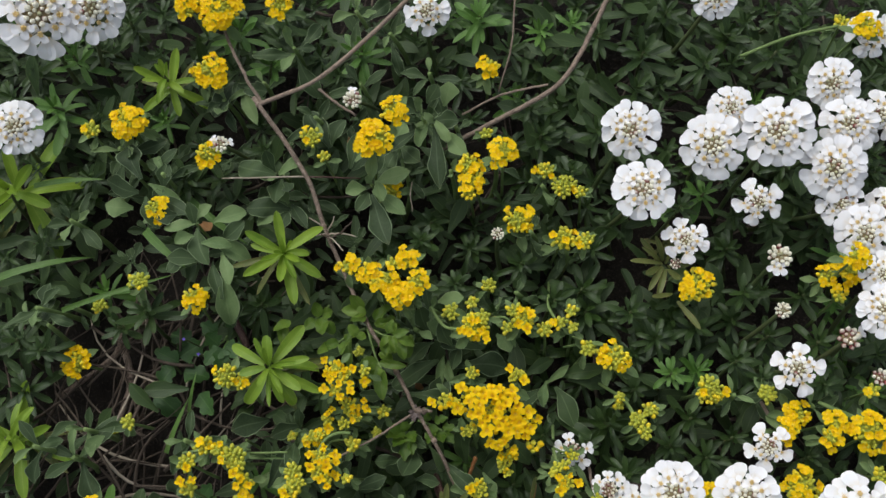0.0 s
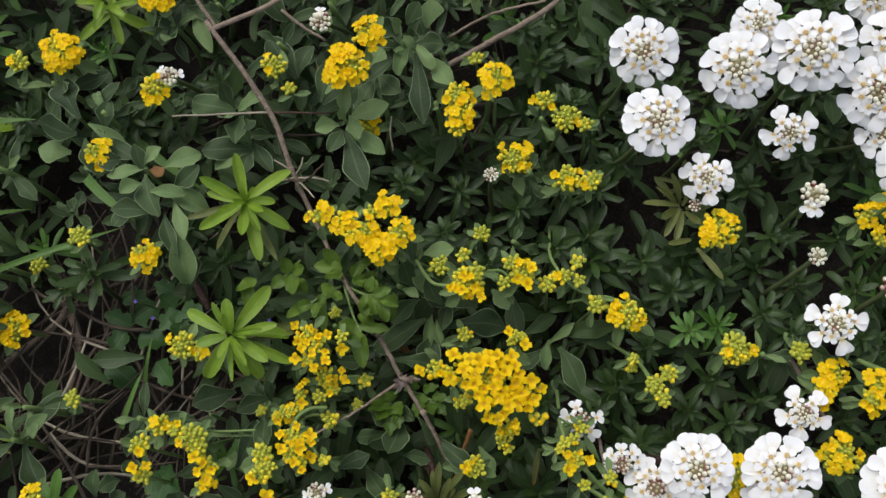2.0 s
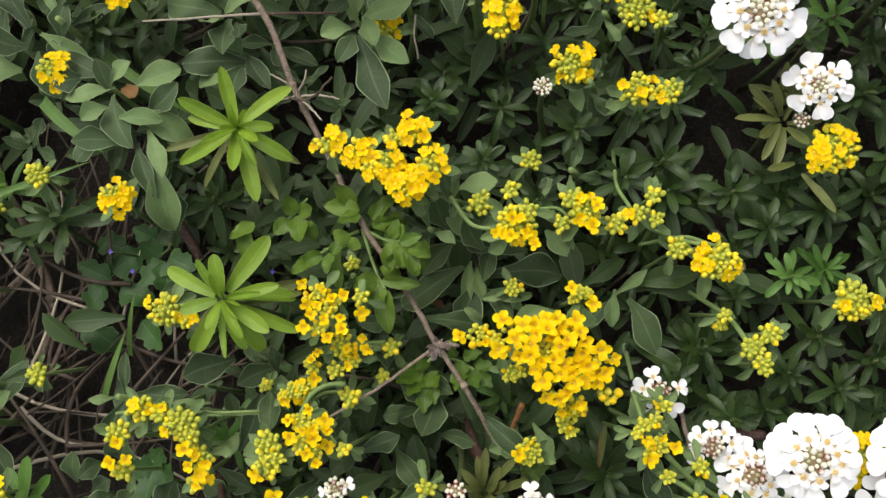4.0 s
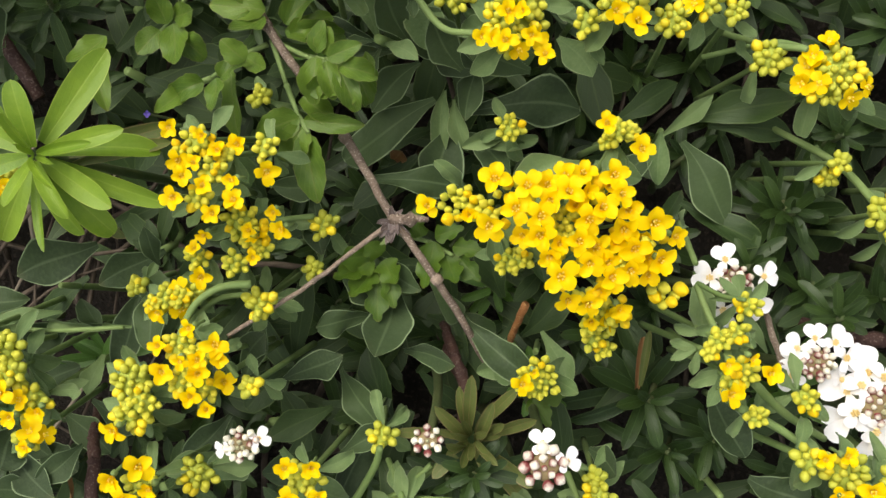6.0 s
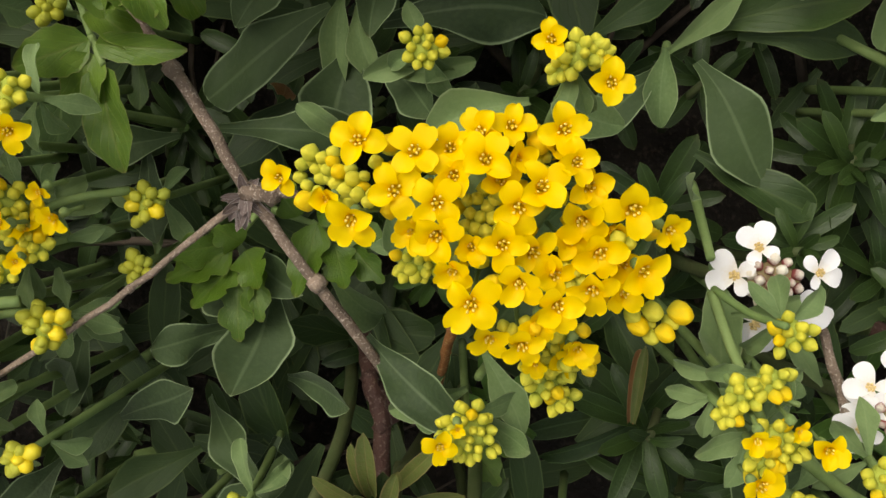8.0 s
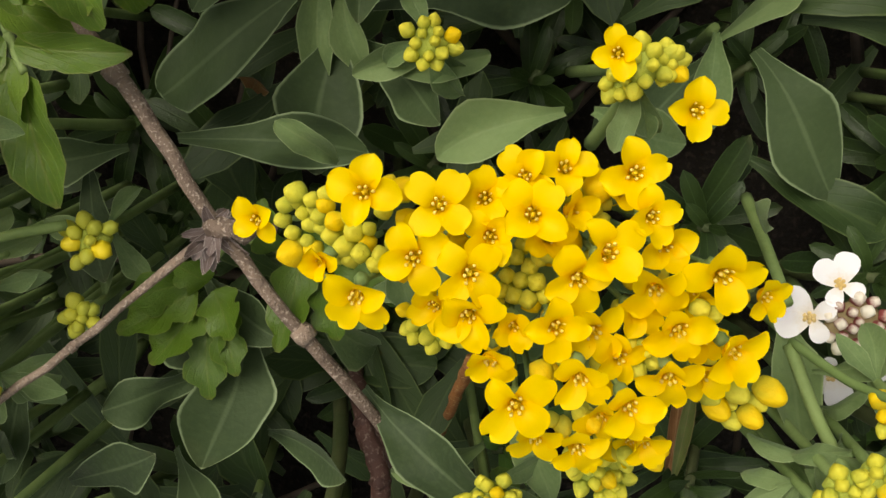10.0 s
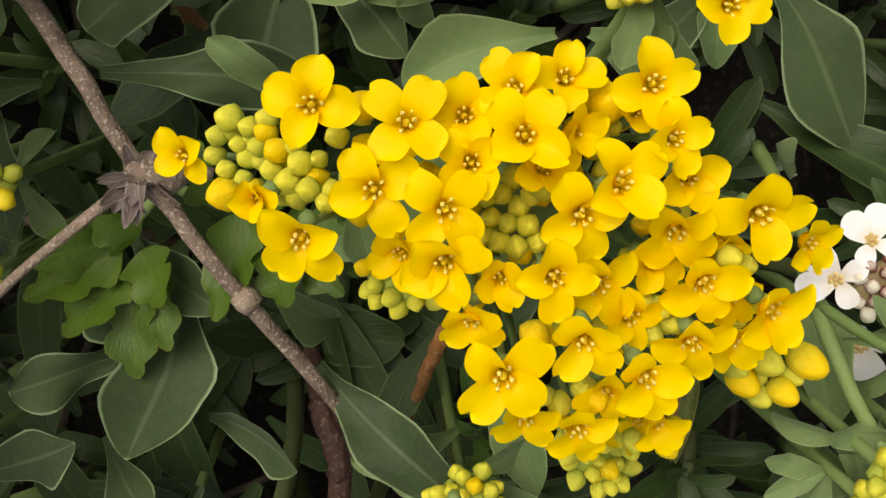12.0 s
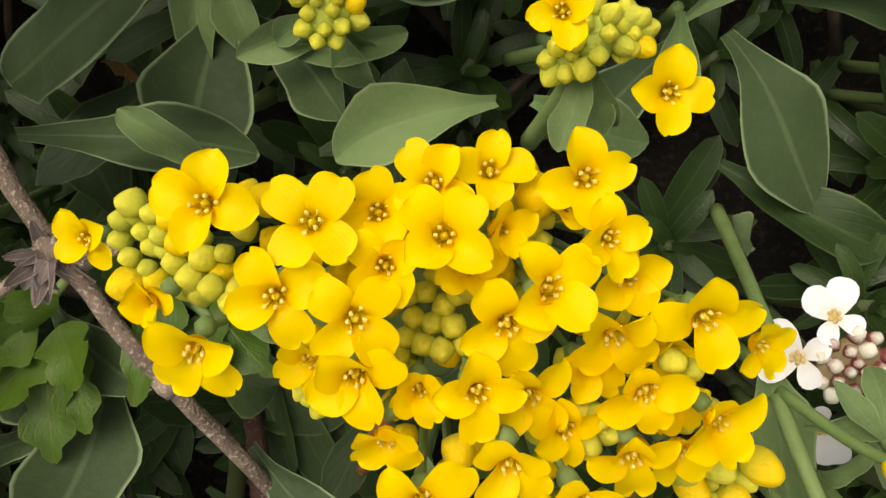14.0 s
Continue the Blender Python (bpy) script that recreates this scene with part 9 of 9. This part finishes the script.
stalk(g, (-0.0347, 0.0071, 0.0703), (-0.0289, 0.0040, 0.0737), 0.0007, 0.0005, STEM_P)
blade(g, "lobed", -0.0365, 0.0084, 0.0730, -0.0379, 0.0140, 0.0770, 0.0046, "leaflet")
blade(g, "lobed", -0.0333, 0.0073, 0.0730, -0.0357, -0.0041, 0.0770, 0.0061, "leaflet")
blade(g, "lobed", -0.0306, 0.0040, 0.0730, -0.0282, -0.0031, 0.0770, 0.0059, "leaflet")
blade(g, "lobed", -0.0279, 0.0040, 0.0730, -0.0234, -0.0015, 0.0770, 0.0052, "leaflet")
blade(g, "lobed", -0.0332, 0.0084, 0.0730, -0.0273, 0.0107, 0.0770, 0.0046, "leaflet")
blade(g, "lobed", -0.0289, 0.0061, 0.0730, -0.0222, 0.0054, 0.0770, 0.0046, "leaflet")
g = plant("lobed_leaf", "low dark green lobed leaf near the soil", "compound leaf", -0.1835, 0.0335, 0.0200)
stalk(g, (-0.1835, 0.0335, 0.0200), (-0.1880, 0.0389, 0.0250), 0.0007, 0.0005, STEM_P)
stalk(g, (-0.1880, 0.0389, 0.0250), (-0.1894, 0.0442, 0.0300), 0.0007, 0.0005, STEM_P)
blade(g, "low", -0.1822, 0.0383, 0.0310, -0.1962, 0.0434, 0.0350, 0.0113, "leaflet")
blade(g, "low", -0.1825, 0.0413, 0.0310, -0.1694, 0.0499, 0.0350, 0.0124, "leaflet")
blade(g, "low", -0.1849, 0.0353, 0.0310, -0.1913, 0.0258, 0.0350, 0.0113, "leaflet")
blade(g, "low", -0.1786, 0.0325, 0.0310, -0.1647, 0.0324, 0.0350, 0.0124, "leaflet")
blade(g, "low", -0.1772, 0.0503, 0.0310, -0.1882, 0.0555, 0.0350, 0.0113, "leaflet")
blade(g, "low", -0.1683, 0.0210, 0.0310, -0.1566, 0.0094, 0.0350, 0.0113, "leaflet")
blade(g, "low", -0.1926, 0.0203, 0.0310, -0.1775, 0.0088, 0.0350, 0.0124, "leaflet")
g = plant("lobed_leaf", "low dark green rounded leaf near the soil", "compound leaf", -0.1575, -0.0398, 0.0450)
stalk(g, (-0.1575, -0.0398, 0.0450), (-0.1542, -0.0357, 0.0483), 0.0007, 0.0005, STEM_P)
stalk(g, (-0.1542, -0.0357, 0.0483), (-0.1528, -0.0334, 0.0517), 0.0007, 0.0005, STEM_P)
blade(g, "low", -0.1531, -0.0353, 0.0510, -0.1603, -0.0379, 0.0550, 0.0102, "leaflet")
blade(g, "low", -0.1531, -0.0370, 0.0510, -0.1534, -0.0485, 0.0550, 0.0120, "leaflet")
blade(g, "low", -0.1513, -0.0371, 0.0510, -0.1427, -0.0400, 0.0550, 0.0102, "leaflet")
blade(g, "low", -0.1531, -0.0353, 0.0510, -0.1477, -0.0278, 0.0550, 0.0085, "leaflet")
g = plant("lobed_leaf", "low dark green lobed leaf near the soil", "compound leaf", -0.1574, 0.0464, 0.0450)
stalk(g, (-0.1574, 0.0464, 0.0450), (-0.1523, 0.0494, 0.0483), 0.0007, 0.0005, STEM_P)
stalk(g, (-0.1523, 0.0494, 0.0483), (-0.1509, 0.0508, 0.0517), 0.0007, 0.0005, STEM_P)
blade(g, "low", -0.1549, 0.0457, 0.0510, -0.1618, 0.0507, 0.0550, 0.0102, "leaflet")
blade(g, "low", -0.1531, 0.0439, 0.0510, -0.1604, 0.0350, 0.0550, 0.0102, "leaflet")
blade(g, "low", -0.1513, 0.0456, 0.0510, -0.1409, 0.0414, 0.0550, 0.0102, "leaflet")
blade(g, "low", -0.1531, 0.0439, 0.0510, -0.1499, 0.0313, 0.0550, 0.0102, "leaflet")
blade(g, "low", -0.1565, 0.0528, 0.0510, -0.1653, 0.0560, 0.0550, 0.0085, "leaflet")
blade(g, "low", -0.1475, 0.0560, 0.0510, -0.1509, 0.0643, 0.0550, 0.0085, "leaflet")
g = plant("lobed_leaf", "green lobed leaf beside the olive shoot", "compound leaf", -0.0113, -0.0324, 0.0570)
stalk(g, (-0.0113, -0.0324, 0.0570), (-0.0078, -0.0326, 0.0603), 0.0007, 0.0005, STEM_P)
stalk(g, (-0.0078, -0.0326, 0.0603), (-0.0055, -0.0316, 0.0637), 0.0007, 0.0005, STEM_P)
blade(g, "lobed", -0.0112, -0.0307, 0.0630, -0.0056, -0.0261, 0.0670, 0.0055, "leaflet")
blade(g, "lobed", -0.0090, -0.0318, 0.0630, -0.0023, -0.0307, 0.0670, 0.0055, "leaflet")
blade(g, "lobed", -0.0101, -0.0318, 0.0630, -0.0057, -0.0376, 0.0670, 0.0055, "leaflet")

# ---- dead and grass leaves ----
g = plant("dead_leaf", "curled orange-brown dead leaf among the green", "dead leaf", -0.0587, 0.0506, 0.0490)
blade(g, "dead", -0.0587, 0.0506, 0.0490, -0.0514, 0.0499, 0.0570, 0.0051, "blade")
g = plant("dead_leaf", "curled orange-brown dead leaf among the green", "dead leaf", -0.0922, 0.1734, 0.0520)
blade(g, "dead", -0.0922, 0.1734, 0.0520, -0.0912, 0.1605, 0.0600, 0.0053, "blade")
g = plant("dead_leaf", "curled orange-brown dead leaf among the green", "dead leaf", -0.1752, 0.1163, 0.0470)
blade(g, "dead", -0.1752, 0.1163, 0.0470, -0.1649, 0.1067, 0.0550, 0.0070, "blade")
g = plant("dead_leaf", "curled orange-brown dead leaf among the green", "dead leaf", -0.1336, -0.0576, 0.0470)
blade(g, "dead", -0.1336, -0.0576, 0.0470, -0.1273, -0.0592, 0.0550, 0.0068, "blade")
g = plant("dead_leaf", "curled orange-brown dead leaf among the green", "dead leaf", 0.0178, -0.0310, 0.0530)
blade(g, "dead", 0.0178, -0.0310, 0.0530, 0.0184, -0.0199, 0.0610, 0.0025, "blade")
g = plant("dead_leaf", "curled orange-brown dead leaf among the green", "dead leaf", -0.0454, 0.0287, 0.0440)
blade(g, "dead", -0.0454, 0.0287, 0.0440, -0.0415, 0.0320, 0.0520, 0.0048, "blade")
g = plant("withered_leaf", "narrow brown-tipped olive leaf standing among dark shoots", "leaf", 0.0176, -0.0294, 0.0590)
blade(g, "olive", 0.0176, -0.0294, 0.0590, 0.0182, -0.0169, 0.0670, 0.0027, "blade")
g = plant("grass_blade", "long green grass blade over the leaves", "grass", -0.2881, 0.0737, 0.0550)
blade(g, "grass", -0.2881, 0.0737, 0.0550, -0.2369, 0.0947, 0.0700, 0.0041, "blade")
g = plant("grass_blade", "long green grass blade over the leaves", "grass", -0.2436, 0.0597, 0.0550)
blade(g, "grass", -0.2436, 0.0597, 0.0550, -0.1865, 0.0799, 0.0700, 0.0027, "blade")
g = plant("grass_blade", "long green grass blade over the leaves", "grass", -0.1793, 0.1298, 0.0500)
blade(g, "grass", -0.1861, 0.1321, 0.0500, -0.1531, 0.1027, 0.0650, 0.0042, "blade")
g = plant("grass_blade", "long green grass blade over the leaves", "grass", -0.2678, 0.1281, 0.0650)
blade(g, "grass", -0.2678, 0.1281, 0.0650, -0.2298, 0.1325, 0.0800, 0.0032, "blade")
g = plant("grass_blade", "long green grass blade over the leaves", "grass", -0.1826, -0.0120, 0.0300)
blade(g, "grass", -0.1826, -0.0120, 0.0300, -0.1728, 0.0144, 0.0450, 0.0025, "blade")
g = plant("grass_blade", "long green grass blade over the leaves", "grass", -0.1605, 0.0291, 0.0300)
blade(g, "grass", -0.1605, 0.0291, 0.0300, -0.1554, 0.0553, 0.0450, 0.0021, "blade")
g = plant("grass_blade", "long green grass blade over the leaves", "grass", -0.1725, 0.0067, 0.0300)
blade(g, "grass", -0.1725, 0.0067, 0.0300, -0.1706, 0.0287, 0.0450, 0.0021, "blade")
g = plant("grass_blade", "long green grass blade over the leaves", "grass", -0.1926, 0.1021, 0.0650)
blade(g, "grass", -0.2001, 0.1051, 0.0650, -0.1790, 0.0844, 0.0800, 0.0046, "blade")

# ---- small violet flowers ----
v = plant("violet_flower", "tiny violet flower half hidden under leaves", "flower", -0.1085, 0.0402, 0.0550)
part("stem", stem_mesh([(0, 0, 0), (0.002, 0.001, -0.03), (0.003, 0.0, -0.055)], 0.0004, 0.0004, STEM_D, 5), v)
vs = Soup()
for k in range(4):
    a = k * 1.57
    pv, pf, pu = petal_sheet(0.42, 0.0, 0.2, 0.4, 4, 4)
    vs.add([Matrix.Rotation(a, 4, "Z") @ Matrix.Rotation(0.4, 4, "X") @ Vector(q) * 0.0010 for q in pv], pf, 0, pu)
part("corolla", vs.mesh("corolla", [VIOLET]), v)
v = plant("violet_flower", "tiny violet flower half hidden under leaves", "flower", -0.1734, 0.0472, 0.0550)
part("stem", stem_mesh([(0, 0, 0), (0.002, 0.001, -0.03), (0.003, 0.0, -0.055)], 0.0004, 0.0004, STEM_D, 5), v)
vs = Soup()
for k in range(4):
    a = k * 1.57
    pv, pf, pu = petal_sheet(0.42, 0.0, 0.2, 0.4, 4, 4)
    vs.add([Matrix.Rotation(a, 4, "Z") @ Matrix.Rotation(0.4, 4, "X") @ Vector(q) * 0.0010 for q in pv], pf, 0, pu)
part("corolla", vs.mesh("corolla", [VIOLET]), v)
v = plant("violet_flower", "tiny violet flower half hidden under leaves", "flower", -0.1642, 0.0395, 0.0550)
part("stem", stem_mesh([(0, 0, 0), (0.002, 0.001, -0.03), (0.003, 0.0, -0.055)], 0.0004, 0.0004, STEM_D, 5), v)
vs = Soup()
for k in range(4):
    a = k * 1.57
    pv, pf, pu = petal_sheet(0.42, 0.0, 0.2, 0.4, 4, 4)
    vs.add([Matrix.Rotation(a, 4, "Z") @ Matrix.Rotation(0.4, 4, "X") @ Vector(q) * 0.0010 for q in pv], pf, 0, pu)
part("corolla", vs.mesh("corolla", [VIOLET]), v)

# ---- lower growth that closes the bed ----
fill_foliage(9)
